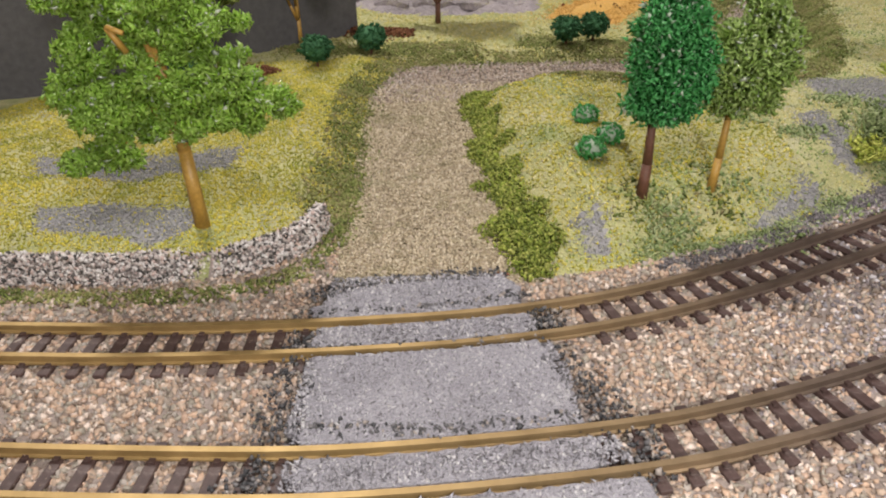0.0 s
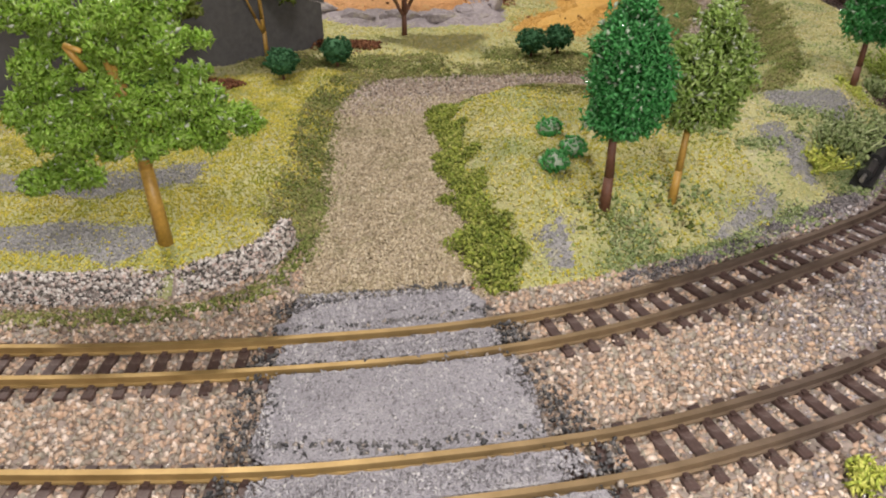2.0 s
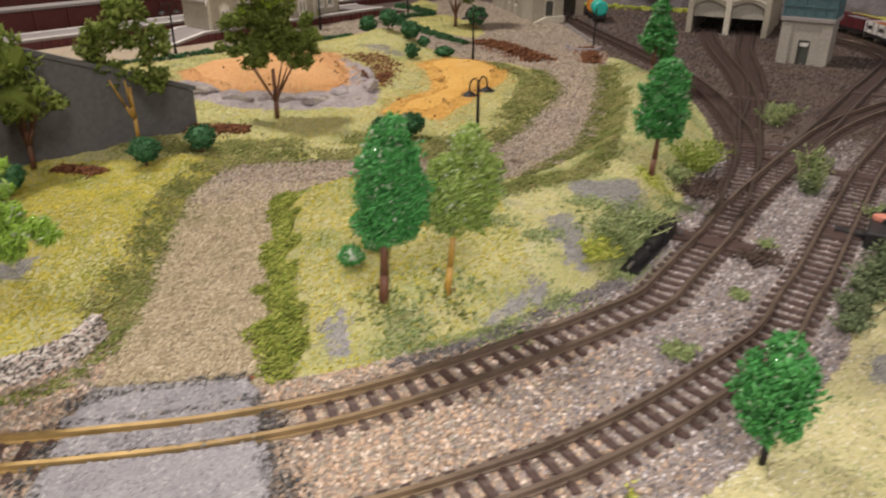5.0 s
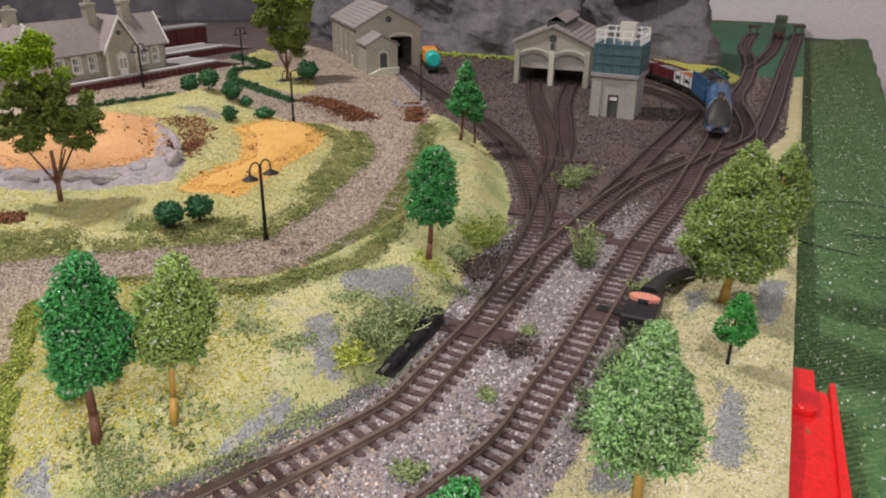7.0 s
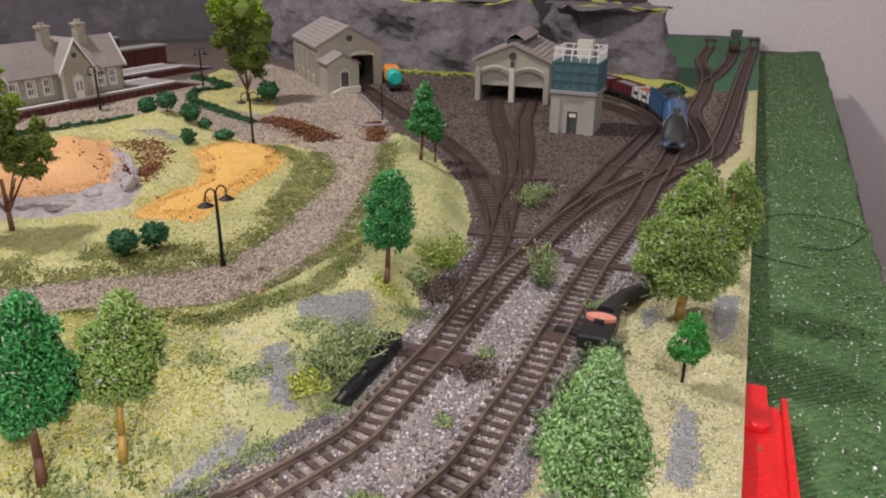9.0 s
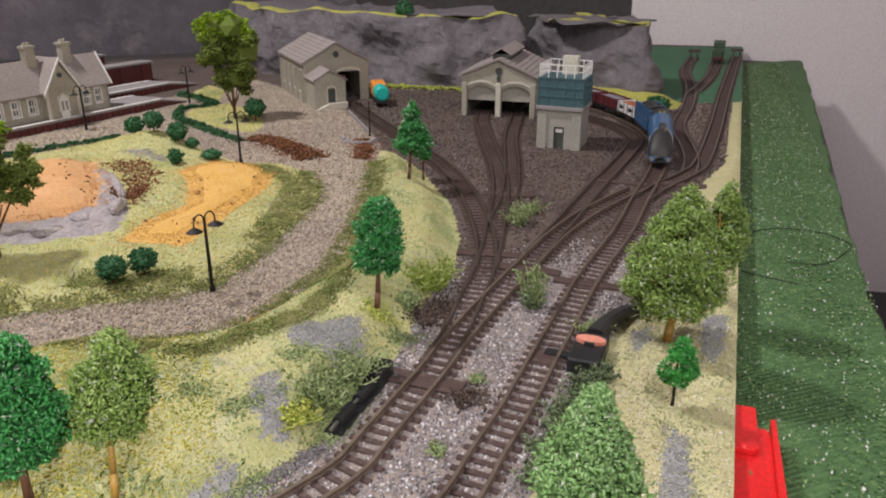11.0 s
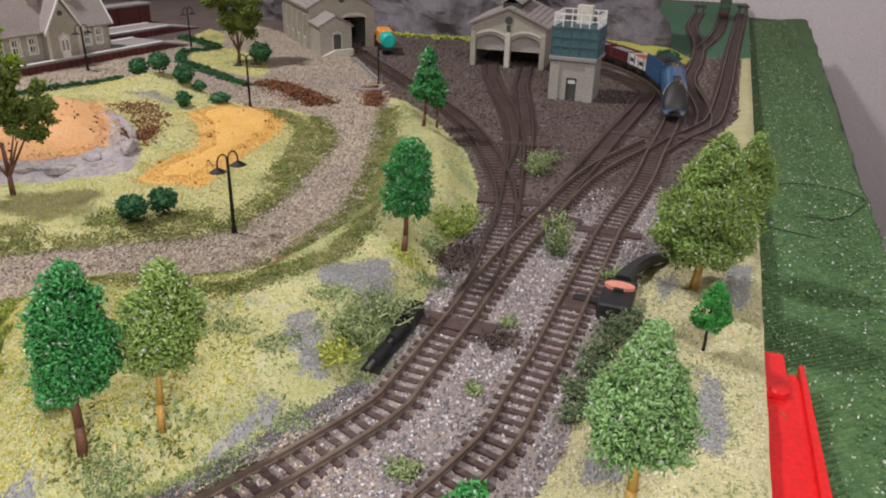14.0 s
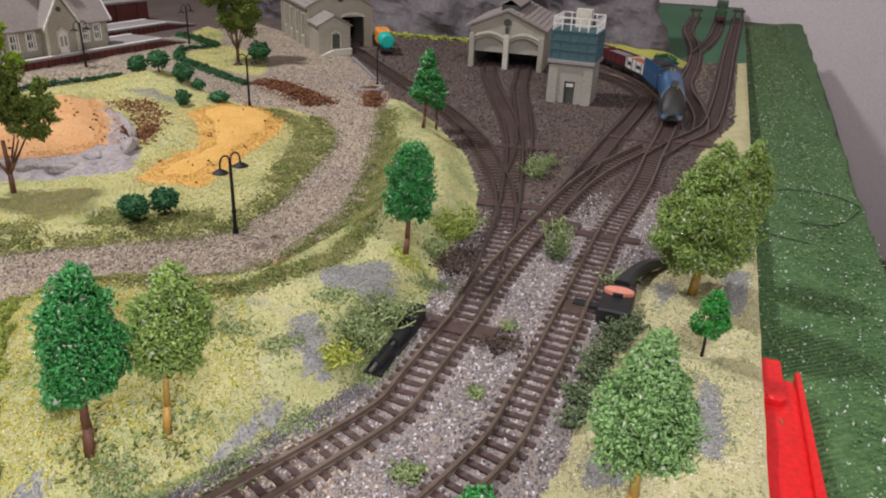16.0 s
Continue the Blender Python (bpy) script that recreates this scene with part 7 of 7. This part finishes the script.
DRIVER = wheel_mesh("driving_wheel", 0.0132, 14, M["wheel_red"])
SMALL = wheel_mesh("wheel", 0.0066, 10, M["wheel_red"])
DARK_WHEEL = wheel_mesh("wheel", 0.0066, 8, M["loco_black"])


def put_wheels(thing, rows, me, y=0.0083):
    for x, z in rows:
        for s in (-1, 1):
            ob = new(me.name, me)
            ob.parent = thing
            ob.matrix_basis = pose(x, s * y, z)


def lettering(word, size, m, material, parent, name="lettering"):
    c = bpy.data.curves.new(name, "FONT")
    c.body, c.size, c.extrude, c.align_x, c.align_y = word, size, 0.00008, "CENTER", "CENTER"
    tmp = new(name, c)
    me = bpy.data.meshes.new_from_object(tmp.evaluated_get(bpy.context.evaluated_depsgraph_get()))
    bpy.data.objects.remove(tmp)
    me.materials.clear()
    me.materials.append(material)
    ob = new(name, me)
    ob.parent = parent
    ob.matrix_basis = m
    return ob


def loco():
    thing = empty("steam_locomotive")
    tagged(thing, "streamlined garter-blue model steam locomotive with black nose", "locomotive")
    stations = [(0.0925, 0.0070, 0.0145), (0.0905, 0.0120, 0.0205), (0.087, 0.0148, 0.0265), (0.081, 0.0165, 0.0340), (0.073, 0.0172, 0.0408), (0.065, 0.0175, 0.0462), (0.057, 0.0176, 0.0498), (0.045, 0.0177, 0.0508),
                (0.0, 0.0178, 0.0512), (-0.045, 0.0179, 0.0512), (-0.060, 0.0180, 0.0518), (-0.093, 0.0180, 0.0518)]
    sx = [s[0] for s in stations][::-1]
    sw = [s[1] for s in stations][::-1]
    st = [s[2] for s in stations][::-1]

    def ring(x):
        w, top = float(np.interp(x, sx, sw)), float(np.interp(x, sx, st))
        low = 0.0075 if x > 0.052 else 0.0075 + 0.0125 * min(1.0, (0.052 - x) / 0.02)
        if x < -0.03:
            low = 0.020 - 0.004 * min(1, (-0.03 - x) / 0.05)
        low = min(low, top - 0.004)
        sh = low + (top - low) * (0.52 if x > 0.06 else 0.42)
        if x < -0.058:
            sh = top - 0.013
        pts = [(-w * (0.93 if x > 0 else 1.0), low), (-w, low + (sh - low) * 0.33), (-w, low + (sh - low) * 0.66), (-w, sh)]
        for i in range(1, 12):
            a = math.pi * i / 12
            pts.append((-w * math.cos(a), sh + (top - sh) * math.sin(a)))
        return pts + [(-y, z) for y, z in pts[3::-1]]

    xs = list(np.linspace(-0.093, 0.05, 34)) + list(np.linspace(0.053, 0.0925, 26))
    rings = [ring(x) for x in xs]
    k = len(rings[0])
    verts = [(x, y, z) for x, rg in zip(xs, rings) for y, z in rg]

    def dark(x, y, z):
        nose = x > 0.052 + 0.9 * max(0, 0.047 - z) if z > 0.020 else False
        if x > 0.052 and z < 0.030:
            nose = x > 0.0675 + 1.0 * max(0.0, 0.030 - z) * 0.4 and z > 0.0155
        band = 0.0195 < z < 0.0225 and x < 0.07 and x > -0.04
        roof = x < -0.058 and z > 0.0405
        return 1 if nose else 2 if roof else 3 if band else 0

    groups = {0: [], 1: [], 2: [], 3: []}
    for i in range(len(xs) - 1):
        for j in range(k - 1):
            f = (i * k + j, (i + 1) * k + j, (i + 1) * k + j + 1, i * k + j + 1)
            c = np.mean([verts[v] for v in f], axis=0)
            groups[dark(*c)].append(f[::-1])
    groups[0].append(tuple(range(k)))
    groups[1].append(tuple((len(xs) - 1) * k + j for j in range(k))[::-1])
    for g, nm, mt in ((0, "casing", "loco_blue"), (1, "nose", "loco_black"), (2, "cab_roof", "loco_black"), (3, "black_band", "loco_black")):
        if groups[g]:
            ob = mesh_from(nm, verts, groups[g], M[mt], thing, smooth=True)
            bm = bmesh.new()
            bm.from_mesh(ob.data)
            bmesh.ops.delete(bm, geom=[v for v in bm.verts if not v.link_faces], context="VERTS")
            bm.to_mesh(ob.data)
            bm.free()
    # lining where blue meets the black nose, boiler bands, handrails
    def surf(x, z):
        rg = ring(x)
        half = [(y, zz) for y, zz in rg[:k // 2 + 1]]
        return float(np.interp(z, [p[1] for p in half], [-p[0] for p in half]))
    for s in (-1, 1):
        bm = bmesh.new()
        path = [(0.052 + 0.9 * max(0, 0.047 - z), z) for z in np.linspace(0.0495, 0.031, 9)]
        pts = [Vector((x, s * (surf(x, z) + 0.0002), z)) for x, z in path]
        for a, b in zip(pts, pts[1:]):
            rod(bm, a, b, 0.00022, 0.00022, 4)
        part("white_lining", bm, M["white"], thing)
        part("handrail", rods(((0.045, s * 0.0172, 0.0375), (-0.055, s * 0.0172, 0.0385), 0.0004), n=5), M["loco_blue"], thing)
        for i in range(6):
            part("handrail_knob", rods(((0.042 - 0.019 * i, s * 0.0168, 0.0376), (0.042 - 0.019 * i, s * 0.0180, 0.0376), 0.0008), n=6), M["loco_blue"], thing)
        plate = part("nameplate", boxes((0.030, 0.052, s * 0.0178 - 0.0003, s * 0.0178 + 0.0003, 0.0275, 0.0305)), M["loco_black"], thing)
        lettering("MALLARD", 0.0034, pose(0.041, s * 0.01815, 0.029, 90, 0, 0 if s < 0 else 180), M["brass"], plate)
        lettering("4468", 0.0062, pose(-0.074, s * 0.01825, 0.0265, 90, 0, 0 if s < 0 else 180), M["brass"], thing, "cab_number")
        win = part("cab_window", boxes((-0.074, -0.067, s * 0.0181 - 0.0002, s * 0.0181 + 0.0002, 0.032, 0.0385)), M["shaded_inside"], thing)
        part("cab_window", boxes((-0.084, -0.077, s * 0.0181 - 0.0002, s * 0.0181 + 0.0002, 0.032, 0.0385)), M["white"], thing)
        part("side_rod", boxes((-0.034, 0.022, s * 0.0108 - 0.0004, s * 0.0108 + 0.0004, 0.0100, 0.0118)), M["steel"], thing)
        part("cylinder", rods(((0.040, s * 0.0125, 0.0115), (0.054, s * 0.0125, 0.0115), 0.0042), n=12), M["loco_black"], thing)
        part("buffer", rods(((0.086, s * 0.0115, 0.0135), (0.096, s * 0.0115, 0.0135), 0.0015), ((0.096, s * 0.0115, 0.0135), (0.0972, s * 0.0115, 0.0135), 0.0032), n=12), M["steel"], thing)
        part("front_fairing", rods(((0.070, s * 0.0130, 0.0120), (0.0885, s * 0.0118, 0.0112), 0.0052, 0.0038), ((0.0885, s * 0.0118, 0.0112), (0.0915, s * 0.0114, 0.0110), 0.0038, 0.0015), n=14), M["loco_blue"], thing)
    for i in range(7):
        x = 0.036 - 0.0155 * i
        rg = ring(x)
        bm = bmesh.new()
        for a, b in zip(rg[4:k - 5], rg[5:k - 4]):
            rod(bm, (x, a[0] * 1.002, a[1] + 0.0001), (x, b[0] * 1.002, b[1] + 0.0001), 0.00035, 0.00035, 4)
        part("boiler_band", bm, M["loco_blue"], thing)
    part("chimney", rods(((0.049, 0, 0.049), (0.049, 0, 0.0555), 0.0055, 0.0048), ((0.043, 0, 0.049), (0.043, 0, 0.0550), 0.0052, 0.0046), n=18), M["loco_black"], thing)
    part("chimney_fairing", prism([(0.058, 0.047), (0.030, 0.050), (0.040, 0.0545), (0.054, 0.0550)], -0.0045, 0.0045), M["loco_black"], thing)
    part("whistle", rods(((0.0615, 0.004, 0.046), (0.0615, 0.004, 0.0525), 0.0008, 0.0005), n=8), M["brass"], thing)
    for y in (-0.003, 0.003):
        part("safety_valve", rods(((-0.056, y, 0.0515), (-0.056, y, 0.0545), 0.0013, 0.0010), n=10), M["brass"], thing)
    part("frame", boxes((-0.093, 0.080, -0.0060, 0.0060, 0.006, 0.017)), M["loco_black"], thing)
    part("coupling_hook", boxes((0.088, 0.0955, -0.002, 0.002, 0.009, 0.0115)), M["loco_black"], thing)
    part("footplate", boxes((-0.093, -0.044, -0.0165, 0.0165, 0.010, 0.0155)), M["loco_black"], thing)
    put_wheels(thing, [(0.016, 0.0132), (-0.006 - 0.006, 0.0132), (-0.040, 0.0132)], DRIVER)
    put_wheels(thing, [(0.064, 0.0066), (0.040, 0.0066), (-0.072, 0.0066)], SMALL)
    return thing


def tender():
    thing = empty("tender")
    tagged(thing, "garter-blue model tender loaded with black coal", "tender")
    L, w = 0.094, 0.0175
    bm = prism([(-L / 2, 0.013), (L / 2, 0.013), (L / 2, 0.045), (L / 2 - 0.006, 0.047), (-L / 2, 0.045)], -w, w)
    bmesh.ops.bevel(bm, geom=list(bm.edges), offset=0.001, segments=2, affect="EDGES")
    part("body", bm, M["loco_blue"], thing)
    part("side_sheet", boxes((-L / 2 + 0.002, L / 2 - 0.002, -w, -w + 0.001, 0.044, 0.0485), bevel=0.0003), M["loco_blue"], thing)
    part("side_sheet", boxes((-L / 2 + 0.002, L / 2 - 0.002, w - 0.001, w, 0.044, 0.0485), bevel=0.0003), M["loco_blue"], thing)
    part("coal_bunker", boxes((-0.012, L / 2 - 0.006, -w + 0.002, w - 0.002, 0.0455, 0.0478)), M["loco_black"], thing)
    r = np.random.default_rng(4)
    n = 900
    p = np.c_[r.uniform(-0.010, 0.038, n), r.uniform(-0.012, 0.012, n), np.zeros(n)]
    p[:, 2] = 0.0475 + 0.004 * (1 - (p[:, 1] / 0.013) ** 2) * r.uniform(0.4, 1, n)
    crumbs("coal", p, 0.0026, M["coal"], thing, 0.8, 4)
    part("water_scoop_dome", rods(((-0.028, 0, 0.0445), (-0.028, 0, 0.0495), 0.0065, 0.0055), n=18), M["loco_black"], thing)
    n = 13
    arc = [(-w + 2 * w * i / (n - 1), 0.046 + 0.006 * math.sin(math.pi * i / (n - 1))) for i in range(n)]
    for x in (-0.014, L / 2 - 0.008):
        bm = prism([*arc, (w, 0.044), (-w, 0.044)], 0, 0.0015)
        bmesh.ops.rotate(bm, verts=bm.verts, matrix=Matrix.Rotation(radians(90), 3, "Z"))
        bmesh.ops.translate(bm, verts=bm.verts, vec=(x, 0, 0))
        part("bulkhead", bm, M["loco_black"], thing)
    part("frame", boxes((-L / 2, L / 2, -0.0158, 0.0158, 0.008, 0.0128)), M["loco_black"], thing)
    for s in (-1, 1):
        for i in range(4):
            part("axle_box", boxes((-0.036 + 0.024 * i - 0.002, -0.036 + 0.024 * i + 0.002, s * 0.0162 - 0.0008, s * 0.0162 + 0.0008, 0.0050, 0.0105)), M["loco_black"], thing)
            part("letter_bar", boxes((-0.033 + 0.021 * i, -0.031 + 0.021 * i, s * (w + 0.0001) - 0.0001, s * (w + 0.0001) + 0.0001, 0.029, 0.033)), M["brass"], thing)
    put_wheels(thing, [(-0.036 + 0.024 * i, 0.0066) for i in range(4)], SMALL)
    return thing


def wagon(label, body, load, planks=5, bars=True):
    thing = empty("goods_wagon")
    tagged(thing, label, "wagon", "goods wagons in the train")
    L, w, z0, z1 = 0.074, 0.0155, 0.0155, 0.034
    part("floor", boxes((-L / 2, L / 2, -w, w, 0.0130, z0)), M["loco_black"], thing)
    for i in range(planks):
        a, b = z0 + (z1 - z0) * i / planks, z0 + (z1 - z0) * (i + 1) / planks - 0.0004
        for s in (-1, 1):
            part("side_plank", boxes((-L / 2, L / 2, s * w - 0.0008, s * w + 0.0008, a, b), bevel=0.0002), M[body], thing)
            part("end_plank", boxes((s * L / 2 - 0.0008, s * L / 2 + 0.0008, -w + 0.001, w - 0.001, a, b), bevel=0.0002), M[body], thing)
    for s in (-1, 1):
        for x in (-0.030, -0.008, 0.008, 0.030):
            part("strap", boxes((x - 0.0007, x + 0.0007, s * (w + 0.0011) - 0.0004, s * (w + 0.0011) + 0.0004, z0, z1)), M["loco_black"], thing)
        if bars:
            for x in (-0.019, 0.019):
                part("letter_bar", boxes((x - 0.007, x + 0.007, s * (w + 0.0010) - 0.0002, s * (w + 0.0010) + 0.0002, z0 + 0.006, z0 + 0.0125)), M["white" if body == "wagon_red" else "loco_black"], thing)
        part("sole_bar", boxes((-L / 2, L / 2, s * 0.0125 - 0.001, s * 0.0125 + 0.001, 0.0090, 0.0130)), M["loco_black"], thing)
        part("brake_lever", rods(((0.0, s * 0.0150, 0.0095), (0.030, s * 0.0152, 0.0065), 0.0005), n=5), M["loco_black"], thing)
        for x in (-1, 1):
            part("buffer", rods(((x * L / 2, s * 0.011, 0.0125), (x * (L / 2 + 0.004), s * 0.011, 0.0125), 0.0013), n=8), M["loco_black"], thing)
    bm = bmesh.new()
    bmesh.ops.create_grid(bm, x_segments=26, y_segments=12, size=1, matrix=Matrix.Translation((0, 0, z1 - 0.0035)) @ Matrix.Diagonal((L / 2 - 0.001, w - 0.001, 1, 1)))
    for v in bm.verts:
        v.co.z += 0.0016 * noise.noise(v.co * 160) + 0.0010 * noise.noise(v.co * 420)
    part("load", bm, M[load], thing)
    put_wheels(thing, [(-0.021, 0.0066), (0.021, 0.0066)], DARK_WHEEL)
    return thing


# The train stands on the main curve.
TRAIN_Q, TRAIN_D = spline(TRACKS["outer"], 0.001)
start = int(np.argmin(np.hypot(TRAIN_Q[:, 0] - 0.772, TRAIN_Q[:, 1] - 0.810)))


SIZE = 0.9


def on_rails(ob, front, length):
    """Sets a vehicle on the curve, its wheels at both ends on the line."""
    a, b = TRAIN_Q[start + int((front + length * 0.15) * 1000)], TRAIN_Q[start + int((front + length * 0.85) * 1000)]
    c = (a + b) / 2
    ob.matrix_basis = pose(c[0], c[1], 0.0050, 0, 0, math.degrees(math.atan2(a[1] - b[1], a[0] - b[0]))) @ Matrix.Diagonal((SIZE, SIZE, SIZE, 1))


at = 0.0
for vehicle, length in ((loco(), 0.187), (tender(), 0.098), (wagon("pale grey open wagon with a rust-brown load", "wagon_white", "rust_load"), 0.083),
                        (wagon("dark red open wagon with a grey load", "wagon_red", "grey_load", 5, False), 0.083), (wagon("dark red open wagon with a grey load", "wagon_red", "grey_load", 5, False), 0.083)):
    on_rails(vehicle, at, length * SIZE)
    at += length * SIZE


def tank_wagon():
    thing = empty("tank_wagon", pose(0.549, 1.375, 0.0, 0, 0, 82))
    tagged(thing, "bright teal and orange tank wagon beside the goods shed", "wagon")
    part("tank", rods(((-0.034, 0, 0.026), (-0.004, 0, 0.026), 0.0135, 0.0135), ((-0.037, 0, 0.026), (-0.034, 0, 0.026), 0.010, 0.0135), n=22), M["tank_green"], thing)
    part("cab", boxes((0.0, 0.045, -0.013, 0.013, 0.014, 0.040), bevel=0.003), M["van_orange"], thing)
    part("frame", boxes((-0.036, 0.046, -0.011, 0.011, 0.009, 0.0135)), M["loco_black"], thing)
    put_wheels(thing, [(-0.022, 0.0066), (0.030, 0.0066)], DARK_WHEEL)
    return thing


tank_wagon()


def parked_loco():
    a, b = CURVES["siding_mid"][0][-12], CURVES["siding_mid"][0][-3]
    c = (a + b) / 2
    thing = empty("shunter", pose(c[0], c[1], 0.005, 0, 0, math.degrees(math.atan2(b[1] - a[1], b[0] - a[0]))))
    tagged(thing, "small dark olive vehicle parked at the siding's end", "shunter")
    part("body", boxes((-0.05, 0.03, -0.014, 0.014, 0.010, 0.032), bevel=0.004), M["olive_loco"], thing)
    bm = prism([(-0.012, 0.032), (0.03, 0.032), (0.03, 0.045), (0.009, 0.050), (-0.012, 0.045)], -0.014, 0.014)
    part("cab", bm, M["olive_loco"], thing)
    part("buffer_beam", boxes((-0.053, -0.050, -0.014, 0.014, 0.009, 0.014)), M["wagon_red"], thing)
    put_wheels(thing, [(-0.035, 0.0066), (0.015, 0.0066)], DARK_WHEEL)


parked_loco()
for nm in ("siding_left", "siding_right"):
    q, d = CURVES[nm]
    stop = empty("buffer_stop", pose(q[-1][0], q[-1][1], 0.001, 0, 0, math.degrees(math.atan2(d[-1][1], d[-1][0]))))
    tagged(stop, "dark brown buffer stop at the siding's end", "buffer stop", "buffer stops")
    for s in (-1, 1):
        part("post", boxes((-0.003, 0.003, s * 0.0085 - 0.002, s * 0.0085 + 0.002, 0, 0.022)), M["sleeper"], stop)
        part("stay", rods(((-0.02, s * 0.0085, 0.003), (0.0, s * 0.0085, 0.018), 0.0013), n=6), M["sleeper"], stop)
    part("beam", boxes((-0.005, -0.002, -0.016, 0.016, 0.014, 0.021), bevel=0.0006), M["sleeper"], stop)


# ---- small bits lying about ----
def leaf_bit(x, y, turn, material, label, size=0.004):
    bm = slab([(-size, 0), (-size * 0.3, -size * 0.4), (size, -size * 0.1), (size * 0.4, size * 0.4)], 0, 0.0006)
    ob = tagged(part("leaf_scrap", bm, M[material]), label, "leaf", "leaf scraps")
    ob.matrix_basis = pose(x, y, land(x, y) + 0.0014, 6, 4, turn)


leaf_bit(-0.0060, 0.1965, 30, "rust_load", "rust-brown leaf scrap lying on the ballast", 0.0045)
leaf_bit(0.050, 0.2905, 5, "rust_load", "rust-brown leaf scrap at the path's end", 0.004)
leaf_bit(0.470, 0.268, 60, "rust_load", "rust-brown leaf scrap on the pale grass", 0.003)
twig = empty("twig", pose(0.232, 0.532, land(0.232, 0.532) + 0.001, 0, 0, 40))
tagged(twig, "thin dry brown twig lying by the footpath", "twig")
part("stem", rods(((-0.02, 0, 0), (0.0, 0.002, 0.002), 0.0006, 0.0005), ((0.0, 0.002, 0.002), (0.022, -0.002, 0.003), 0.0005, 0.0003), ((0.0, 0.002, 0.002), (0.010, 0.010, 0.003), 0.0004, 0.0002), n=5), M["bark_yellow"], twig)
kerb = empty("kerb")
tagged(kerb, "pale stone kerb beside the goods siding", "kerb")
for k in range(9):
    q0, q1 = 1.145 + 0.020 * k, 1.163 + 0.020 * k
    part("kerb_stone", slab([(0.470 + 0.0006 * k, q0), (0.474 + 0.0006 * k, q0), (0.4746 + 0.0006 * k, q1), (0.4706 + 0.0006 * k, q1)], 0, 0.004), M["platform_top"], kerb)
ring_wall = empty("ruined_wall")
tagged(ring_wall, "low curved ruin of grey stones at the siding's end", "ruin")
for k in range(11):
    a = math.radians(150 + 17 * k)
    b = pose(0.447 + 0.024 * math.cos(a), 1.105 + 0.030 * math.sin(a), 0, 0, 0, math.degrees(a) + 90 + random.uniform(-9, 9))
    st = part("stone", boxes((-0.004, 0.004, -0.0025, 0.0025, 0, random.uniform(0.004, 0.007)), bevel=0.0008), M["rockery"], ring_wall)
    st.matrix_basis = b
